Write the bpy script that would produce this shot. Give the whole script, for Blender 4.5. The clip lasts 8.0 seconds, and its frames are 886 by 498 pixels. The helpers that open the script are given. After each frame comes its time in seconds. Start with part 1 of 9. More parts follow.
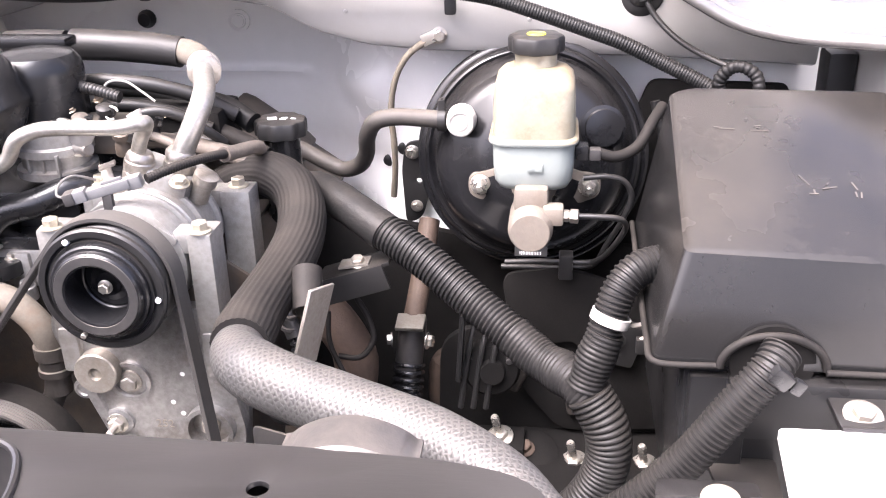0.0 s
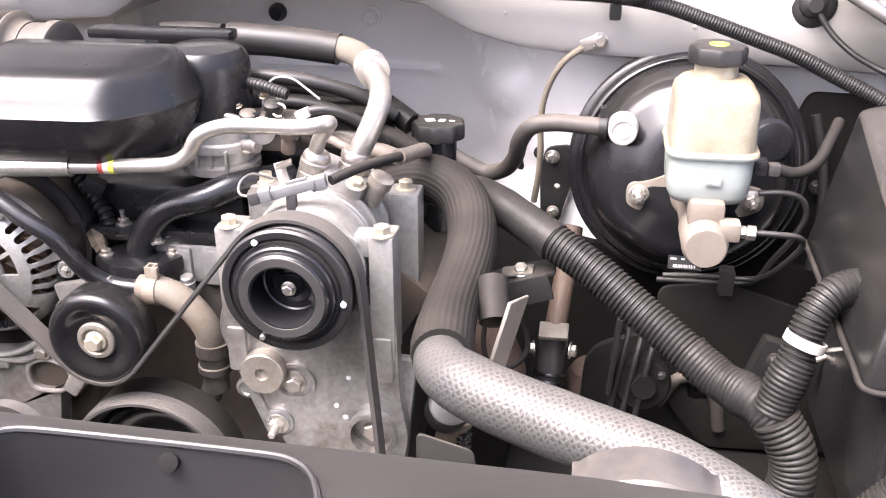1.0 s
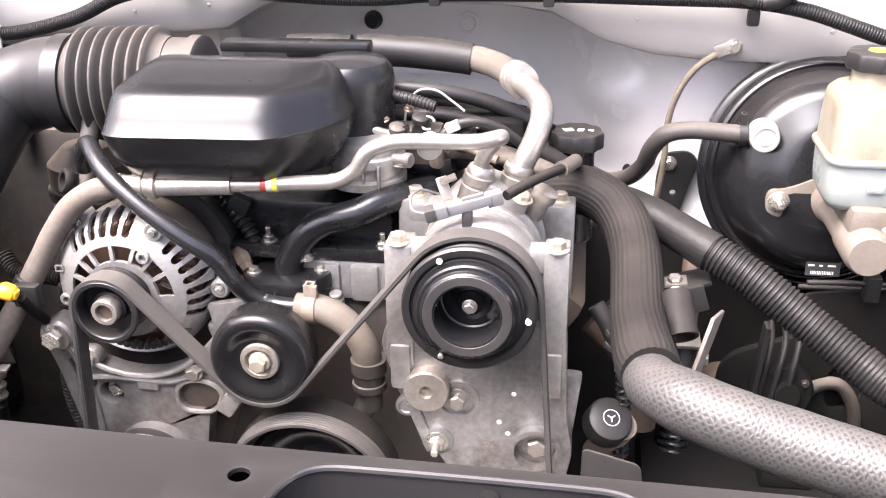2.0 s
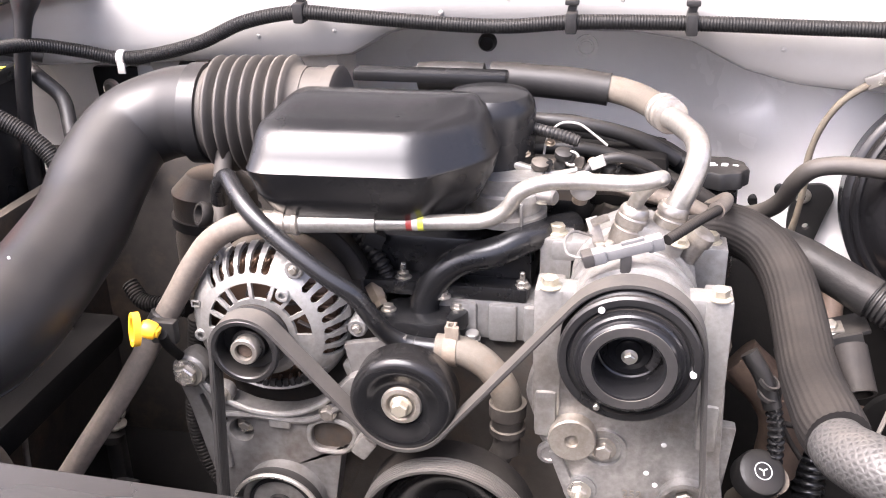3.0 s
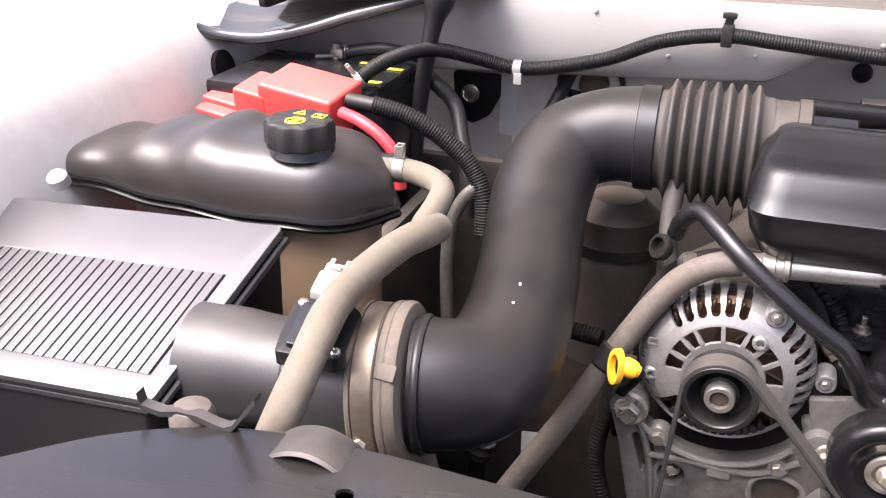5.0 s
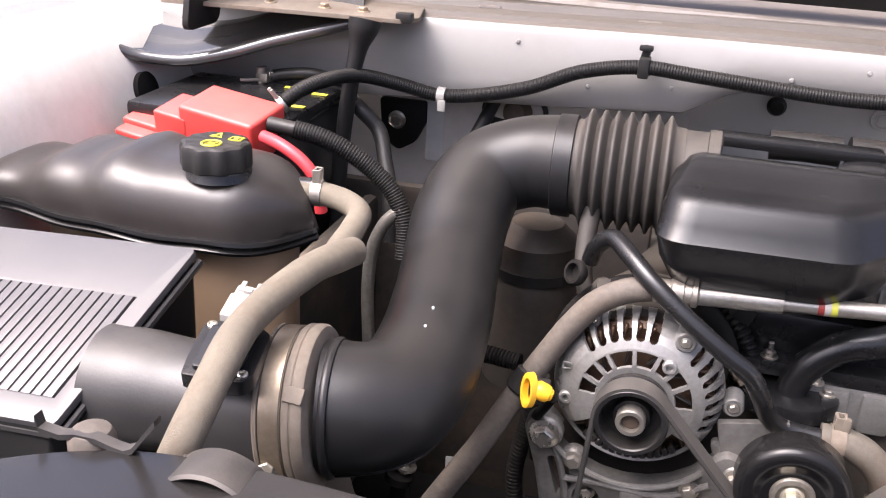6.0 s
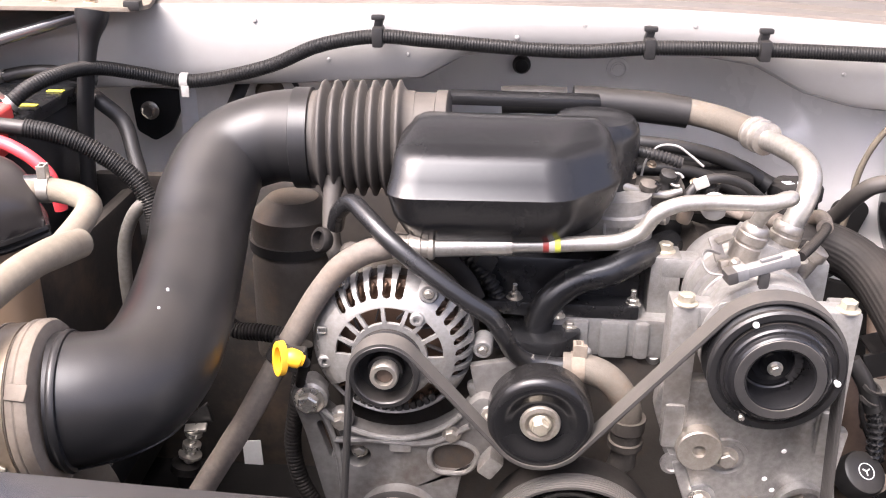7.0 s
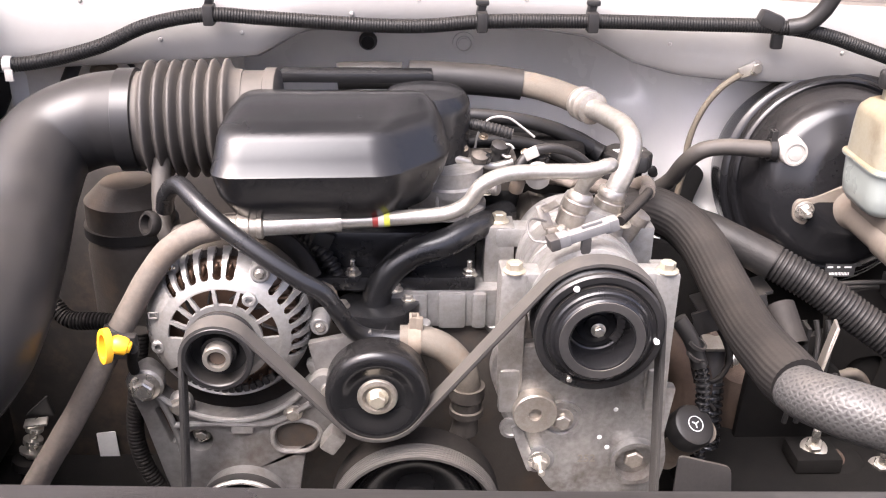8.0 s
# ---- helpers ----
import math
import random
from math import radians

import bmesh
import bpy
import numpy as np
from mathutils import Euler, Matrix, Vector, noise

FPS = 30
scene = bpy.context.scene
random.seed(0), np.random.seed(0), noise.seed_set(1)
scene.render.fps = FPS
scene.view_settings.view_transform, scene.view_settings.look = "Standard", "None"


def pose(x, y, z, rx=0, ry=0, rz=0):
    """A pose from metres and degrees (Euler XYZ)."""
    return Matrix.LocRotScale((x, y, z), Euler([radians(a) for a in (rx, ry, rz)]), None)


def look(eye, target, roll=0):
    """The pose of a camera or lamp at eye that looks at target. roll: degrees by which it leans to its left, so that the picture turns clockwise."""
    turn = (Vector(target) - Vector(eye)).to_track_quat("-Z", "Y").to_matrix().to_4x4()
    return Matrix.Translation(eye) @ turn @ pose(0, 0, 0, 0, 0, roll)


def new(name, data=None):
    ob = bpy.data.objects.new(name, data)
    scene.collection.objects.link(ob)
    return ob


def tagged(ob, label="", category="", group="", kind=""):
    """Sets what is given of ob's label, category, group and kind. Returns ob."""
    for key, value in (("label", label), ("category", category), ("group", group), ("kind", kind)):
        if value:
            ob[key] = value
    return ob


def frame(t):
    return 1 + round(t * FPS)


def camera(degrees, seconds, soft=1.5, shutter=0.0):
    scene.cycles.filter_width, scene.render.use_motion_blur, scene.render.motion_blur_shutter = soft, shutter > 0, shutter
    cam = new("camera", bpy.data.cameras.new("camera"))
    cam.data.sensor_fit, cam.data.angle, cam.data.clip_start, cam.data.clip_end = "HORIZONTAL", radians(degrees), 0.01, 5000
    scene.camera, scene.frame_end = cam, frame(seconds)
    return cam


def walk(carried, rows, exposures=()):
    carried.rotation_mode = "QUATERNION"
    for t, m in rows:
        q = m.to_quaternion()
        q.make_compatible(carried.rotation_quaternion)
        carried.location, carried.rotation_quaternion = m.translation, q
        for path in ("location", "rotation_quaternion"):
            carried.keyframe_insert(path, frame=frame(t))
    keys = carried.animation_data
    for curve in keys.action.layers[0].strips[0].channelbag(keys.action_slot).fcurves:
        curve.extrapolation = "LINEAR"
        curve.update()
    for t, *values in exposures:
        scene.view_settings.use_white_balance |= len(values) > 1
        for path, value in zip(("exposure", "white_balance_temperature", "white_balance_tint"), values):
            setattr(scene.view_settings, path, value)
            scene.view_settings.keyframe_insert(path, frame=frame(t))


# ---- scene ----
cam = camera(49.2, 8.0, 1.1)
PATH = [
    (0, (0.015, 0.006, 1.447), (-0.211, 1.817, 0.629), -1.4),
    (0.5, (-0.05, 0.012, 1.449), (-0.35, 1.812, 0.63), -0.7),
    (1, (-0.129, 0.01, 1.455), (-0.418, 1.806, 0.626), 0.0),
    (1.5, (-0.222, 0.006, 1.455), (-0.467, 1.807, 0.621), 0.8),
    (1.7, (-0.262, -0.001, 1.456), (-0.5, 1.801, 0.623), -0.1),
    (2.8, (-0.368, 0.029, 1.498), (-0.721, 1.807, 0.653), -1.1),
    (3, (-0.4, 0.033, 1.485), (-0.768, 1.817, 0.659), -1.1),
    (3.5, (-0.531, 0.034, 1.492), (-0.845, 1.822, 0.653), -0.7),
    (4, (-0.654, 0.019, 1.497), (-0.945, 1.815, 0.668), -0.1),
    (4.5, (-0.726, 0.003, 1.499), (-1.236, 1.748, 0.666), -0.3),
    (4.7, (-0.747, 0.0, 1.501), (-1.314, 1.722, 0.657), 0.7),
    (5.8, (-0.732, 0.002, 1.5), (-1.266, 1.759, 0.708), 3.5),
    (6, (-0.723, 0.001, 1.502), (-1.193, 1.781, 0.721), 3.2),
    (6.5, (-0.679, -0.004, 1.501), (-0.981, 1.814, 0.724), 1.6),
    (7, (-0.635, -0.011, 1.499), (-0.761, 1.818, 0.7), 0.8),
    (7.5, (-0.6, -0.014, 1.498), (-0.585, 1.81, 0.678), 0.5),
    (8, (-0.574, -0.015, 1.499), (-0.482, 1.799, 0.663), 1.2),
]
walk(cam, [(t, look(eye, target, roll)) for t, eye, target, roll in PATH],
     [(0.0, 3.07, 6100, 18), (1.0, 3.05, 6200, 17), (3.5, 2.88, 6200, 17), (4.0, 2.88, 6200, 17), (4.7, 2.40, 6200, 17), (5.9, 1.96, 6200, 17), (6.6, 2.46, 6250, 17), (7.2, 2.66, 6300, 17), (8.0, 2.62, 6300, 17)])

# ---- daylight: thin bright overcast, brightest high up in front of the passenger side ----
world = bpy.data.worlds.new("sky")
scene.world = world
world.use_nodes = True
sky = world.node_tree.nodes.new("ShaderNodeTexSky")
sky.sky_type = "NISHITA"
sky.sun_disc = False
sky.sun_elevation = radians(60)
sky.sun_rotation = radians(-125)
sky.air_density, sky.dust_density, sky.ozone_density = 0.5, 9.0, 1.0
background = world.node_tree.nodes["Background"]
background.inputs["Strength"].default_value = 0.14
world.node_tree.links.new(sky.outputs[0], background.inputs["Color"])
sun = new("sun", bpy.data.lights.new("sun", "SUN"))
sun.data.energy, sun.data.angle, sun.data.color = 1.15, radians(40), (1.0, 0.98, 0.96)
sun.matrix_world = look((-1.45, -1.0, 5.0), (-0.5, 0.9, 1.0))


# ---- materials ----
def rgb(c):
    return (c[0], c[1], c[2], 1.0)


def surface(name, base, rough=0.5, metal=0.0, second=None, grain=60.0, amount=0.5, bump=0.15, bump_scale=400.0,
            dust=0.0, dust_color=(0.36, 0.30, 0.235), stain=0.0, coat=0.0, stretch=(1, 1, 1), rough_var=0.12, random_amt=0.0, spec=0.5):
    """A worn surface: base colour broken up at two scales, fine relief, uneven gloss and a film of dust that lies on upward faces."""
    m = bpy.data.materials.new(name)
    m.use_nodes = True
    n, l = m.node_tree.nodes, m.node_tree.links
    b = n["Principled BSDF"]
    geo = n.new("ShaderNodeTexCoord")
    mp = n.new("ShaderNodeMapping")
    mp.inputs["Scale"].default_value = stretch
    l.new(geo.outputs["Object"], mp.inputs["Vector"])

    def noise_tex(scale, detail=4.0, roughness=0.6):
        t = n.new("ShaderNodeTexNoise")
        t.inputs["Scale"].default_value, t.inputs["Detail"].default_value, t.inputs["Roughness"].default_value = scale, detail, roughness
        l.new(mp.outputs[0], t.inputs["Vector"])
        return t.outputs["Fac"]

    def ramp(src, lo, hi):
        r = n.new("ShaderNodeMapRange")
        r.inputs["From Min"].default_value, r.inputs["From Max"].default_value = lo, hi
        l.new(src, r.inputs["Value"])
        return r.outputs[0]

    def mix(fac, a, c):
        x = n.new("ShaderNodeMix")
        x.data_type = "RGBA"
        for sock, v in ((x.inputs[0], fac), (x.inputs[6], a), (x.inputs[7], c)):
            if isinstance(v, (int, float)):
                sock.default_value = v
            elif isinstance(v, tuple):
                sock.default_value = v
            else:
                l.new(v, sock)
        return x.outputs[2]

    def math_(op, a, c):
        x = n.new("ShaderNodeMath")
        x.operation = op
        for sock, v in ((x.inputs[0], a), (x.inputs[1], c)):
            if isinstance(v, (int, float)):
                sock.default_value = v
            else:
                l.new(v, sock)
        return x.outputs[0]

    second = second or tuple(v * 0.72 for v in base)
    fine = ramp(noise_tex(grain * 6, 3), 0.35, 0.7)
    broad = ramp(noise_tex(grain * 0.35, 5), 0.36, 0.66)
    both = math_("MULTIPLY", math_("ADD", math_("MULTIPLY", fine, 0.4), math_("MULTIPLY", broad, 0.6)), amount)
    colour = mix(both, rgb(base), rgb(second))
    if random_amt:
        info = n.new("ShaderNodeObjectInfo")
        colour = mix(math_("MULTIPLY", info.outputs["Random"], random_amt), colour, rgb(second))
    rough_socket = math_("ADD", math_("MULTIPLY", broad, rough_var), rough - rough_var * 0.5)
    if stain:
        s = math_("MULTIPLY", ramp(noise_tex(grain * 0.8, 6, 0.7), 0.5, 0.68), stain)
        colour = mix(s, colour, rgb((0.10, 0.065, 0.04)))
    if dust:
        g = n.new("ShaderNodeNewGeometry")
        sep = n.new("ShaderNodeSeparateXYZ")
        l.new(g.outputs["Normal"], sep.inputs[0])
        up = ramp(sep.outputs["Z"], 0.1, 1.0)
        d = math_("MULTIPLY", math_("MULTIPLY", up, ramp(noise_tex(grain * 0.5, 6, 0.65), 0.25, 0.72)), dust)
        colour = mix(d, colour, rgb(dust_color))
        rough_socket = math_("ADD", rough_socket, math_("MULTIPLY", d, 0.4))
    l.new(colour, b.inputs["Base Color"])
    l.new(rough_socket, b.inputs["Roughness"])
    b.inputs["Metallic"].default_value = metal
    b.inputs["Specular IOR Level"].default_value = spec
    b.inputs["Coat Weight"].default_value = coat
    b.inputs["Coat Roughness"].default_value = 0.08
    if bump:
        bp = n.new("ShaderNodeBump")
        bp.inputs["Strength"].default_value, bp.inputs["Distance"].default_value = bump, 0.001
        l.new(noise_tex(bump_scale, 4), bp.inputs["Height"])
        l.new(bp.outputs[0], b.inputs["Normal"])
    return m


M_paint = surface("white_body_paint", (0.74, 0.735, 0.72), 0.32, second=(0.56, 0.54, 0.51), grain=8, amount=0.7, bump=0.03, coat=0.2, dust=0.22, dust_color=(0.46, 0.40, 0.33))
# Body white darkened to imitate the bonnet's shade on the cowl, plus dust
M_cowl = surface("shaded_dusty_cowl_paint", (0.275, 0.268, 0.256), 0.36, second=(0.235, 0.222, 0.204), grain=8, amount=0.6, bump=0.03, coat=0.2, dust=0.22, stain=0.06)
M_apron = surface("dust_dulled_apron_paint", (0.68, 0.65, 0.60), 0.5, second=(0.56, 0.525, 0.47), grain=9, amount=0.8, bump=0.06, dust=0.25, stain=0.15)
# Same body white lightened, making up for light lost under the cowl
M_firewall = surface("lightened_firewall_paint", (0.87, 0.856, 0.83), 0.26, second=(0.78, 0.764, 0.735), grain=7, amount=0.5, bump=0.03, coat=0.4, dust=0.1)
M_sheet = surface("dull_sheet_metal", (0.24, 0.222, 0.205), 0.5, 0.3, second=(0.22, 0.19, 0.165), grain=18, amount=0.7, bump=0.1, stain=0.4, dust=0.4)
M_support = surface("black_painted_steel", (0.0085, 0.0083, 0.0088), 0.30, second=(0.014, 0.0133, 0.0130), grain=10, amount=0.9, bump=0.06, dust=0.03, stretch=(0.15, 1, 1), rough_var=0.2, spec=0.6)
M_plastic = surface("black_satin_plastic", (0.010, 0.010, 0.0105), 0.27, second=(0.016, 0.0155, 0.0155), grain=40, bump=0.10, bump_scale=1500, dust=0.0, rough_var=0.05)
M_tank = surface("brown_black_tank_plastic", (0.020, 0.0175, 0.0165), 0.33, second=(0.034, 0.029, 0.026), grain=16, amount=0.8, bump=0.12, bump_scale=1100, dust=0.05, rough_var=0.08, spec=0.52)
M_resonator = surface("satin_black_moulding", (0.009, 0.009, 0.0095), 0.24, second=(0.014, 0.0136, 0.0136), grain=40, bump=0.10, bump_scale=1500, rough_var=0.08, spec=0.32)
M_tubeplastic = surface("weathered_black_plastic", (0.022, 0.0215, 0.022), 0.42, second=(0.034, 0.032, 0.031), grain=30, bump=0.12, dust=0.12)
M_box = surface("black_box_plastic", (0.012, 0.012, 0.0124), 0.30, second=(0.0155, 0.015, 0.015), grain=12, bump=0.12, bump_scale=1300, dust=0.03, spec=0.3)
M_lid = surface("grey_black_lid_plastic", (0.0085, 0.0084, 0.0086), 0.26, second=(0.0125, 0.0122, 0.0120), grain=12, bump=0.07, bump_scale=1300, dust=0.08, spec=0.42)
# Black lid plastic with a raised base that imitates reflected sky
M_airlid = surface("sheen_lightened_box_lid", (0.068, 0.066, 0.067), 0.30, second=(0.080, 0.078, 0.076), grain=12, bump=0.08, bump_scale=1300, dust=0.08, rough_var=0.06, spec=0.75)
M_duct = surface("matt_black_duct_plastic", (0.0105, 0.0105, 0.011), 0.36, second=(0.016, 0.0155, 0.0155), grain=20, bump=0.1, bump_scale=1200, dust=0.05, spec=0.32)
M_dusty = surface("dusty_black_rubber", (0.0095, 0.0090, 0.0088), 0.58, second=(0.0185, 0.0168, 0.0155), grain=35, amount=0.9, bump=0.2, dust=0.05, spec=0.10)
M_rubber = surface("black_rubber", (0.012, 0.0118, 0.0118), 0.46, second=(0.021, 0.0195, 0.0185), grain=30, bump=0.15, dust=0.07, spec=0.32)
M_conduit = surface("black_split_conduit", (0.0085, 0.0085, 0.0086), 0.46, second=(0.014, 0.0133, 0.0127), grain=25, bump=0.1, dust=0.05, spec=0.2)
M_tape = surface("black_vinyl_tape", (0.009, 0.009, 0.009), 0.45, second=(0.018, 0.017, 0.0165), grain=50, bump=0.6, bump_scale=140, dust=0.05, spec=0.16)
M_bellows = surface("dusty_bellows_rubber", (0.022, 0.020, 0.0185), 0.65, second=(0.042, 0.036, 0.030), grain=22, amount=0.8, bump=0.2, dust=0.2)
M_elbow = surface("grimy_rubber_elbow", (0.076, 0.065, 0.051), 0.78, second=(0.120, 0.104, 0.083), grain=45, amount=1.0, bump=0.4, bump_scale=700, stain=0.55)
M_clay = surface("clay_dusted_rubber", (0.110, 0.089, 0.068), 0.8, second=(0.170, 0.143, 0.112), grain=24, amount=1.0, bump=0.35, stain=0.55)
M_tan = surface("tan_dusted_heater_hose", (0.116, 0.098, 0.072), 0.82, second=(0.165, 0.141, 0.105), grain=30, amount=1.0, bump=0.55, bump_scale=900, stain=0.4)
M_hosegrey = surface("grey_dusted_hose", (0.065, 0.054, 0.045), 0.75, second=(0.14, 0.117, 0.094), grain=30, amount=0.9, bump=0.25, stain=0.3)
M_cast = surface("cast_aluminium", (0.35, 0.343, 0.328), 0.42, 0.6, second=(0.18, 0.170, 0.155), grain=25, amount=0.9, bump=0.35, bump_scale=700, stain=0.35, dust=0.1)
M_althouse = surface("aged_die_cast_housing", (0.34, 0.333, 0.32), 0.42, 0.55, second=(0.19, 0.182, 0.168), grain=34, amount=0.8, bump=0.22, bump_scale=900, stain=0.3, dust=0.06)
M_bracket = surface("sandcast_aluminium_bracket", (0.42, 0.413, 0.403), 0.36, 0.8, second=(0.19, 0.184, 0.175), grain=26, amount=1.0, bump=0.45, bump_scale=500, stain=0.45, dust=0.06)
M_oilcast = surface("oil_dulled_aluminium", (0.235, 0.23, 0.222), 0.42, 0.55, second=(0.10, 0.09, 0.08), grain=20, amount=0.9, bump=0.35, bump_scale=600, stain=0.35, dust=0.1)
# Weathered ledge, its base taken darker still to imitate shade under the bonnet
M_ledge = surface("weathered_shaded_ledge", (0.13, 0.116, 0.102), 0.55, 0.1, second=(0.09, 0.079, 0.068), grain=14, amount=0.8, bump=0.1, dust=0.3, stain=0.15, stretch=(0.25, 1, 1))
M_darkcast = surface("oily_cast_metal", (0.060, 0.054, 0.048), 0.55, 0.4, second=(0.04, 0.034, 0.028), grain=18, amount=0.9, bump=0.4, bump_scale=400, stain=0.5, dust=0.3)
M_alloy = surface("bright_aluminium_tube", (0.36, 0.347, 0.32), 0.34, 0.72, second=(0.21, 0.194, 0.168), grain=40, amount=1.0, bump=0.15, dust=0.35, dust_color=(0.40, 0.355, 0.29), stain=0.25)
M_satin = surface("satin_aluminium_fitting", (0.40, 0.375, 0.335), 0.38, 0.75, second=(0.24, 0.21, 0.175), grain=50, amount=0.9, bump=0.15, dust=0.3, dust_color=(0.38, 0.325, 0.26), stain=0.3)
M_zinc = surface("zinc_plated_bolt", (0.60, 0.575, 0.53), 0.30, 0.85, second=(0.36, 0.315, 0.25), grain=80, bump=0.1, dust=0.2, random_amt=0.4)
M_yzinc = surface("yellow_zinc_bolt", (0.50, 0.465, 0.375), 0.36, 0.7, second=(0.33, 0.28, 0.20), grain=90, bump=0.2, dust=0.2, stain=0.3)
M_pulley = surface("black_pulley_steel", (0.011, 0.011, 0.0115), 0.34, 0.1, second=(0.022, 0.0205, 0.0195), grain=30, bump=0.08, dust=0.06, rough_var=0.15, spec=0.4)
M_bowl = surface("black_enamelled_clutch_bowl", (0.008, 0.008, 0.009), 0.24, second=(0.014, 0.0135, 0.013), grain=40, bump=0.05, rough_var=0.1, spec=0.4)
M_hub = surface("grey_phosphated_steel", (0.032, 0.031, 0.031), 0.46, 0.35, second=(0.07, 0.064, 0.06), grain=40, bump=0.15, dust=0.2)
M_belt = surface("ribbed_belt_rubber", (0.030, 0.0285, 0.027), 0.6, second=(0.055, 0.05, 0.045), grain=40, bump=0.1, dust=0.15)
M_gloss = surface("gloss_black_enamel", (0.007, 0.007, 0.0075), 0.22, second=(0.009, 0.009, 0.009), grain=12, bump=0.02, coat=0.1, dust=0.02, rough_var=0.05, spec=0.22)
M_bracegloss = surface("silver_grey_glossy_paint", (0.22, 0.21, 0.20), 0.16, 0.6, second=(0.15, 0.14, 0.13), grain=10, bump=0.05, coat=0.5, rough_var=0.08)
M_bracedark = surface("dark_grey_glossy_paint", (0.10, 0.098, 0.096), 0.15, 0.5, second=(0.06, 0.058, 0.056), grain=10, bump=0.05, coat=0.5, rough_var=0.08)
M_booster = surface("black_enamel_booster", (0.008, 0.008, 0.009), 0.23, second=(0.014, 0.014, 0.014), grain=14, bump=0.04, coat=0.08, dust=0.05, rough_var=0.1, spec=0.32)
M_reservoir = surface("yellowed_reservoir_plastic", (0.215, 0.205, 0.160), 0.36, second=(0.180, 0.152, 0.098), grain=40, amount=0.9, bump=0.05, stain=0.45, dust=0.9, dust_color=(0.19, 0.125, 0.055))
M_iron = surface("dusty_cast_iron", (0.135, 0.117, 0.098), 0.7, 0.3, second=(0.18, 0.153, 0.122), grain=35, amount=0.9, bump=0.4, bump_scale=500, stain=0.25)
M_red = surface("red_terminal_cover", (0.66, 0.065, 0.055), 0.42, second=(0.50, 0.045, 0.035), grain=15, bump=0.06, dust=0.25, dust_color=(0.62, 0.30, 0.25))
M_redwire = surface("red_cable", (0.62, 0.05, 0.06), 0.45, grain=30, bump=0.05)
M_yellow = surface("yellow_dipstick_plastic", (0.80, 0.42, 0.02), 0.42, second=(0.66, 0.33, 0.02), grain=60, bump=0.08)
M_amber = surface("amber_coolant_plastic", (0.25, 0.17, 0.105), 0.4, second=(0.31, 0.22, 0.145), grain=12, bump=0.05, dust=0.2)
M_tarnish = surface("tarnished_clamp_steel", (0.42, 0.345, 0.26), 0.33, 0.75, second=(0.25, 0.195, 0.14), grain=25, amount=0.9, bump=0.12, dust=0.3)
M_fluid = surface("milky_brake_fluid_plastic", (0.235, 0.258, 0.242), 0.32, second=(0.195, 0.215, 0.198), grain=18, bump=0.05, stain=0.05)
M_white = surface("white_plastic", (0.34, 0.325, 0.30), 0.5, grain=30, bump=0.05, dust=0.2)
M_grey = surface("grey_connector_plastic", (0.125, 0.125, 0.127), 0.36, second=(0.075, 0.073, 0.07), grain=60, bump=0.08, dust=0.3)
M_rust = surface("rusty_heat_shield", (0.075, 0.050, 0.036), 0.75, 0.2, second=(0.042, 0.029, 0.021), grain=30, amount=0.9, bump=0.4, stain=0.4)
M_copper = surface("copper_windings", (0.11, 0.066, 0.042), 0.45, 0.5, second=(0.035, 0.024, 0.018), grain=120, bump=0.4)
# Brown grime, darkened further to imitate shade deep in the bay
M_shadegrime = surface("shade_darkened_brown_grime", (0.030, 0.0245, 0.020), 0.7, second=(0.009, 0.0078, 0.0065), grain=12, amount=1.0, bump=0.3, stain=0.5, dust=0.4)
# Near-black base stands in for shade in the bay's depths
M_shadow = surface("near_black_depth_shade", (0.0050, 0.0047, 0.0045), 0.85, second=(0.010, 0.009, 0.008), grain=10, amount=0.9, bump=0.3, spec=0.12)
M_ink = surface("white_print", (0.78, 0.78, 0.76), 0.6, grain=50, bump=0)
M_inkyellow = surface("yellow_print", (0.58, 0.52, 0.05), 0.6, grain=50, bump=0)
M_inkred = surface("red_band", (0.20, 0.025, 0.02), 0.5, grain=50, bump=0)
M_inkgreen = surface("green_yellow_band", (0.42, 0.42, 0.05), 0.5, grain=50, bump=0)
M_inkdark = surface("black_print", (0.03, 0.03, 0.03), 0.6, grain=50, bump=0)
M_concrete = surface("sunlit_concrete", (0.33, 0.315, 0.29), 0.9, second=(0.27, 0.257, 0.237), grain=3, bump=0.4, bump_scale=80)
M_liner = surface("hood_liner_felt", (0.09, 0.088, 0.085), 0.95, grain=20, bump=0.4)


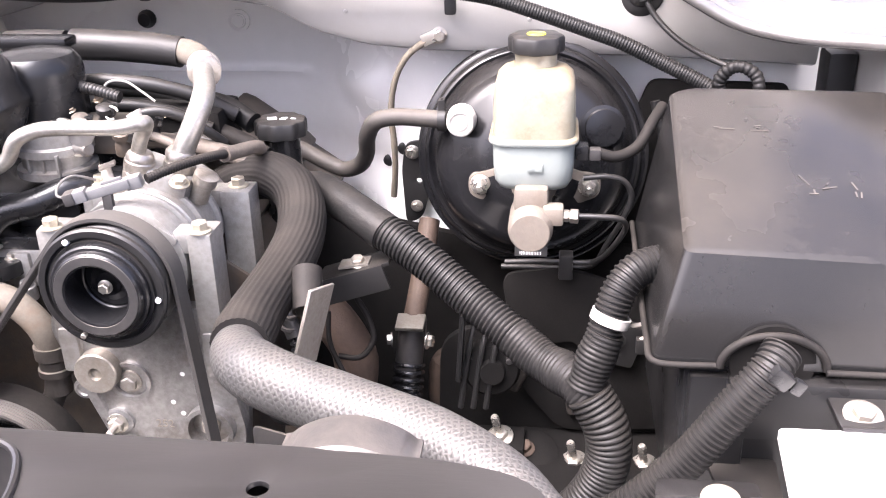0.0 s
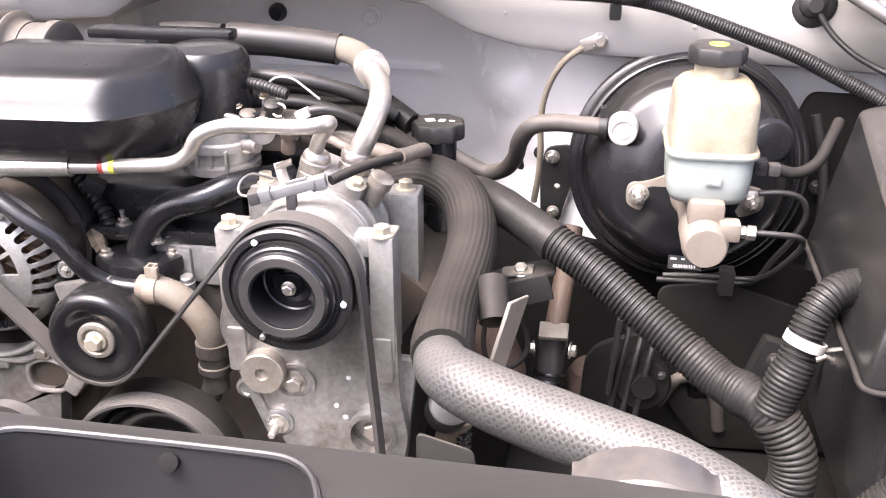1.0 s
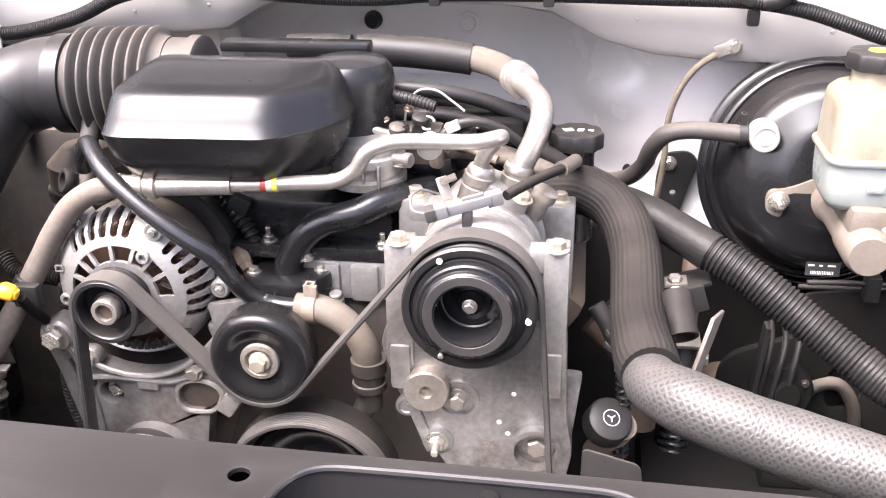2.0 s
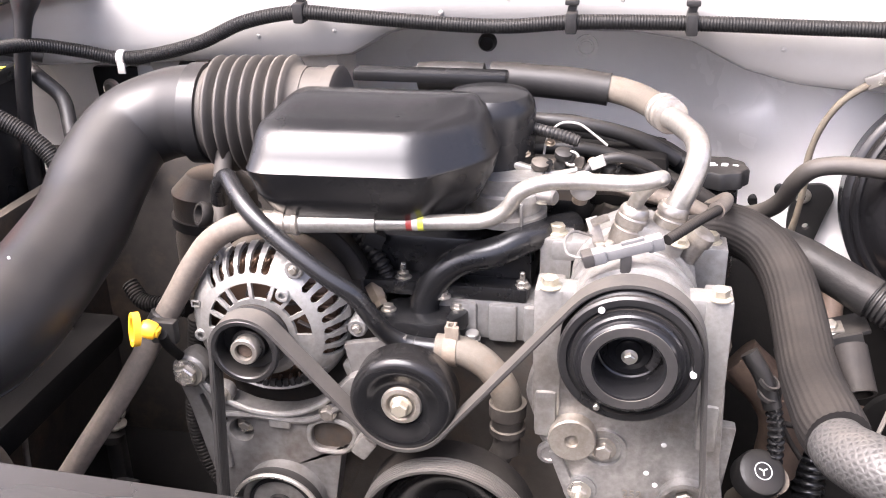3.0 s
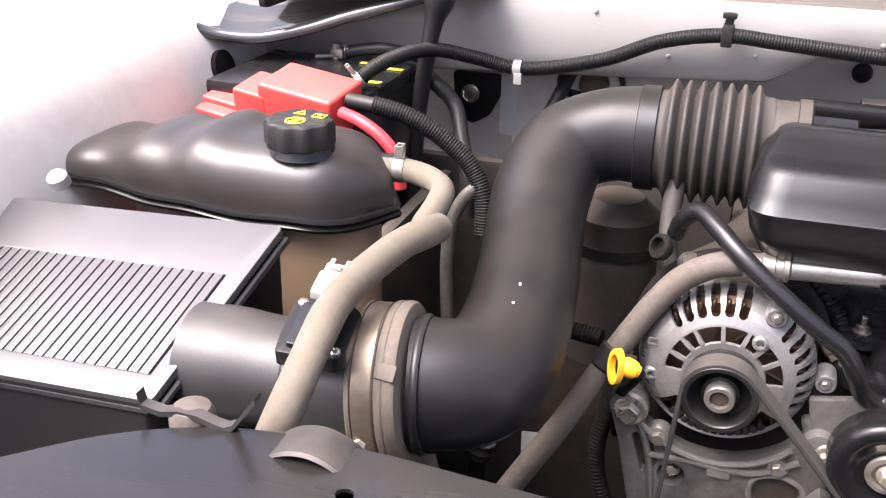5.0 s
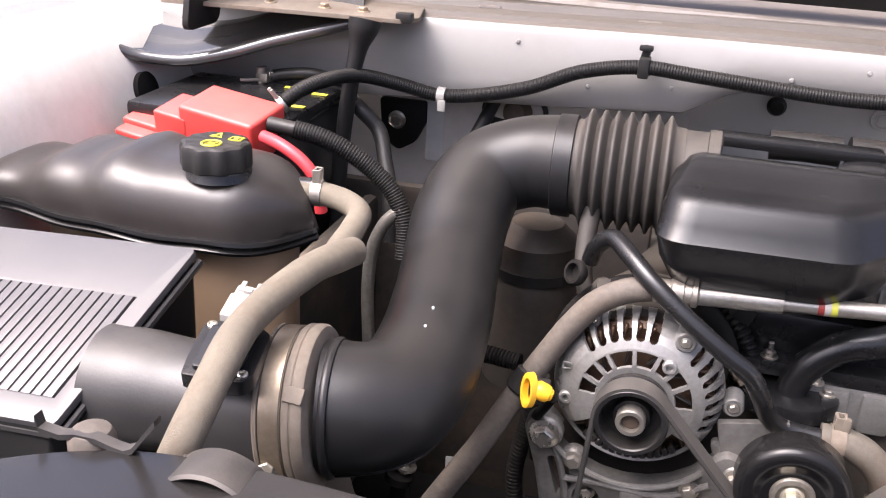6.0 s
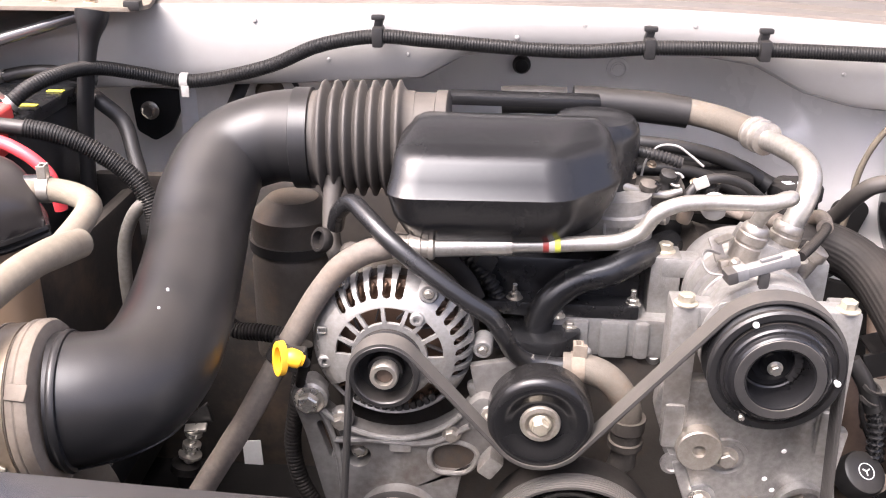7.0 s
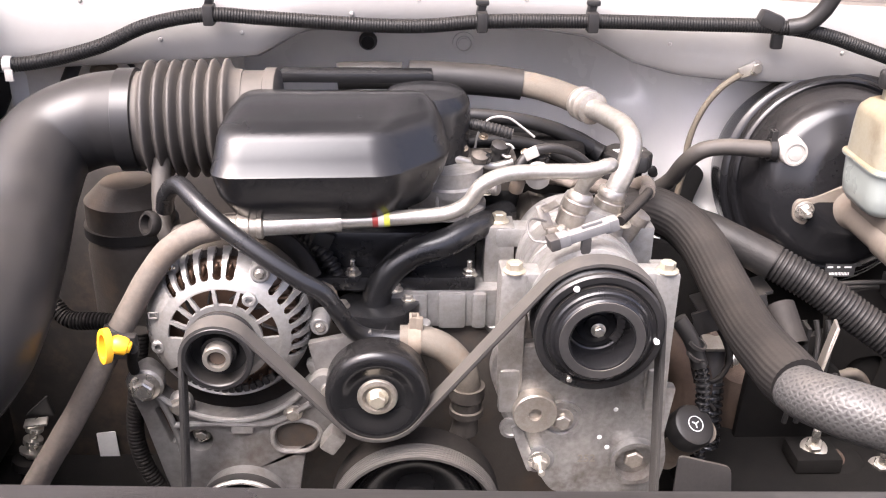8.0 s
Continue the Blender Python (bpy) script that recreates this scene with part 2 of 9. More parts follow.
def braided():
    """Silvery woven sleeve: fine threads crossing on the slant, in relief over light grey cloth."""
    m = surface("silver_braided_sleeve", (0.054, 0.0535, 0.0525), 0.46, 0.15, second=(0.044, 0.043, 0.041), grain=60, amount=1.0, bump=0, dust=0.12, spec=0.35)
    n, l = m.node_tree.nodes, m.node_tree.links
    b = n["Principled BSDF"]
    uv = n.new("ShaderNodeUVMap")
    heights = []
    for turn in (1.0, -1.0):
        mp = n.new("ShaderNodeMapping")
        mp.inputs["Scale"].default_value = (22.0, 185.0 * turn, 1.0)
        l.new(uv.outputs[0], mp.inputs["Vector"])
        w = n.new("ShaderNodeTexWave")
        w.bands_direction = "DIAGONAL"
        w.inputs["Scale"].default_value = 0.62
        w.inputs["Distortion"].default_value = 3.0
        w.inputs["Detail"].default_value = 1.0
        w.inputs["Detail Scale"].default_value = 2.0
        l.new(mp.outputs[0], w.inputs["Vector"])
        heights.append(w.outputs["Fac"])
    mul = n.new("ShaderNodeMath")
    mul.operation = "MAXIMUM"
    l.new(heights[0], mul.inputs[0])
    l.new(heights[1], mul.inputs[1])
    bp = n.new("ShaderNodeBump")
    bp.inputs["Strength"].default_value, bp.inputs["Distance"].default_value = 0.35, 0.001
    l.new(mul.outputs[0], bp.inputs["Height"])
    l.new(bp.outputs[0], b.inputs["Normal"])
    src = b.inputs["Base Color"].links[0].from_socket
    r = n.new("ShaderNodeMapRange")
    r.inputs["From Min"].default_value, r.inputs["From Max"].default_value = 0.72, -0.12
    l.new(mul.outputs[0], r.inputs["Value"])
    x = n.new("ShaderNodeMix")
    x.data_type = "RGBA"
    l.new(r.outputs[0], x.inputs[0])
    l.new(src, x.inputs[6])
    x.inputs[7].default_value = (0.020, 0.0195, 0.0185, 1)
    l.new(x.outputs[2], b.inputs["Base Color"])
    return m


M_braid = braided()


# ---- mesh helpers ----
V = Vector


def thing(name, at, label, category, group="", kind=""):
    ob = new(name)
    ob.empty_display_size = 0.02
    ob.location = at
    return tagged(ob, label, category, group, kind)


def finish(name, bm, material, angle=38):
    me = bpy.data.meshes.new(name)
    bmesh.ops.recalc_face_normals(bm, faces=bm.faces[:])
    limit = radians(angle)
    for f in bm.faces:
        f.smooth = True
    for e in bm.edges:
        if len(e.link_faces) == 2 and e.calc_face_angle(0) > limit:
            e.smooth = False
    bm.to_mesh(me)
    bm.free()
    me.materials.append(material)
    return me


def world_origin(ob):
    o = V((0, 0, 0))
    while ob is not None:
        o = o + ob.location
        ob = ob.parent
    return o


def part(name, bm, material, parent, label="", angle=38):
    """Links a bmesh drawn in world coordinates as one mesh under a thing or a part."""
    me = finish(name, bm, material, angle)
    ob = new(name, me)
    ob.parent = parent
    base = world_origin(parent)
    me.transform(Matrix.Translation(-base))
    if label:
        tagged(ob, label)
    return ob


def solo(name, bm, material, at, label, category, group="", kind="", angle=38):
    """One top-level mesh, its origin at its base."""
    me = finish(name, bm, material, angle)
    ob = new(name, me)
    ob.location = at
    me.transform(Matrix.Translation(-V(at)))
    return tagged(ob, label, category, group, kind)


def BM():
    return bmesh.new()


def axes(axis, hint=(0, 0, 1)):
    """A matrix whose z column is the axis."""
    z = V(axis).normalized()
    h = V(hint)
    if abs(z.dot(h)) > 0.95:
        h = V((1, 0, 0))
    x = h.cross(z).normalized()
    y = z.cross(x)
    return Matrix((x, y, z)).transposed()


def lathe(bm, at, axis, profile, seg=40, squash=1.0, wobble=None, ring_shape=False):
    """Revolves (radius, height) pairs about the axis through at."""
    R = axes(axis)
    rings = []
    for r, h in profile:
        if r < 1e-6:
            rings.append([bm.verts.new(V(at) + R @ V((0, 0, h)))])
        else:
            ring = []
            for i in range(seg):
                a = 2 * math.pi * i / seg
                q = r * (wobble(a) if wobble else 1.0)
                ring.append(bm.verts.new(V(at) + R @ V((q * math.cos(a), q * math.sin(a) * squash, h))))
            rings.append(ring)
    for a, b in zip(rings, rings[1:] + rings[:1] if ring_shape else rings[1:]):
        if len(a) == 1 and len(b) == 1:
            continue
        for i in range(seg):
            j = (i + 1) % seg
            if len(a) == 1:
                bm.faces.new((a[0], b[i], b[j]))
            elif len(b) == 1:
                bm.faces.new((a[i], a[j], b[0]))
            else:
                bm.faces.new((a[i], a[j], b[j], b[i]))
    for ring, flip in ((rings[0], True), (rings[-1], False)):
        if len(ring) > 1 and not ring_shape:
            bm.faces.new(ring[::-1] if flip else ring)
    return bm


def spline(points, step):
    """Even steps along a smooth curve through the points; values past the third are carried along."""
    wide = max(len(p) for p in points)
    P = [np.array(tuple(p) + (1.0,) * (wide - len(p)), float) for p in points]
    if len(P) == 2:
        dense = [P[0] + (P[1] - P[0]) * k / 40 for k in range(41)]
    else:
        Q = [2 * P[0] - P[1]] + P + [2 * P[-1] - P[-2]]
        dense = []
        for i in range(1, len(Q) - 2):
            p0, p1, p2, p3 = Q[i - 1:i + 3]
            d = [max(np.linalg.norm((b - a)[:3]), 1e-6) ** 0.5 for a, b in ((p0, p1), (p1, p2), (p2, p3))]
            t0, t1 = 0.0, d[0]
            t2, t3 = t1 + d[1], t1 + d[1] + d[2]
            for k in range(24):
                t = t1 + (t2 - t1) * k / 24
                a1 = (t1 - t) / (t1 - t0) * p0 + (t - t0) / (t1 - t0) * p1
                a2 = (t2 - t) / (t2 - t1) * p1 + (t - t1) / (t2 - t1) * p2
                a3 = (t3 - t) / (t3 - t2) * p2 + (t - t2) / (t3 - t2) * p3
                b1 = (t2 - t) / (t2 - t0) * a1 + (t - t0) / (t2 - t0) * a2
                b2 = (t3 - t) / (t3 - t1) * a2 + (t - t1) / (t3 - t1) * a3
                dense.append((t2 - t) / (t2 - t1) * b1 + (t - t1) / (t2 - t1) * b2)
        dense.append(P[-1])
    dense = np.array(dense)
    s = np.concatenate([[0], np.cumsum(np.linalg.norm(np.diff(dense[:, :3], axis=0), axis=1))])
    count = max(2, int(round(s[-1] / step)) + 1)
    at = np.linspace(0, s[-1], count)
    return at, np.stack([np.interp(at, s, dense[:, k]) for k in range(dense.shape[1])], axis=1)


def tube(bm, points, r, seg=18, step=0.006, rings=None, ribs=None, wave=0.0, caps=True, squash=1.0, hollow=0.0):
    """A pipe along a smooth curve. A fourth value in the points scales the radius. rings: (pitch, depth) of corrugation;
    ribs: (count, depth) of lengthwise ribs; hollow: wall thickness at an open far end."""
    if rings:
        step = rings[0] / 5
    s, pts = spline(points, step)
    n = len(pts)
    tangent = np.gradient(pts[:, :3], axis=0)
    tangent /= np.linalg.norm(tangent, axis=1)[:, None]
    x = np.array(axes(tangent[0]).col[0])
    loops = []
    uv = bm.loops.layers.uv.verify()
    for i in range(n):
        z = tangent[i]
        x = x - z * x.dot(z)
        x /= np.linalg.norm(x)
        y = np.cross(z, x)
        k = pts[i, 3] if pts.shape[1] > 3 else 1.0
        rr = r * k
        if rings:
            ph = (s[i] / rings[0]) % 1.0
            rr -= rings[1] * (1.0 if ph > 0.55 else 0.0) + 0.25 * rings[1] * (1.0 if ph < 0.1 or 0.45 < ph <= 0.55 else 0.0)
        if wave:
            rr *= 1 + wave * noise.noise(V(pts[i, :3]) * 40)
        ring = []
        for j in range(seg):
            a = 2 * math.pi * j / seg
            q = rr - (ribs[1] * (0.5 + 0.5 * math.cos(a * ribs[0])) if ribs else 0.0)
            ring.append(bm.verts.new(pts[i, :3] + x * (q * math.cos(a)) + y * (q * squash * math.sin(a))))
        loops.append(ring)
    for i in range(n - 1):
        for j in range(seg):
            k = (j + 1) % seg
            f = bm.faces.new((loops[i][j], loops[i][k], loops[i + 1][k], loops[i + 1][j]))
            for lp, (u, w) in zip(f.loops, ((j, i), (j + 1, i), (j + 1, i + 1), (j, i + 1))):
                lp[uv].uv = (u / seg, s[w])
    if caps:
        bm.faces.new(loops[0][::-1])
        if hollow:
            z, c = tangent[-1], pts[-1, :3]
            inner = [bm.verts.new(c + (np.array(v.co) - c) * (1 - hollow / r)) for v in loops[-1]]
            deep = [bm.verts.new(np.array(v.co) - z * r * 2) for v in inner]
            for j in range(seg):
                k = (j + 1) % seg
                bm.faces.new((loops[-1][j], loops[-1][k], inner[k], inner[j]))
                bm.faces.new((inner[j], inner[k], deep[k], deep[j]))
            bm.faces.new(deep)
        else:
            bm.faces.new(loops[-1])
    return bm


def box(bm, at, size, bevel=0.003, turn=(0, 0, 0), seg=2, taper=(1, 1)):
    """A rounded box; taper shrinks its top."""
    other = BM()
    bmesh.ops.create_cube(other, size=1)
    for v in other.verts:
        k = (taper if v.co.z > 0 else (1, 1))
        v.co = V((v.co.x * size[0] * k[0], v.co.y * size[1] * k[1], v.co.z * size[2]))
    if bevel:
        bmesh.ops.bevel(other, geom=other.edges[:], offset=bevel, segments=seg, profile=0.6, affect="EDGES")
    m = Matrix.Translation(at) @ Euler([radians(a) for a in turn]).to_matrix().to_4x4()
    merge(bm, other, m)
    return bm


def merge(bm, other, m=None):
    if m is not None:
        bmesh.ops.transform(other, matrix=m, verts=other.verts[:])
    table = {v: bm.verts.new(v.co) for v in other.verts}
    for f in other.faces:
        try:
            bm.faces.new([table[v] for v in f.verts])
        except ValueError:
            pass
    other.free()
    return bm


def rounded(points, radius, seg=5):
    """A closed outline with its corners rounded. Points are 2D; a third value sets a corner's own radius."""
    out = []
    n = len(points)
    for i in range(n):
        p = np.array(points[i][:2], float)
        r = points[i][2] if len(points[i]) > 2 else radius
        a, b = np.array(points[i - 1][:2], float) - p, np.array(points[(i + 1) % n][:2], float) - p
        la, lb = np.linalg.norm(a), np.linalg.norm(b)
        d = min(r, 0.49 * la, 0.49 * lb)
        s, e = p + a / la * d, p + b / lb * d
        for k in range(seg + 1):
            t = k / seg
            out.append(tuple((1 - t) ** 2 * s + 2 * t * (1 - t) * p + t ** 2 * e))
    return out


def circle(cx, cy, r, seg=20):
    return [(cx + r * math.cos(2 * math.pi * i / seg), cy + r * math.sin(2 * math.pi * i / seg)) for i in range(seg)]


def plate(bm, outer, holes, thick, frame_m, bevel=0.0):
    """A flat plate with real holes: 2D outlines in the plane of frame_m, thickness along its z."""
    other = BM()
    edges = []
    for loop in [outer] + list(holes):
        vs = [other.verts.new((p[0], p[1], 0)) for p in loop]
        edges += [other.edges.new((vs[i], vs[(i + 1) % len(vs)])) for i in range(len(vs))]
    bmesh.ops.triangle_fill(other, use_beauty=True, edges=edges)
    got = bmesh.ops.extrude_face_region(other, geom=other.faces[:])
    bmesh.ops.translate(other, vec=(0, 0, thick), verts=[g for g in got["geom"] if isinstance(g, bmesh.types.BMVert)])
    bmesh.ops.recalc_face_normals(other, faces=other.faces[:])
    if bevel:
        rim = [e for e in other.edges if len(e.link_faces) == 2 and e.calc_face_angle(0) > 1.0 and abs(e.verts[0].co.z - e.verts[1].co.z) < 1e-6 and e.verts[0].co.z > thick * 0.5]
        bmesh.ops.bevel(other, geom=rim, offset=bevel, segments=2, profile=0.6, affect="EDGES")
    merge(bm, other, frame_m)
    return bm


def loft(bm, loops, caps=True):
    """Skins closed outlines of equal count."""
    rows = [[bm.verts.new(p) for p in loop] for loop in loops]
    n = len(rows[0])
    for a, b in zip(rows, rows[1:]):
        for i in range(n):
            j = (i + 1) % n
            bm.faces.new((a[i], a[j], b[j], b[i]))
    if caps:
        bm.faces.new(rows[0][::-1])
        bm.faces.new(rows[-1])
    return bm


FACE_FRONT = Matrix(((1, 0, 0, 0), (0, 0, -1, 0), (0, 1, 0, 0), (0, 0, 0, 1)))   # plane x, z; thickness towards -y
FACE_UP = Matrix.Identity(4)


def front(y):
    return Matrix.Translation((0, y, 0)) @ FACE_FRONT


def up(z):
    return Matrix.Translation((0, 0, z))


def bolt(name, at, axis, r, parent, material, label="", washer=1.45, height=0.75, stud=0.0):
    """A hexagon bolt: flanged washer, six-sided head with a turned top, and a stud end where one stands out."""
    bm = BM()
    lathe(bm, at, axis, [(r * washer, 0), (r * washer, r * 0.18), (r * 1.1, r * 0.34), (0, r * 0.34)], 20)
    h = r * height + r * 0.34
    R = axes(axis)
    ring = lambda q, z, n=6: [V(at) + R @ V((q * math.cos(2 * math.pi * i / n + 0.4), q * math.sin(2 * math.pi * i / n + 0.4), z)) for i in range(n)]
    loft(bm, [ring(r * 1.05, r * 0.3), ring(r * 1.05, h - r * 0.12), ring(r * 0.86, h)])
    if stud:
        lathe(bm, at, axis, [(r * 0.48, h * 0.8), (r * 0.48, h + stud * 0.9), (r * 0.36, h + stud), (0, h + stud)], 12)
    return part(name, bm, material, parent, label, 30)


def clamp_band(name, at, axis, r, width, parent, material, label=""):
    """A spring clamp: a thin band with two bent ears."""
    bm = BM()
    lathe(bm, at, axis, [(r, -width / 2), (r + 0.0012, -width / 2), (r + 0.0012, width / 2), (r, width / 2)], 28, ring_shape=True)
    R = axes(axis)
    turn = [math.degrees(a) for a in R.to_euler()]
    for k in (-1, 1):
        box(bm, V(at) + R @ V((k * 0.005, r + 0.006, 0)), (0.0016, 0.013, width * 0.8), 0.0004, turn, 1)
    box(bm, V(at) + R @ V((0, r + 0.0115, width * 0.28)), (0.010, 0.0016, width * 0.2), 0.0004, turn, 1)
    box(bm, V(at) + R @ V((0, r + 0.0115, -width * 0.28)), (0.010, 0.0016, width * 0.2), 0.0004, turn, 1)
    return part(name, bm, material, parent, label)


def text_mesh(words, size, m, parent, material, name="printed_text"):
    cu = bpy.data.curves.new(name, "FONT")
    cu.body, cu.size, cu.align_x, cu.align_y, cu.extrude = words, size, "CENTER", "CENTER", 0.0003
    tmp = bpy.data.objects.new(name, cu)
    me = bpy.data.meshes.new_from_object(tmp)
    bpy.data.objects.remove(tmp)
    bpy.data.curves.remove(cu)
    me.transform(m)
    ob = new(name, me)
    ob.parent = parent
    me.transform(Matrix.Translation(-world_origin(parent)))
    me.materials.append(material)
    return ob


# ---- the car's shell round the engine bay ----
def smooth(a, b, x):
    t = min(1.0, max(0.0, (x - a) / (b - a)))
    return t * t * (3 - 2 * t)


def build_ground():
    bm = BM()
    bmesh.ops.create_grid(bm, x_segments=8, y_segments=8, size=400)
    solo("ground", bm, M_concrete, (0, 0, 0), "pale sunlit concrete ground under the car", "ground", kind="structure")


def cowl_edge(x):
    """Height of the cowl's lower edge."""
    xs = [-1.6, -1.1, -0.90, -0.745, -0.69, -0.60, -0.40, -0.34, -0.28, -0.22, -0.146, 0.118, 0.32, 0.6]
    zs = [1.165, 1.194, 1.205, 1.216, 1.248, 1.253, 1.252, 1.243, 1.212, 1.196, 1.189, 1.178, 1.165, 1.15]
    return float(np.interp(x, xs, zs))


def cowl_y(x):
    return 1.165 + 0.03 * smooth(-0.2, 0.3, x)


def build_cowl():
    bm = BM()
    rows = []
    for i in range(121):
        x = -1.62 + 1.942 * i / 120
        z0, y0 = cowl_edge(x), cowl_y(x)
        top = 1.297 + 0.01 * smooth(-1.2, -0.6, x) - 0.03 * smooth(-0.5, 0.2, x)
        sec = [(y0 + 0.30, z0 - 0.012), (y0 + 0.02, z0 - 0.006), (y0 + 0.005, z0 - 0.001), (y0, z0 + 0.006), (y0 - 0.004, z0 + 0.03), (y0 - 0.002, top - 0.012),
               (y0 + 0.004, top - 0.002), (y0 + 0.016, top)]
        sec += [(y0 + 0.018, top + 0.006), (y0 + 0.034, top + 0.007), (y0 + 0.036, top + 0.002), (y0 + 0.075, top + 0.004), (y0 + 0.078, top + 0.012),
                (y0 + 0.10, top + 0.014), (y0 + 0.102, top + 0.004), (y0 + 0.40, top + 0.05)]
        rows.append([bm.verts.new((x, a, b)) for a, b in sec])
    for a, b in zip(rows, rows[1:]):
        for k in range(6):
            bm.faces.new((a[k], b[k], b[k + 1], a[k + 1]))
    ledge = BM()
    shelf = [[ledge.verts.new(v.co) for v in r[6:]] for r in rows]
    for a, b in zip(shelf, shelf[1:]):
        for k in range(len(a) - 1):
            ledge.faces.new((a[k], b[k], b[k + 1], a[k + 1]))
    cowl = solo("cowl", bm, M_cowl, (-0.5, 1.2, 1.2), "white cowl panel above the firewall, darkened for shade, with dusty seams", "cowl panel", kind="structure", angle=30)
    part("ledge", ledge, M_ledge, cowl, "weathered grey-brown cowl ledge with seams, darkened for the bonnet's shade", 25)
    # weather strip along the cowl's ledge and spot-weld studs on its face
    bm = BM()
    tube(bm, [(-1.6, 1.255, 1.31), (-1.1, 1.258, 1.316), (-0.4, 1.262, 1.312), (0.6, 1.29, 1.285)], 0.008, 8, 0.05)
    part("weather_strip", bm, M_sheet, cowl, "dull grey weather strip")
    for x, z in ((-0.86, 1.235), (-0.762, 1.244), (-0.63, 1.268), (-0.24, 1.235), (-0.02, 1.225), (-0.55, 1.285), (-0.42, 1.287), (-0.95, 1.28)):
        bm = BM()
        lathe(bm, (x, 1.163, z), (0, -1, 0), [(0.003, 0), (0.003, 0.0015), (0.002, 0.003), (0, 0.0035)], 10)
        part("weld_stud", bm, M_cowl, cowl)
    for x in (-1.0, -0.8, -0.57, -0.38, -0.2, 0.0):
        bm = BM()
        box(bm, (x, 1.215, 1.309 - 0.03 * smooth(-0.5, 0.2, x)), (0.028, 0.009, 0.003), 0.001)
        part("ledge_clip", bm, M_sheet, cowl)


def firewall_y(x, z):
    y = 1.465 - 0.20 * smooth(-0.40, -0.12, x) - 0.13 * smooth(-0.86, -1.0, x)
    d = math.hypot(x + 0.266, z - 1.100)
    y -= 0.034 * (0.5 + 0.5 * math.cos(math.pi * min(d, 0.062) / 0.062)) ** 0.8
    if -0.66 < x < -0.355:
        y -= 0.006 * math.exp(-((z - 1.088) / 0.006) ** 2) * smooth(-0.355, -0.375, x)
    y += 0.012 * math.exp(-((z - 0.98) / 0.03) ** 2)
    return y


def build_firewall():
    bm = BM()
    nx, nz = 300, 150
    rows = []
    for i in range(nx + 1):
        x = -1.6 + 2.2 * i / nx
        rows.append([bm.verts.new((x, firewall_y(x, 0.35 + 0.93 * k / nz), 0.35 + 0.93 * k / nz)) for k in range(nz + 1)])
    for a, b in zip(rows, rows[1:]):
        for k in range(nz):
            bm.faces.new((a[k], b[k], b[k + 1], a[k + 1]))
    wall = solo("firewall", bm, M_firewall, (-0.5, 1.4, 0.35), "white sheet-metal firewall, lightened for missing light, with a round pressed dome", "firewall", kind="structure", angle=60)
    bm = BM()
    lathe(bm, (-0.62, 1.462, 1.169), (0, -1, 0), [(0.014, 0), (0.014, 0.006), (0.010, 0.012), (0.010, 0.016), (0, 0.018)], 16)
    part("rubber_plug", bm, M_rubber, wall, "black rubber plug")
    bm = BM()
    lathe(bm, (-0.474, 1.462, 1.166), (0, -1, 0), [(0.017, -0.003), (0.017, 0.002), (0.012, 0.004), (0.0105, 0.001), (0.008, 0.001), (0.008, 0.004), (0, 0.005)], 20)
    part("weld_nut", bm, M_firewall, wall)
    for x, z in ((-0.20, 1.015), (-0.228, 0.985)):
        bm = BM()
        lathe(bm, (x, firewall_y(x, z) + 0.001, z), (0, -1, 0), [(0.009, 0), (0.009, 0.003), (0.006, 0.005), (0, 0.005)], 14)
        part("rubber_plug", bm, M_rubber, wall)


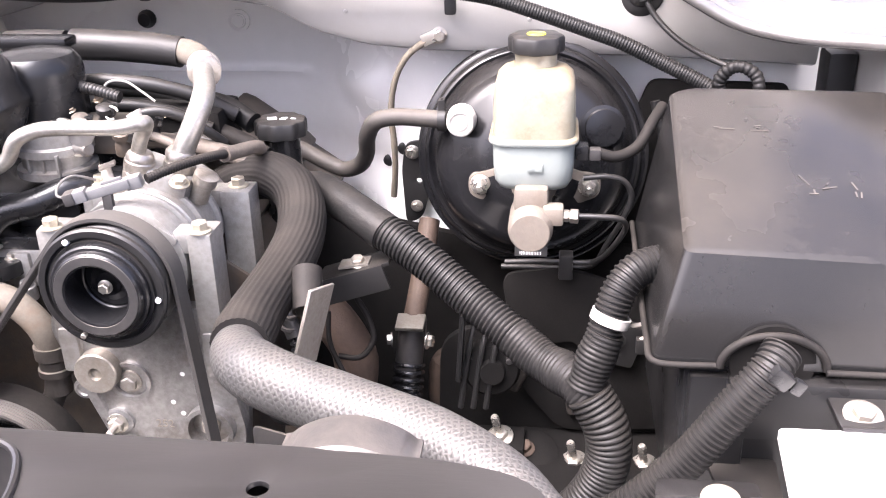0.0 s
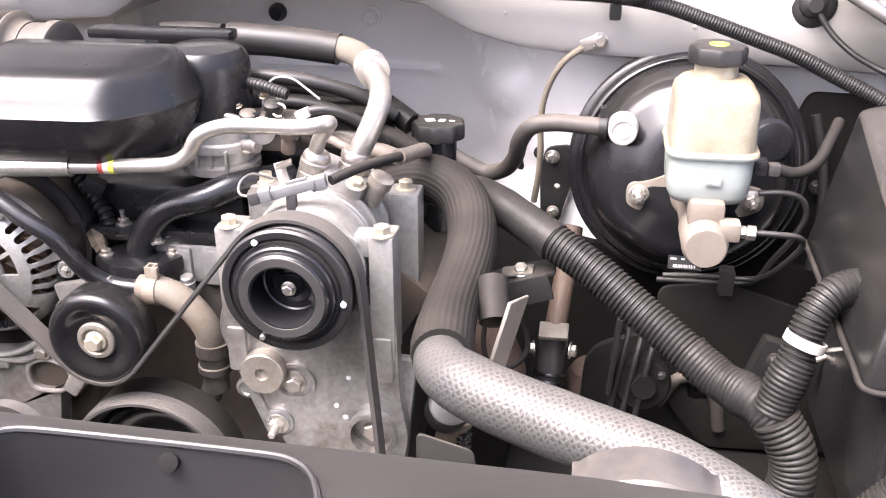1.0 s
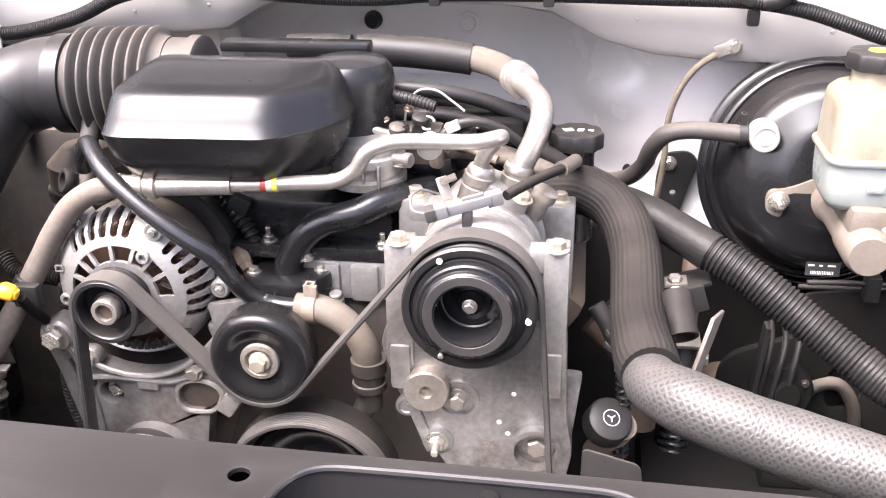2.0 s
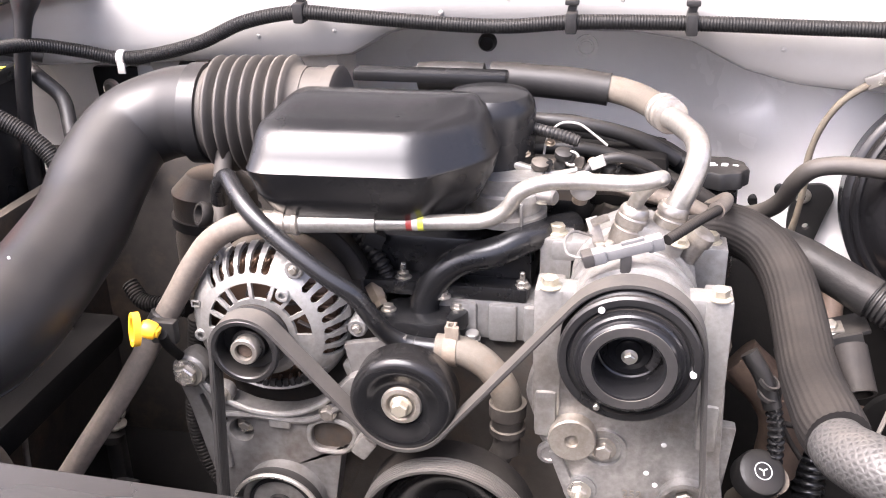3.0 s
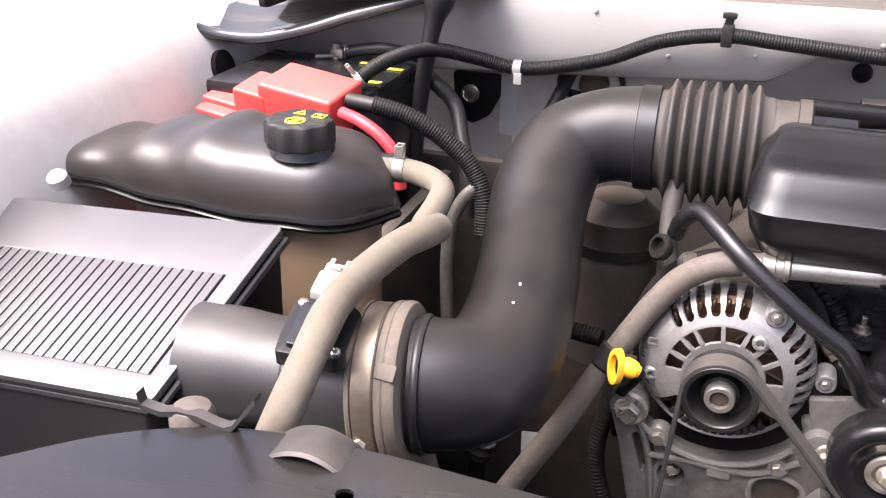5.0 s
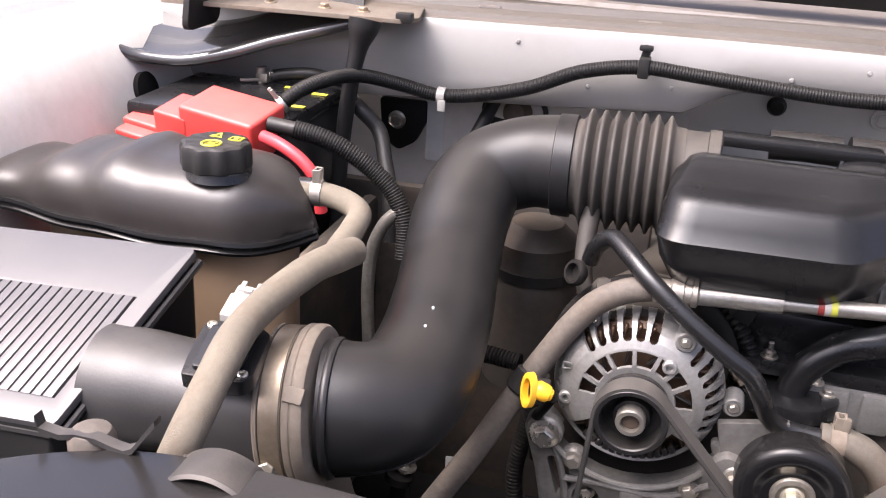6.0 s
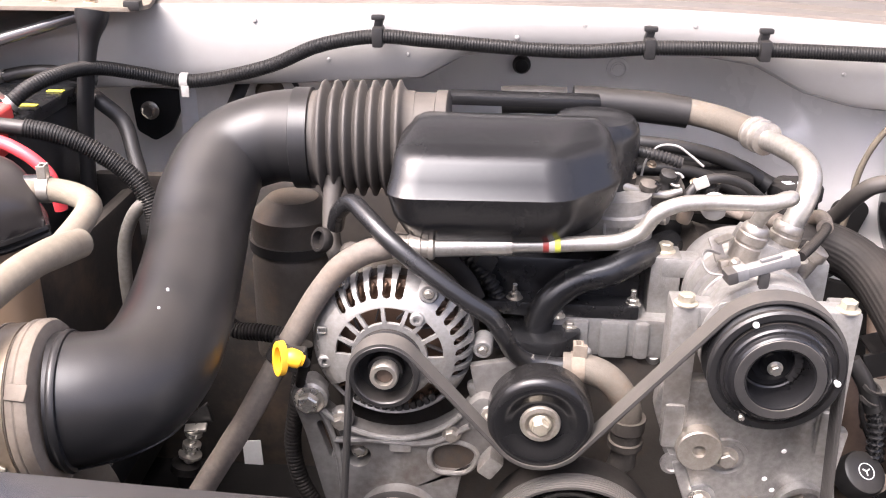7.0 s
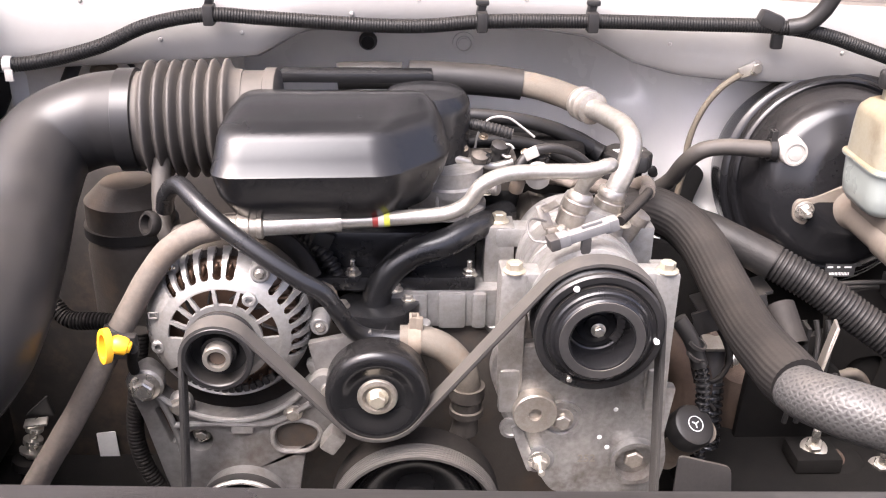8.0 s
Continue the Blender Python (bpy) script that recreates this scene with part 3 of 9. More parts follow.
def build_support():
    """Upper radiator support: a pressed steel bar with rounded ends, a deep pocket and drain holes."""
    outline = [(-1.30, 0.10), (-1.19, 0.30, 0.06), (-1.09, 0.40, 0.06), (-1.02, 0.433, 0.05), (-0.93, 0.437, 0.02), (-0.80, 0.430), (-0.50, 0.4185), (-0.27, 0.414), (-0.12, 0.411),
               (-0.03, 0.405, 0.03), (0.012, 0.392, 0.03), (0.03, 0.34, 0.04), (0.05, 0.10), (-0.235, 0.10), (-0.243, 0.36, 0.02), (-0.262, 0.4015, 0.022), (-0.438, 0.4035, 0.03), (-0.452, 0.36, 0.02), (-0.455, 0.10)]
    holes = [circle(-0.125, 0.375, 0.0055), circle(-0.4685, 0.3925, 0.0058), circle(-0.933, 0.394, 0.0052),
             rounded([(-0.50, 0.350), (-0.472, 0.350), (-0.472, 0.360), (-0.50, 0.360)], 0.004, 3)]
    support = thing("radiator_support", (-0.54, 0.3, 1.0), "black painted steel upper radiator support with a deep pocket", "radiator support", kind="structure")
    bm = BM()
    plate(bm, rounded(outline, 0.01, 5), holes, 0.003, up(1.147), 0.0012)
    part("top_panel", bm, M_support, support, angle=25)
    # folded rear flange under the back edge
    bm = BM()
    back = [(-1.19, 0.30), (-1.09, 0.392), (-1.02, 0.425), (-0.93, 0.430), (-0.80, 0.423), (-0.50, 0.4115), (-0.27, 0.407), (-0.12, 0.404), (-0.03, 0.397), (0.008, 0.384), (0.026, 0.34)]
    rows = [[bm.verts.new(p) for p in ((x, y, 1.147), (x, y + 0.004, 1.142), (x, y + 0.004, 1.10), (x, y - 0.004, 1.10), (x, y - 0.004, 1.145))] for x, y in back]
    for a, b in zip(rows, rows[1:]):
        for k in range(4):
            bm.faces.new((a[k], b[k], b[k + 1], a[k + 1]))
    part("rear_flange", bm, M_support, support)
    # pocket: a sloping floor and its walls
    bm = BM()
    lip = rounded([(-0.235, 0.10), (-0.243, 0.36, 0.02), (-0.262, 0.4015, 0.022), (-0.438, 0.4035, 0.03), (-0.452, 0.36, 0.02), (-0.455, 0.10)], 0.01, 5)
    def sink(k, d):
        return [(-0.345 + (x + 0.345) * k, y if y < 0.2 else 0.10 + (y - 0.10) * (1 - (1 - k) * 0.35), 1.148 - d) for x, y in lip]
    loft(bm, [sink(1.0, 0.0), sink(0.99, 0.004), sink(0.975, 0.055), sink(0.955, 0.066), sink(0.3, 0.072)], False)
    bm.faces.new([bm.verts.new(p) for p in sink(0.3, 0.072)])
    part("pocket", bm, M_support, support)
    bm = BM()
    tube(bm, [(x, y, 1.1505) for x, y in lip[2:-2]], 0.0022, 8, 0.006)
    part("pocket_lip", bm, M_support, support, "rolled lip of the pocket")
    # flat dark disc painted as a hole's shade, the wall is not cut
    bm = BM()
    lathe(bm, (-0.338, 0.3985, 1.1415), (0, -0.8, 0.5), [(0.0056, -0.002), (0.0056, 0.0004), (0.0050, 0.0006), (0, 0.0006)], 16)
    part("pocket_grommet", bm, M_shadow, support)
    bm = BM()
    box(bm, (-0.345, 0.345, 1.0835), (0.19, 0.004, 0.006), 0.0015)
    part("pocket_rib", bm, M_support, support)
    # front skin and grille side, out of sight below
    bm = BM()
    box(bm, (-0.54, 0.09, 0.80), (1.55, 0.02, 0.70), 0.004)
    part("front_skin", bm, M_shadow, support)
    # radiator core and fan shroud below the bar
    rad = thing("radiator", (-0.54, 0.36, 0.55), "black radiator below the support bar", "radiator")
    bm = BM()
    box(bm, (-0.54, 0.36, 0.80), (1.0, 0.05, 0.56), 0.006)
    part("core", bm, M_shadow, rad)
    bm = BM()
    box(bm, (-0.54, 0.37, 1.075), (0.98, 0.055, 0.03), 0.012)
    part("tank", bm, M_box, rad)


def mount_bracket(x, y, z, w, h, parent_label):
    """An arched mount that straddles the radiator's rubber: a strap with a flat foot each side and a rubber cushion under it."""
    m = thing("radiator_mount", (x, y, z), parent_label, "radiator mount", "radiator mounts")
    bm = BM()
    prof = []
    n = 22
    for i in range(n + 1):
        t = i / n
        prof.append((x - w / 2 + w * t, z + h * (math.sin(math.pi * min(1, max(0, (t - 0.04) / 0.92))) ** 0.75)))
    rows = [[bm.verts.new((a, y + dy, b + dz)) for dy, dz in ((-0.016, -0.002), (-0.014, 0.0), (0.014, 0.0), (0.016, -0.002), (0.014, -0.004), (-0.014, -0.004))] for a, b in prof]
    for a, b in zip(rows, rows[1:]):
        for k in range(6):
            bm.faces.new((a[k], b[k], b[(k + 1) % 6], a[(k + 1) % 6]))
    for end in (rows[0], rows[-1]):
        bm.faces.new(end)
    part("strap", bm, M_hub, m, "dull grey pressed-steel strap")
    bm = BM()
    lathe(bm, (x, y - 0.002, z - 0.004), (0, 0, 1), [(w * 0.2, 0), (w * 0.2, h * 0.3), (w * 0.15, h * 0.45), (0, h * 0.46)], 24)
    part("cushion", bm, M_white, m, "pale rubber cushion")


def build_fenders():
    # passenger side: sloping inner apron, drip edge and outer fender lip
    bm = BM()
    rows = []
    for i in range(41):
        y = 0.15 + 1.10 * i / 40
        k = smooth(0.35, 0.95, y)
        x0 = -1.40 + 0.01 * k
        rows.append([bm.verts.new(p) for p in ((x0 + 0.05, y, 0.4), (x0 + 0.03, y, 0.98), (x0 + 0.015, y, 1.12), (x0 - 0.01, y, 1.20 + 0.01 * k), (x0 - 0.03, y, 1.245 + 0.015 * k), (x0 - 0.06, y, 1.262 + 0.02 * k),
                                               (x0 - 0.11, y, 1.268 + 0.02 * k), (x0 - 0.115, y, 1.28 + 0.02 * k), (x0 - 0.15, y, 1.283 + 0.02 * k), (x0 - 0.34, y, 1.22), (x0 - 0.38, y, 0.7))])
    lip = BM()
    edge = [[lip.verts.new(v.co) for v in r[5:]] for r in rows]
    for a, b in zip(rows, rows[1:]):
        for k in range(5):
            bm.faces.new((a[k], b[k], b[k + 1], a[k + 1]))
    for a, b in zip(edge, edge[1:]):
        for k in range(len(a) - 1):
            lip.faces.new((a[k], b[k], b[k + 1], a[k + 1]))
    bmesh.ops.delete(bm, geom=[v for v in bm.verts if not v.link_faces], context="VERTS")
    f = solo("fender_passenger_side", bm, M_apron, (-1.4, 0.7, 0.4), "dust-dulled white inner fender with a dark round hole", "fender", kind="structure", angle=50)
    part("fender_lip", lip, M_paint, f, "white painted outer fender edge", 50)
    # disc on the apron whose near-black colour plays a hole's dark inside
    bm = BM()
    lathe(bm, (-1.3935, 1.046, 1.194), (0.96, 0, 0.25), [(0.0225, -0.006), (0.0225, 0.0045), (0.020, 0.0050), (0, 0.0050)], 28)
    part("drain_grommet", bm, M_shadow, f, "flat near-black disc standing in for a round hole in the apron")
    # driver side
    bm = BM()
    rows = []
    for i in range(21):
        y = 0.15 + 1.10 * i / 20
        rows.append([bm.verts.new(p) for p in ((0.36, y, 0.4), (0.40, y, 0.98), (0.44, y, 1.16), (0.50, y, 1.24), (0.56, y, 1.26), (0.60, y, 1.27), (0.75, y, 1.24), (0.8, y, 0.7))])
    for a, b in zip(rows, rows[1:]):
        for k in range(len(a) - 1):
            bm.faces.new((a[k], b[k], b[k + 1], a[k + 1]))
    f = solo("fender_driver_side", bm, M_paint, (0.45, 0.7, 0.4), "white inner fender beside the fuse box", "fender", kind="structure", angle=50)
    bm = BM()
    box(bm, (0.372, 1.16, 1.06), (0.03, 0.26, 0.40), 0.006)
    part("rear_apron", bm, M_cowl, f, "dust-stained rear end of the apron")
    # black block put in for the shaded gap between cowl and fender
    bm = BM()
    box(bm, (0.340, 1.172, 1.10), (0.034, 0.05, 0.18), 0.008)
    part("corner_seal", bm, M_rubber, f, "black block standing in for the dark gap at the cowl's end")


def build_hood():
    """The bonnet, folded up on its hinges at the cowl."""
    hood = thing("hood", (-0.52, 1.315, 1.345), "white car bonnet folded up behind the engine bay", "hood", kind="structure")
    bm = BM()
    m = Matrix.Translation((-0.52, 1.315, 1.345)) @ Euler((radians(-66), 0, 0)).to_matrix().to_4x4()
    plate(bm, rounded([(-0.80, -1.05), (0.80, -1.05), (0.88, 0), (-0.88, 0)], 0.12, 6), [], 0.02, m, 0.004)
    part("skin", bm, M_paint, hood)
    bm = BM()
    plate(bm, rounded([(-0.44, -0.92), (0.44, -0.92), (0.50, -0.20), (-0.50, -0.20)], 0.10, 6), [], 0.008, m @ Matrix.Translation((0, 0, -0.010)), 0.002)
    part("liner", bm, M_liner, hood, "dark felt liner under the bonnet")
    bm = BM()
    merge(bm, box(BM(), (0, -0.035, -0.012), (1.62, 0.075, 0.02), 0.006), m)
    part("rear_seal", bm, M_rubber, hood, "black rubber seal along the bonnet's rear edge")
    for x in (-0.62, 0.0, 0.62):
        bm = BM()
        merge(bm, box(BM(), (x, -0.50, -0.012), (0.06, 0.84, 0.024), 0.008), m)
        part("rib", bm, M_paint, hood)
    return hood


def build_underside():
    bm = BM()
    box(bm, (-0.545, 0.9, 0.36), (0.75, 0.9, 0.05), 0.01)
    box(bm, (-1.02, 0.85, 0.52), (0.10, 1.2, 0.14), 0.01)
    box(bm, (-0.07, 0.85, 0.52), (0.10, 1.2, 0.14), 0.01)
    solo("chassis_frame", bm, M_shadow, (-0.545, 0.9, 0.36), "near-black chassis rails and crossmember below the engine", "chassis", kind="structure")


build_ground()
build_cowl()
build_firewall()
build_support()
mount_bracket(-0.090, 0.424, 1.138, 0.076, 0.014, "arched grey mount over pale rubber beside the radiator hose")
mount_bracket(-0.967, 0.425, 1.147, 0.056, 0.0105, "arched grey mount on the radiator support")
build_fenders()
HOOD = build_hood()
build_underside()


def build_hinge():
    bm = BM()
    plate(bm, rounded([(-1.38, 1.066), (-1.075, 1.088), (-1.060, 1.11), (-1.08, 1.20), (-1.38, 1.20)], 0.008, 3), [], 0.005, up(1.300), 0.0015)
    h = part("hinge", bm, M_clay, HOOD, "tan dust-coated hinge plate bolted over the cowl")
    for x in (-1.254, -1.182, -1.132):
        bolt("bolt", (x, 1.114, 1.305), (0, -0.1, 1), 0.0056, h, M_tarnish)
    bm = BM()
    box(bm, (-1.074, 1.096, 1.306), (0.020, 0.014, 0.012), 0.003)
    part("bump_stop", bm, M_rubber, h)
    bm = BM()
    plate(bm, rounded([(1.03, 1.275), (1.11, 1.275), (1.15, 1.42), (1.07, 1.44)], 0.015, 4), [], 0.008, Matrix.Translation((-1.33, 0, 0)) @ Matrix(((0, 0, 1, 0), (1, 0, 0, 0), (0, 1, 0, 0), (0, 0, 0, 1))), 0.002)
    part("arm", bm, M_rubber, h, "black hinge arm")


build_hinge()


# ---- the engine's front: block, brackets, pulleys ----
FWD = (0, -1, 0)


def build_block():
    eng = thing("engine_block", (-0.55, 1.1, 0.6), "grimy cast engine block and heads behind the accessories", "engine")
    bm = BM()
    box(bm, (-0.55, 1.12, 0.80), (0.42, 0.44, 0.40), 0.03)
    part("block", bm, M_darkcast, eng)
    bm = BM()
    box(bm, (-0.525, 0.965, 1.0095), (0.165, 0.140, 0.045), 0.005)
    part("front_cover", bm, M_cast, eng, "pale cast-aluminium front cover")
    for x, w in ((-0.556, 0.026), (-0.517, 0.030), (-0.488, 0.016)):
        bm = BM()
        box(bm, (x, 0.896, 1.008), (w, 0.012, 0.042), 0.005)
        part("cover_pad", bm, M_cast, eng)
    bm = BM()
    box(bm, (-0.515, 0.945, 0.965), (0.15, 0.05, 0.055), 0.006)
    part("rear_cover", bm, M_iron, eng, "brown recess below the cover")
    bm = BM()
    lathe(bm, (-0.5465, 0.884, 0.990), (0, -0.15, 1), [(0.0085, -0.012), (0.0085, 0.004), (0.0075, 0.005), (0.0070, 0.010), (0.006, 0.011), (0, 0.011)], 20)
    part("cover_boss", bm, M_cast, eng)
    for side, x in ((-1, -0.73), (1, -0.37)):
        bm = BM()
        box(bm, (x, 1.12, 0.985), (0.15, 0.42, 0.10), 0.02, (0, side * 35, 0))
        part("cylinder_head", bm, M_darkcast, eng)
        bm = BM()
        box(bm, (x - side * 0.02, 1.12, 1.04), (0.13, 0.40, 0.06), 0.02, (0, side * 35, 0))
        part("valve_cover", bm, M_darkcast, eng)
    return eng


def build_manifold():
    """Black intake manifold rail, its moulded coolant crossover and flange."""
    man = thing("intake_manifold", (-0.56, 1.0, 1.0), "black manifold rail with studs and a curved crossover pipe", "intake manifold")
    bm = BM()
    box(bm, (-0.580, 0.985, 1.06), (0.180, 0.13, 0.056), 0.010)
    part("body", bm, M_plastic, man)
    bm = BM()
    box(bm, (-0.545, 1.10, 1.085), (0.22, 0.20, 0.08), 0.02)
    part("plenum", bm, M_plastic, man)
    bm = BM()
    box(bm, (-0.580, 0.912, 1.0390), (0.175, 0.036, 0.016), 0.004)
    part("rail", bm, M_plastic, man)
    bm = BM()
    tube(bm, [(-0.455, 0.975, 1.086), (-0.476, 0.945, 1.091), (-0.496, 0.916, 1.094), (-0.5255, 0.898, 1.085), (-0.560, 0.892, 1.0755), (-0.585, 0.890, 1.053), (-0.597, 0.888, 1.027), (-0.598, 0.887, 1.008)], 0.0152, 20, 0.005)
    part("crossover_pipe", bm, M_plastic, man, "satin black curved crossover pipe")
    bm = BM()
    plate(bm, rounded([(-0.648, 0.872), (-0.615, 0.852), (-0.575, 0.852), (-0.548, 0.885), (-0.560, 0.915), (-0.63, 0.915)], 0.016, 5), [], 0.016, up(1.006), 0.004)
    part("flange", bm, M_plastic, man)
    for p in ((-0.632, 0.878, 1.022), (-0.563, 0.893, 1.022)):
        bolt("bolt", p, (0, 0, 1), 0.0055, man, M_zinc)
    for p in ((-0.622, 0.905, 1.046), (-0.499, 0.905, 1.045), (-0.578, 0.888, 1.036)):
        bolt("stud", p, (0, 0, 1), 0.0062, man, M_zinc, stud=0.010)
    return man


def bracket_leg(bm, x, y, z0, z1, w=0.024, d=0.03):
    box(bm, (x, y, (z0 + z1) / 2), (w, d, z1 - z0), 0.003)


def build_comp_bracket():
    """The cast bracket that carries the compressor: front plate with bosses, two pairs of uprights."""
    b = thing("accessory_bracket", (-0.39, 0.83, 0.85), "sand-cast aluminium bracket below the compressor, cast numerals on its face", "engine bracket")
    bm = BM()
    y = 0.822
    outer = rounded([(-0.476, 1.015), (-0.484, 0.985), (-0.470, 0.945), (-0.452, 0.905), (-0.432, 0.868), (-0.412, 0.835), (-0.30, 0.83), (-0.292, 0.875), (-0.300, 0.92), (-0.303, 1.015)], 0.012, 4)
    plate(bm, outer, [], 0.016, front(y), 0.003)
    part("front_plate", bm, M_bracket, b)
    for name, x, zz, w in (("upright", -0.4635, 1.0945, 0.026), ("upright", -0.3155, 1.0945, 0.024)):
        bm = BM()
        bracket_leg(bm, x, 0.822, 0.965, zz, w, 0.036)
        box(bm, (x, 0.806, 0.965), (w * 0.8, 0.012, 0.05), 0.005)
        part(name, bm, M_cast, b)
    for x, yy, z1 in ((-0.467, 0.930, 1.096), (-0.317, 0.935, 1.094)):
        bm = BM()
        bracket_leg(bm, x, yy, 0.99, z1, 0.032, 0.034)
        part("rear_upright", bm, M_cast, b)
    for p, r in (((-0.475, 0.918, 1.016), 0.011), ((-0.472, 0.905, 0.985), 0.0085)):
        bm = BM()
        lathe(bm, p, (-0.1, -0.6, 0.8), [(r, -0.022), (r, 0.004), (r * 0.85, 0.006), (r * 0.5, 0.006), (r * 0.45, 0.003), (0, 0.003)], 20)
        part("side_boss", bm, M_cast, b)
    bm = BM()
    lathe(bm, (-0.437, 0.818, 0.944), FWD, [(0.034, 0), (0.034, 0.006), (0.030, 0.009), (0, 0.009)], 32)
    part("boss", bm, M_bracket, b)
    bm = BM()
    lathe(bm, (-0.437, 0.809, 0.944), FWD, [(0.0225, 0), (0.0225, 0.016), (0.0212, 0.0175), (0.007, 0.0175), (0.0065, 0.014), (0.0035, 0.014), (0, 0.015)], 36)
    part("round_plug", bm, M_satin, b, "machined aluminium plug")
    bm = BM()
    lathe(bm, (-0.4075, 0.8065, 0.930), FWD, [(0.022, -0.004), (0.022, 0.004), (0.018, 0.004), (0.0165, 0.0015), (0, 0.0015)], 28)
    part("bolt_recess", bm, M_bracket, b)
    bolt("bolt", (-0.4075, 0.805, 0.930), FWD, 0.0085, b, M_satin)
    bm = BM()
    lathe(bm, (-0.3285, 0.8065, 0.880), FWD, [(0.026, -0.01), (0.026, 0.012), (0.0215, 0.012), (0.019, -0.004), (0, -0.004)], 32)
    part("bolt_recess", bm, M_bracket, b)
    bolt("bolt", (-0.3285, 0.8105, 0.880), FWD, 0.010, b, M_satin)
    bm = BM()
    lathe(bm, (-0.428, 0.8065, 0.880), FWD, [(0.016, -0.004), (0.016, 0.003), (0.012, 0.005), (0, 0.005)], 24)
    part("stud_boss", bm, M_bracket, b)
    bolt("stud", (-0.428, 0.802, 0.880), FWD, 0.008, b, M_zinc, stud=0.014)
    bm = BM()
    lathe(bm, (-0.459, 0.807, 0.918), FWD, [(0.0115, -0.003), (0.0115, 0.002), (0.008, 0.003), (0.007, 0.001), (0, 0.001)], 20)
    part("blind_hole", bm, M_bracket, b)
    bm = BM()
    box(bm, (-0.444, 0.806, 0.895), (0.012, 0.008, 0.06), 0.003, (0, -20, 0))
    part("rib", bm, M_bracket, b)
    bm = BM()
    box(bm, (-0.304, 0.83, 0.88), (0.020, 0.014, 0.15), 0.003, (0, 6, 0))
    part("side_rib", bm, M_bracket, b)
    text_mesh("252", 0.013, Matrix.Translation((-0.378, 0.8046, 0.880)) @ FACE_FRONT, b, M_satin, "cast_numerals")
    for x, z in ((-0.366, 0.906), (-0.357, 0.893), (-0.352, 0.94)):
        bm = BM()
        lathe(bm, (x, 0.8062, z), FWD, [(0.0028, 0), (0.002, 0.001), (0, 0.0012)], 10)
        part("paint_dot", bm, M_ink, b)
    bm = BM()
    for dx in (-0.005, 0.005):
        box(bm, (-0.394 + dx, 0.8058, 0.972), (0.0014, 0.001, 0.012), 0)
    for dz in (-0.005, 0.005):
        box(bm, (-0.394, 0.8058, 0.972 + dz), (0.011, 0.001, 0.0014), 0)
    part("cast_mark", bm, M_bracket, b)
    # small plate standing beside the bracket
    bm = BM()
    plate(bm, rounded([(-0.283, 0.80), (-0.283, 0.888), (-0.225, 0.872), (-0.215, 0.80)], 0.008, 4), [], 0.003, front(0.80), 0.0008)
    part("shield_plate", bm, M_hub, b)
    for x, yy, z, r in ((-0.4635, 0.812, 1.0945, 0.0074), (-0.3155, 0.812, 1.0945, 0.0074), (-0.467, 0.930, 1.096, 0.0072), (-0.317, 0.935, 1.094, 0.0072)):
        bolt("mounting_bolt", (x, yy, z), (0, 0, 1), r, b, M_yzinc, "yellow zinc-plated bolt", 1.5, 1.05)
    return b


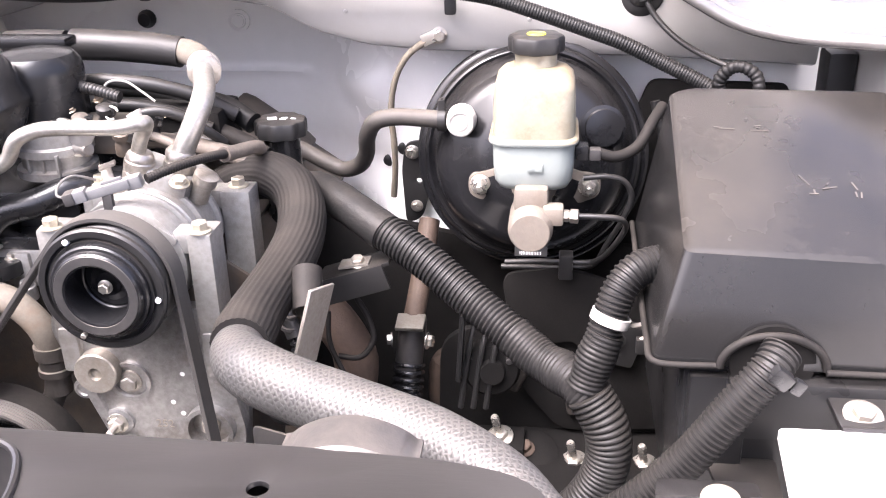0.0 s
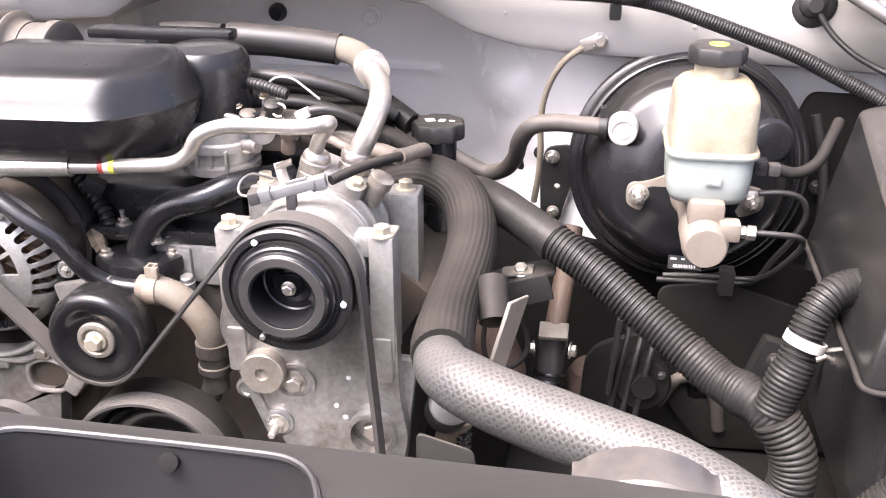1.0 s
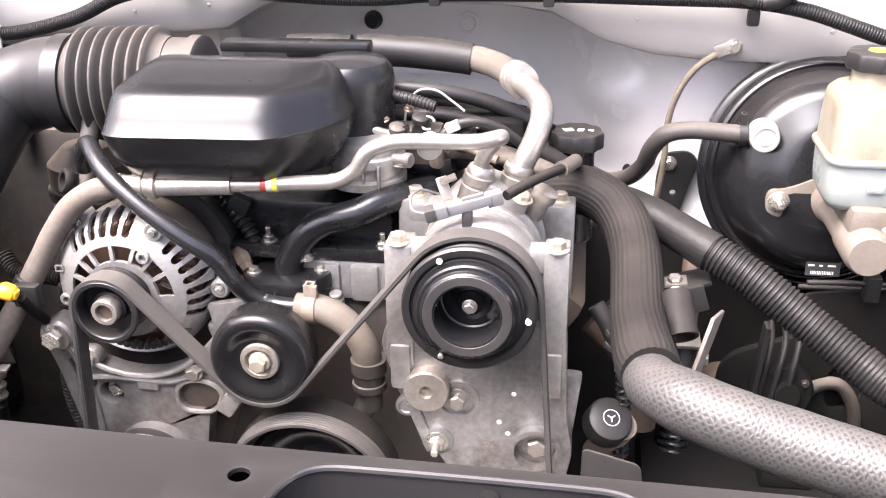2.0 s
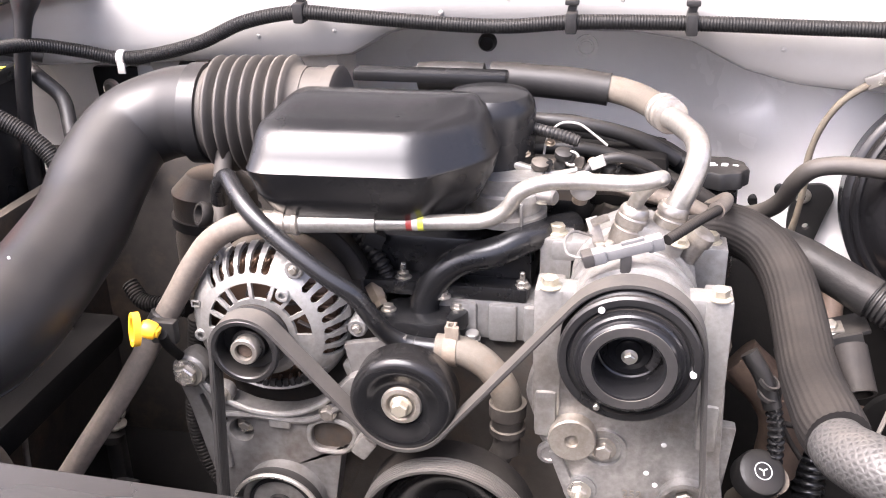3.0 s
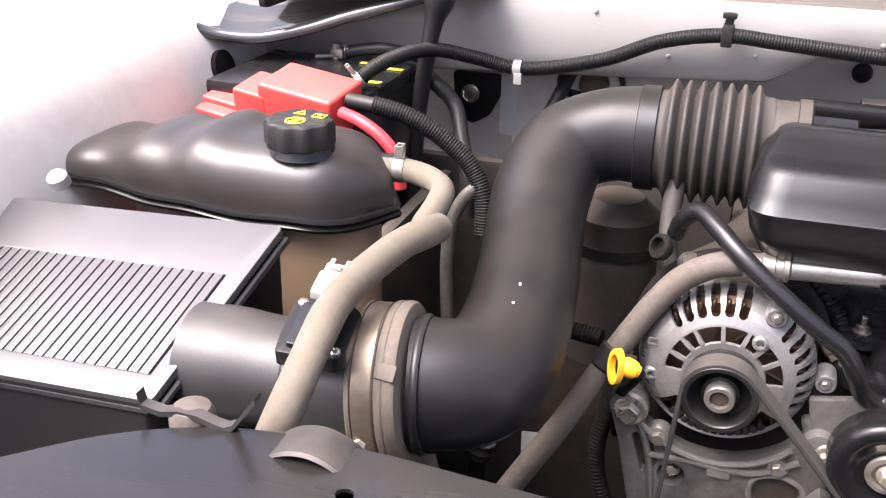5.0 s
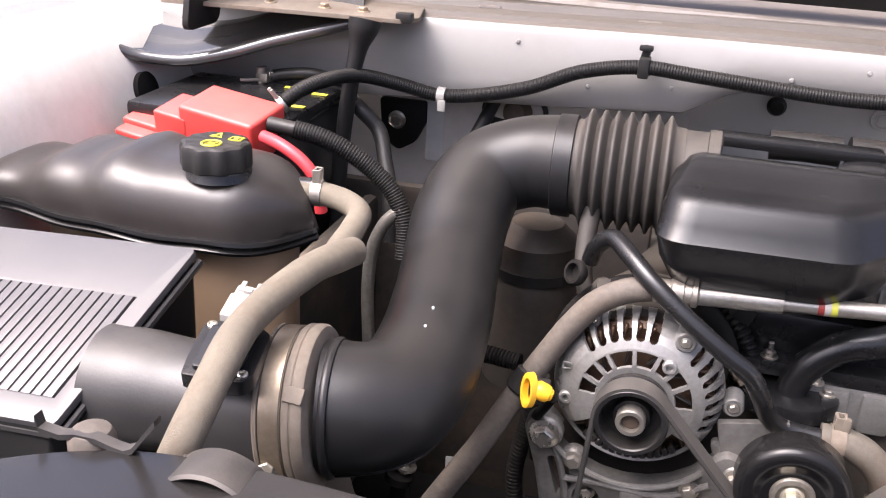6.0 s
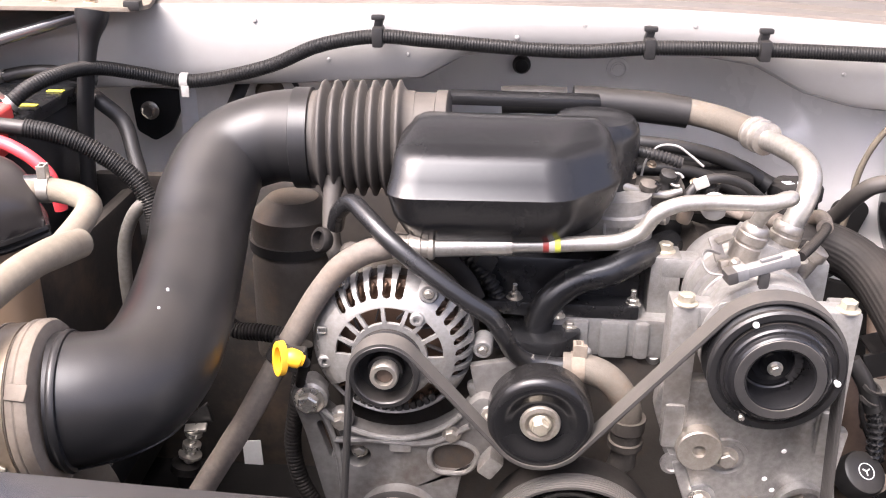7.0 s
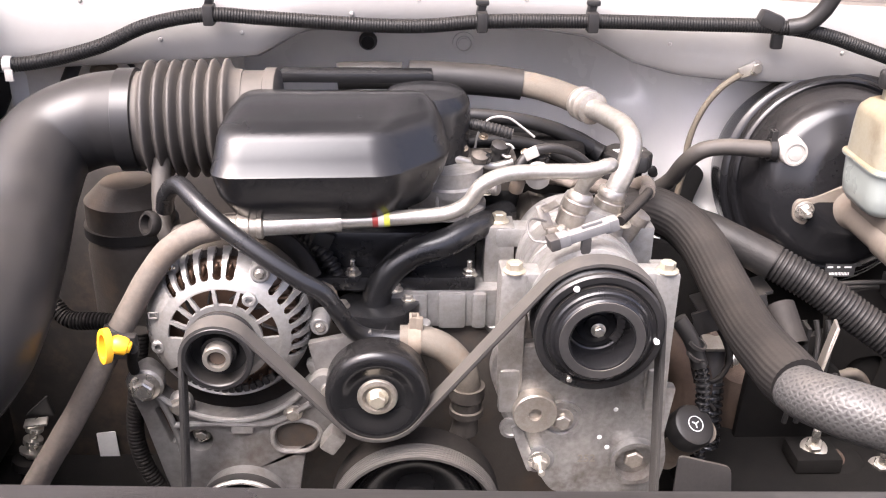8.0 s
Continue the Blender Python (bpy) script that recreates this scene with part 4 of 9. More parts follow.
def build_compressor():
    c = thing("ac_compressor", (-0.39, 0.86, 1.0), "dusty aluminium air-conditioning compressor with a black clutch pulley", "compressor")
    ax, az = -0.390, 1.061
    bm = BM()
    lathe(bm, (ax, 0.800, az), (0, 1, 0), [(0.046, 0), (0.060, 0.004), (0.060, 0.03), (0.056, 0.034), (0.056, 0.05), (0.058, 0.052), (0.058, 0.056), (0.056, 0.058), (0.056, 0.105), (0.060, 0.107), (0.060, 0.112), (0.055, 0.115), (0.055, 0.16), (0.045, 0.168), (0, 0.168)], 48)
    part("housing", bm, M_cast, c)
    for y in (0.838, 0.866):
        bm = BM()
        lathe(bm, (ax, y, az), (0, 1, 0), [(0.0575, 0), (0.0605, 0.001), (0.0605, 0.005), (0.0575, 0.006)], 48)
        part("rib_band", bm, M_cast, c)
    # ears to the bracket
    for x, y in ((-0.445, 0.818), (-0.335, 0.818), (-0.447, 0.925), (-0.337, 0.932)):
        bm = BM()
        box(bm, (x, y, 1.084), (0.05, 0.026, 0.022), 0.004)
        part("ear", bm, M_cast, c)
    # port block with the two hose stubs
    bm = BM()
    box(bm, (-0.377, 0.890, 1.118), (0.062, 0.05, 0.03), 0.008, (0, 20, 0))
    part("port_block", bm, M_cast, c)
    for p, d in (((-0.398, 0.876, 1.128), (0.28, 0.0, 0.96)), ((-0.362, 0.892, 1.122), (0.28, 0.0, 0.96))):
        bm = BM()
        lathe(bm, p, d, [(0.0150, -0.014), (0.0150, 0.002), (0.0138, 0.003), (0.0138, 0.005), (0.0152, 0.006), (0.0152, 0.014), (0.0140, 0.0155), (0.0140, 0.018), (0.0125, 0.022), (0.0105, 0.024), (0, 0.024)], 28)
        part("port_collar", bm, M_satin, c)
    bolt("port_bolt", (-0.352, 0.865, 1.122), (0.25, -0.2, 0.95), 0.007, c, M_yzinc)
    bm = BM()
    lathe(bm, (-0.343, 0.885, 1.098), (0.45, -0.1, 0.9), [(0.010, 0), (0.010, 0.02), (0.0125, 0.021), (0.0125, 0.031), (0.008, 0.033), (0, 0.033)], 20)
    part("relief_valve", bm, M_satin, c)
    bm = BM()
    plate(bm, rounded([(-0.438, 1.10), (-0.405, 1.108), (-0.36, 1.108), (-0.333, 1.088), (-0.345, 1.078), (-0.43, 1.078)], 0.008, 4), [], 0.006, front(0.808), 0.0015)
    part("front_lug", bm, M_cast, c)
    # clutch pulley
    pul = BM()
    R = 0.0605
    lathe(pul, (ax, 0.785, az), FWD, [(0.040, 0), (R, 0.0), (R, 0.004), (R - 0.004, 0.006), (R - 0.0035, 0.008)] + [q for k in range(6) for q in ((R - 0.006, 0.0088 + 0.0032 * k), (R - 0.0035, 0.0102 + 0.0032 * k))] +
          [(R - 0.006, 0.0285), (R - 0.001, 0.030), (R, 0.031), (R, 0.035), (R - 0.002, 0.037), (0.053, 0.0372), (0.0525, 0.034), (0.050, 0.034), (0.0495, 0.037), (0.047, 0.037), (0.0465, 0.012)], 64)
    p = part("clutch_pulley", pul, M_pulley, c, "black steel clutch pulley", 28)
    bm = BM()
    lathe(bm, (ax, 0.785, az), FWD, [(0.044, 0.010), (0.047, 0.0372), (0.0465, 0.041), (0.0450, 0.0425), (0.0425, 0.0430), (0.0415, 0.0470), (0.0400, 0.0485), (0.0310, 0.0485), (0.0294, 0.048), (0.0286, 0.045), (0.0282, 0.026), (0.0278, 0.016), (0.0265, 0.015), (0.0260, 0.012), (0.020, 0.010), (0.0185, 0.018), (0.0125, 0.020), (0.0118, 0.022), (0, 0.022)], 56)
    h = part("clutch_hub", bm, M_bowl, p, "dished black clutch hub", 28)
    bm = BM()
    lathe(bm, (ax, 0.785, az), FWD, [(0.0308, 0.0482), (0.0312, 0.0492), (0.0390, 0.0492), (0.0398, 0.0482)], 56, ring_shape=True)
    part("worn_face", bm, M_hub, h, "rubbed face of the hub")
    for a in (118, -8, -118):
        bm = BM()
        lathe(bm, (ax + 0.0535 * math.cos(radians(a)), 0.7485, az + 0.0535 * math.sin(radians(a))), FWD, [(0.0028, -0.002), (0.0028, 0.0022), (0.0021, 0.003), (0, 0.003)], 14)
        part("rivet", bm, M_ink if a > -100 else M_zinc, p, "bright rivet")
    bm = BM()
    for k in range(7):
        a = radians(-40 + 70 * k / 6)
        box(bm, (ax + 0.0235 * math.cos(a), 0.7680, az + 0.0235 * math.sin(a)), (0.008, 0.003, 0.005), 0.001, (0, -math.degrees(a), 0))
    part("balance_tab", bm, M_hub, p)
    bolt("centre_bolt", (ax, 0.757, az), FWD, 0.0048, p, M_zinc, "bright centre bolt", 1.45, 1.0)
    bm = BM()
    lathe(bm, (ax, 0.806, az), FWD, [(0.040, 0), (0.040, 0.022), (0, 0.022)], 40)
    part("clutch_coil", bm, M_hub, c)
    # clutch coil connector and its lead
    con = BM()
    m = [(-0.432, 0.797, 1.131), (-0.362, 0.820, 1.144)]
    d = V(m[1]) - V(m[0])
    box(con, V(m[0]) + d * 0.50, (0.042, 0.012, 0.010), 0.002, (0, -14, 12))
    box(con, V(m[0]) + d * 0.55 + V((0, -0.001, 0.0065)), (0.020, 0.004, 0.004), 0.001, (0, -14, 12))
    box(con, V(m[0]) + d * 0.14, (0.014, 0.014, 0.012), 0.002, (0, -14, 12))
    k = part("connector", con, M_grey, c, "grey plastic connector on the compressor")
    bm = BM()
    box(bm, V(m[0]) + d * 0.82, (0.015, 0.013, 0.0125), 0.002, (0, -14, 12))
    part("latch", bm, M_grey, k, "pale grey latch")
    bm = BM()
    box(bm, V(m[0]) + d * 0.02, (0.010, 0.016, 0.012), 0.002, (0, -14, 12))
    part("wire_seal", bm, M_hub, k, "dark wire seal")
    bm = BM()
    box(bm, (-0.398, 0.806, 1.118), (0.010, 0.006, 0.030), 0.002)
    part("connector_clip", bm, M_hub, c)
    bm = BM()
    tube(bm, [(-0.364, 0.820, 1.143), (-0.350, 0.838, 1.146), (-0.334, 0.865, 1.146), (-0.320, 0.895, 1.142), (-0.312, 0.92, 1.136)], 0.0050, 12, 0.004, rings=(0.003, 0.0006))
    part("wiring_lead", bm, M_dusty, c, "dusty corrugated wiring lead")
    bm = BM()
    tube(bm, [(-0.318, 0.905, 1.139), (-0.309, 0.935, 1.134), (-0.304, 0.965, 1.128), (-0.306, 0.985, 1.118), (-0.316, 1.0, 1.105)], 0.0075, 12, 0.004, wave=0.12)
    part("lead_sleeve", bm, M_hosegrey, c, "dust-brown outer sleeve of the lead")
    bm = BM()
    box(bm, (-0.428, 0.872, 1.126), (0.011, 0.003, 0.026), 0.001, (-25, -16, 15))
    box(bm, (-0.424, 0.866, 1.139), (0.017, 0.010, 0.003), 0.001, (8, -20, 15))
    box(bm, (-0.420, 0.860, 1.115), (0.014, 0.008, 0.010), 0.002, (-15, -10, 15))
    box(bm, (-0.408, 0.853, 1.116), (0.008, 0.012, 0.007), 0.002, (0, -14, 12))
    lathe(bm, (-0.414, 0.852, 1.120), (0.1, -0.3, 0.9), [(0.005, -0.004), (0.005, 0.003), (0.003, 0.005), (0, 0.005)], 12)
    part("clip_bracket", bm, M_satin, c, "small folded metal clip bracket")
    bm = BM()
    tube(bm, [(-0.434, 0.800, 1.130), (-0.448, 0.806, 1.130), (-0.452, 0.822, 1.136), (-0.446, 0.838, 1.138), (-0.43, 0.85, 1.13)], 0.0013, 8, 0.003)
    part("wire_loop", bm, M_oilcast, c)
    return c


def build_idler():
    c = thing("idler_pulley", (-0.594, 0.79, 0.984), "glossy black belt idler pulley with a bright hub", "pulley")
    bm = BM()
    lathe(bm, (-0.594, 0.797, 0.982), FWD, [(0.030, 0.0), (0.0495, 0.0), (0.0505, 0.001), (0.0505, 0.0235), (0.0500, 0.0270), (0.0482, 0.0305), (0.0452, 0.0330), (0.0412, 0.0340), (0.0368, 0.0335), (0.0325, 0.0318), (0.0285, 0.0296), (0.0250, 0.0282), (0.0185, 0.0277)], 72)
    part("rim", bm, M_gloss, c, angle=50)
    bm = BM()
    lathe(bm, (-0.594, 0.775, 0.982), FWD, [(0.0196, -0.006), (0.0196, 0.0065), (0.0184, 0.0088), (0.0146, 0.0095), (0.0136, 0.0085), (0.0126, 0.0062), (0, 0.006)], 36)
    part("hub", bm, M_satin, c, "bright hub")
    bolt("bolt", (-0.594, 0.768, 0.982), FWD, 0.0078, c, M_yzinc, "pale plated bolt", 1.35, 1.0)
    bm = BM()
    lathe(bm, (-0.594, 0.83, 0.982), FWD, [(0.022, 0), (0.020, 0.034), (0, 0.034)], 24)
    part("stem", bm, M_darkcast, c)
    # tensioner arm behind
    bm = BM()
    plate(bm, rounded([(-0.668, 0.988), (-0.612, 1.006), (-0.600, 0.99), (-0.61, 0.96), (-0.655, 0.950)], 0.006, 4), [], 0.008, front(0.830), 0.002)
    part("tensioner_arm", bm, M_bracket, c, "bare aluminium tensioner arm")
    bolt("arm_bolt", (-0.606, 0.828, 1.006), (0, -0.3, 0.95), 0.008, c, M_yzinc)


def build_lower_pulleys():
    c = thing("fan_pulley", (-0.556, 0.80, 0.829), "large black fan and water-pump pulley", "pulley")
    at, R = (-0.556, 0.812, 0.829), 0.088
    bm = BM()
    lathe(bm, at, FWD, [(R * 0.3, 0), (R, 0), (R, 0.028), (R - 0.001, 0.031), (R - 0.004, 0.0325), (R - 0.011, 0.0325), (R - 0.013, 0.031), (R - 0.0145, 0.024), (R - 0.015, 0.006), (0.05, 0.004)], 80)
    part("rim", bm, M_dusty, c, "dull black outer rim")
    bm = BM()
    lathe(bm, at, FWD, [(R - 0.0155, 0.004), (R - 0.016, 0.018), (R - 0.018, 0.0215), (R - 0.021, 0.0225), (R - 0.0235, 0.0215), (R - 0.026, 0.016), (R - 0.030, 0.0125), (R - 0.040, 0.0110), (R - 0.052, 0.0118), (0.024, 0.016), (0.022, 0.024), (0, 0.024)], 80)
    part("dish", bm, M_gloss, c, "glossy black dished centre")
    d = thing("steering_pump_pulley", (-0.733, 0.80, 0.829), "grey power-steering pump pulley with a bright rim", "pulley")
    at, R = (-0.733, 0.790, 0.829), 0.0485
    bm = BM()
    lathe(bm, at, FWD, [(R - 0.008, -0.050), (R - 0.003, -0.046), (R - 0.002, -0.030), (R - 0.0035, -0.028), (R - 0.0035, -0.006), (R - 0.0015, -0.004), (R - 0.0015, 0.0)], 56)
    part("drum", bm, M_oilcast, d, "dusty grey drum")
    bm = BM()
    lathe(bm, at, FWD, [(R - 0.003, -0.002), (R, 0.0), (R, 0.012), (R - 0.001, 0.0135), (R - 0.003, 0.0135), (R - 0.0045, 0.010), (R - 0.007, -0.002), (R - 0.012, -0.004), (R - 0.014, 0.002), (R - 0.017, 0.0025), (R - 0.020, -0.004), (0.016, -0.006), (0.014, 0.004), (0.009, 0.006), (0, 0.006)], 56)
    part("rim", bm, M_pulley, d)
    bm = BM()
    lathe(bm, at, FWD, [(R + 0.0002, 0.0105), (R + 0.0006, 0.0128), (R - 0.001, 0.0142), (R - 0.0032, 0.0142), (R - 0.0032, 0.013)], 56, ring_shape=True)
    part("bright_rim", bm, M_zinc, d, "worn bright rim")
    bolt("bolt", (-0.733, 0.782, 0.829), FWD, 0.007, d, M_zinc)


def build_belt():
    """The ribbed belt as one loop round the pulleys, standing on edge."""
    c = thing("drive_belt", (-0.55, 0.79, 0.9), "worn black ribbed drive belt round the pulleys", "belt")
    y0, w = 0.773, 0.022
    # pulley centres with radius and the side on which the belt runs, clockwise as seen from the front
    circles = [(-0.390, 1.061, 0.0605, 1), (-0.375, 0.72, 0.07, 1), (-0.556, 0.829, 0.0885, -1), (-0.733, 0.72, 0.06, 1), (-0.742, 1.028, 0.031, 1), (-0.594, 0.982, 0.0495, -1)]
    pts = []
    n = len(circles)
    touch = []
    for i in range(n):
        x1, z1, r1, s1 = circles[i]
        x2, z2, r2, s2 = circles[(i + 1) % n]
        d = math.hypot(x2 - x1, z2 - z1)
        base = math.atan2(z2 - z1, x2 - x1)
        a = math.acos(max(-1, min(1, (r1 * s1 - r2 * s2) / d)))
        th = base + a
        touch.append(((x1 + r1 * s1 * math.cos(th), z1 + r1 * s1 * math.sin(th)), (x2 + r2 * s2 * math.cos(th), z2 + r2 * s2 * math.sin(th))))
    for i in range(n):
        x, z, r, s = circles[i]
        start, end = touch[i - 1][1], touch[i][0]
        a0, a1 = math.atan2(start[1] - z, start[0] - x), math.atan2(end[1] - z, end[0] - x)
        da = (a1 - a0)
        if s > 0:
            while da > 0: da -= 2 * math.pi
            while da < -2 * math.pi: da += 2 * math.pi
        else:
            while da < 0: da += 2 * math.pi
            while da > 2 * math.pi: da -= 2 * math.pi
        k = max(2, int(abs(da) / 0.12))
        for j in range(k + 1):
            t = a0 + da * j / k
            pts.append((x + r * math.cos(t), z + r * math.sin(t), math.cos(t) * s, math.sin(t) * s))
    def band(prof):
        bm = BM()
        loops = [[bm.verts.new((x + nx * a, y0 + b, z + nz * a)) for a, b in prof] for x, z, nx, nz in pts]
        for i in range(len(loops)):
            a, b = loops[i], loops[(i + 1) % len(loops)]
            for k in range(len(a)):
                bm.faces.new((a[k], b[k], b[(k + 1) % len(a)], a[(k + 1) % len(a)]))
        return bm
    part("backing", band([(0.0045, -w / 2), (0.0045, w / 2), (0.0014, w / 2), (0.0014, -w / 2)]), M_belt, c, "", 50)
    for k in range(6):
        m0 = w / 2 - w / 12 - k * w / 6
        part("rib", band([(0.0016, m0 + w / 12 - 0.0004), (-0.0002, m0 + 0.0005), (-0.0002, m0 - 0.0005), (0.0016, m0 - w / 12 + 0.0004)]), M_belt, c, "", 50)


def build_alternator():
    alt = thing("alternator", (-0.75, 0.88, 0.95), "silvery alternator with slotted housing and copper windings inside", "alternator")
    cx, cz, cy = -0.742, 1.026, 0.803

    # slotted front housing: a domed shell from which the slots are left out
    profile = [(0.030, 0.0), (0.040, -0.001), (0.055, 0.002), (0.0635, 0.0055), (0.070, 0.0105), (0.0755, 0.018), (0.0795, 0.026), (0.0812, 0.034), (0.0815, 0.040)]

    def radius_depth(s):
        """Along the profile from the hub outwards, then back along the side."""
        t = s * (len(profile) - 1)
        i = min(int(t), len(profile) - 2)
        f = t - i
        return tuple(a + (b - a) * f for a, b in zip(profile[i], profile[i + 1]))

    spokes = [0, 29, 50, 71, 97, 125, 141, 160, 181]
    slots = [(82 + 10.6 * k, 0.0615, 0.0812, 0.0043) for k in range(6)]
    slots += [(45, 0.0640, 0.0795, 0.0036)] + [(34 - 10.3 * k, 0.0640, 0.0800, 0.0042) for k in range(6)]
    slots += [(61, 0.0665, 0.0725, 0.0056), (173, 0.0720, 0.0750, 0.0032), (182, 0.0720, 0.0755, 0.0034), (191.5, 0.0720, 0.0745, 0.0030), (201, 0.0700, 0.0760, 0.0034)]

    def open_at(a, s):
        """Whether the shell is open at angle a (degrees) and place s on the profile."""
        deg = a % 360
        r, d = radius_depth(s)
        x = deg if deg < 300 else deg - 360
        if 0.0370 < r < 0.0535:
            for lo, hi in zip(spokes, spokes[1:]):
                rib = math.degrees(0.0019 / r)
                if lo + rib < x < hi - rib:
                    return True
        if 214 < deg < 326 and 0.046 < r < 0.0735:
            return True
        for mid, r0, r1, half in slots:
            across = abs(x - mid) * radians(1) * r
            along = max(r0 + half - r, r - (r1 - half * 0.6), 0.0)
            if math.hypot(across, along) < half:
                return True
        return False

    na, ns = 720, 120
    bm = BM()
    grid = []
    for i in range(na):
        a = radians(360.0 * i / na)
        col = []
        for k in range(ns + 1):
            r, d = radius_depth(k / ns)
            col.append(bm.verts.new((cx + r * math.cos(a), cy + d, cz + r * math.sin(a))))
        grid.append(col)
    for i in range(na):
        for k in range(ns):
            if not open_at(360.0 * (i + 0.5) / na, (k + 0.5) / ns):
                j = (i + 1) % na
                bm.faces.new((grid[i][k], grid[i][k + 1], grid[j][k + 1], grid[j][k]))
    bmesh.ops.delete(bm, geom=[v for v in bm.verts if not v.link_faces], context="VERTS")
    bmesh.ops.recalc_face_normals(bm, faces=bm.faces[:])
    bmesh.ops.solidify(bm, geom=bm.faces[:], thickness=0.0038)
    house = part("front_housing", bm, M_althouse, alt, "slotted cast front housing", 50)
    # cast marks on the face
    bm = BM()
    for x, z, w, h in ((cx - 0.0665, cz + 0.020, 0.008, 0.0010), (cx - 0.0665, cz + 0.026, 0.008, 0.0010), (cx - 0.0705, cz + 0.023, 0.001, 0.006), (cx - 0.0625, cz + 0.023, 0.001, 0.006)):
        box(bm, (x, cy + 0.0065, z), (w, 0.002, h), 0)
    part("cast_mark", bm, M_althouse, house)
    bm = BM()
    lathe(bm, (cx, cy + 0.062, cz), (0, 1, 0), [(0.074, -0.024), (0.0795, -0.024), (0.080, 0.0), (0.079, 0.003), (0.079, 0.028), (0.084, 0.030), (0.082, 0.06), (0.06, 0.075), (0, 0.075)], 56)
    part("rear_housing", bm, M_darkcast, alt)
    bm = BM()
    lathe(bm, (cx, cy + 0.022, cz), (0, 1, 0), [(0.056, 0.004), (0.066, 0.002), (0.0715, 0.008), (0.073, 0.04), (0, 0.04)], 56)
    part("stator", bm, M_copper, alt, "copper windings behind the slots")
    for k in range(34):
        a = radians(k * 360 / 34)
        bm = BM()
        box(bm, (cx + 0.066 * math.cos(a), cy + 0.0215, cz + 0.066 * math.sin(a)), (0.012, 0.008, 0.0035), 0.0014, (0, -math.degrees(a) + 25, 0), 1)
        part("winding", bm, M_copper, alt)
    bm = BM()
    lathe(bm, (cx, cy + 0.016, cz), (0, 1, 0), [(0.014, 0), (0.055, 0.002), (0.055, 0.012), (0, 0.012)], 48)
    fan = part("rotor_fan", bm, M_copper, alt, "dark rotor fan behind the windows")
    for k in range(11):
        a = radians(k * 360 / 11 + 8)
        bm = BM()
        box(bm, (cx + 0.044 * math.cos(a), cy + 0.0125, cz + 0.044 * math.sin(a)), (0.018, 0.006, 0.0016), 0.0004, (0, -math.degrees(a) + 30, 0), 1)
        part("fan_blade", bm, M_hub, fan)
    # pulley and nut
    pz = cz + 0.002
    bm = BM()
    lathe(bm, (cx, 0.796, pz), FWD, [(0.020, -0.01), (0.020, 0), (0.033, 0), (0.033, 0.004)] + [q for k in range(6) for q in ((0.029, 0.006 + 0.0034 * k), (0.031, 0.0076 + 0.0034 * k))] + [(0.029, 0.027), (0.0335, 0.029), (0.0335, 0.033), (0.032, 0.0345), (0.0285, 0.0345), (0.0275, 0.033), (0.0265, 0.016), (0.0175, 0.014), (0.0165, 0.022), (0, 0.022)], 56)
    p = part("pulley", bm, M_pulley, alt, "black grooved pulley", 28)
    bm = BM()
    lathe(bm, (cx, 0.781, pz), FWD, [(0.0135, 0.004), (0.0135, 0.018), (0.0125, 0.0195), (0.0088, 0.0195), (0.0082, 0.011), (0, 0.011)], 32)
    part("hub_nut", bm, M_zinc, p, "bright pulley nut")
    bm = BM()
    lathe(bm, (cx, 0.781, pz), FWD, [(0.0078, 0.009), (0.0078, 0.0145), (0.006, 0.0152), (0, 0.0152)], 20)
    part("shaft_end", bm, M_rust, p, "rust-brown shaft end")
    # ears and bolts
    for a, r, dy in ((61, 0.0770, 0.030), (-1, 0.090, 0.05), (128, 0.083, 0.05)):
        x, z = cx + r * math.cos(radians(a)), cz + r * math.sin(radians(a))
        bm = BM()
        lathe(bm, (x, cy + dy, z), FWD, [(0.0100, 0), (0.0100, 0.022), (0.0085, 0.024), (0.006, 0.024), (0.0055, 0.0225), (0, 0.0225)], 22)
        part("ear", bm, M_althouse, alt)
        bolt("through_bolt", (x, cy + dy - 0.0235, z), FWD, 0.0036, alt, M_zinc)
    for a, r, d in ((58, 0.0505, 0.004), (190, 0.0655, 0.010)):
        x, z = cx + r * math.cos(radians(a)), cz + r * math.sin(radians(a))
        bm = BM()
        lathe(bm, (x, cy + d, z), FWD, [(0.0072, 0), (0.0068, 0.005), (0.0056, 0.006), (0.0034, 0.006), (0.0030, 0.001), (0, 0.001)], 20)
        part("screw_boss", bm, M_althouse, alt)
    bm = BM()
    tube(bm, [(cx + 0.086 * math.cos(radians(a)), cy + 0.075, cz + 0.09 * math.sin(radians(a))) for a in range(20, 165, 12)], 0.006, 10, 0.006, squash=1.6)
    part("rear_band", bm, M_dusty, alt)
    return alt


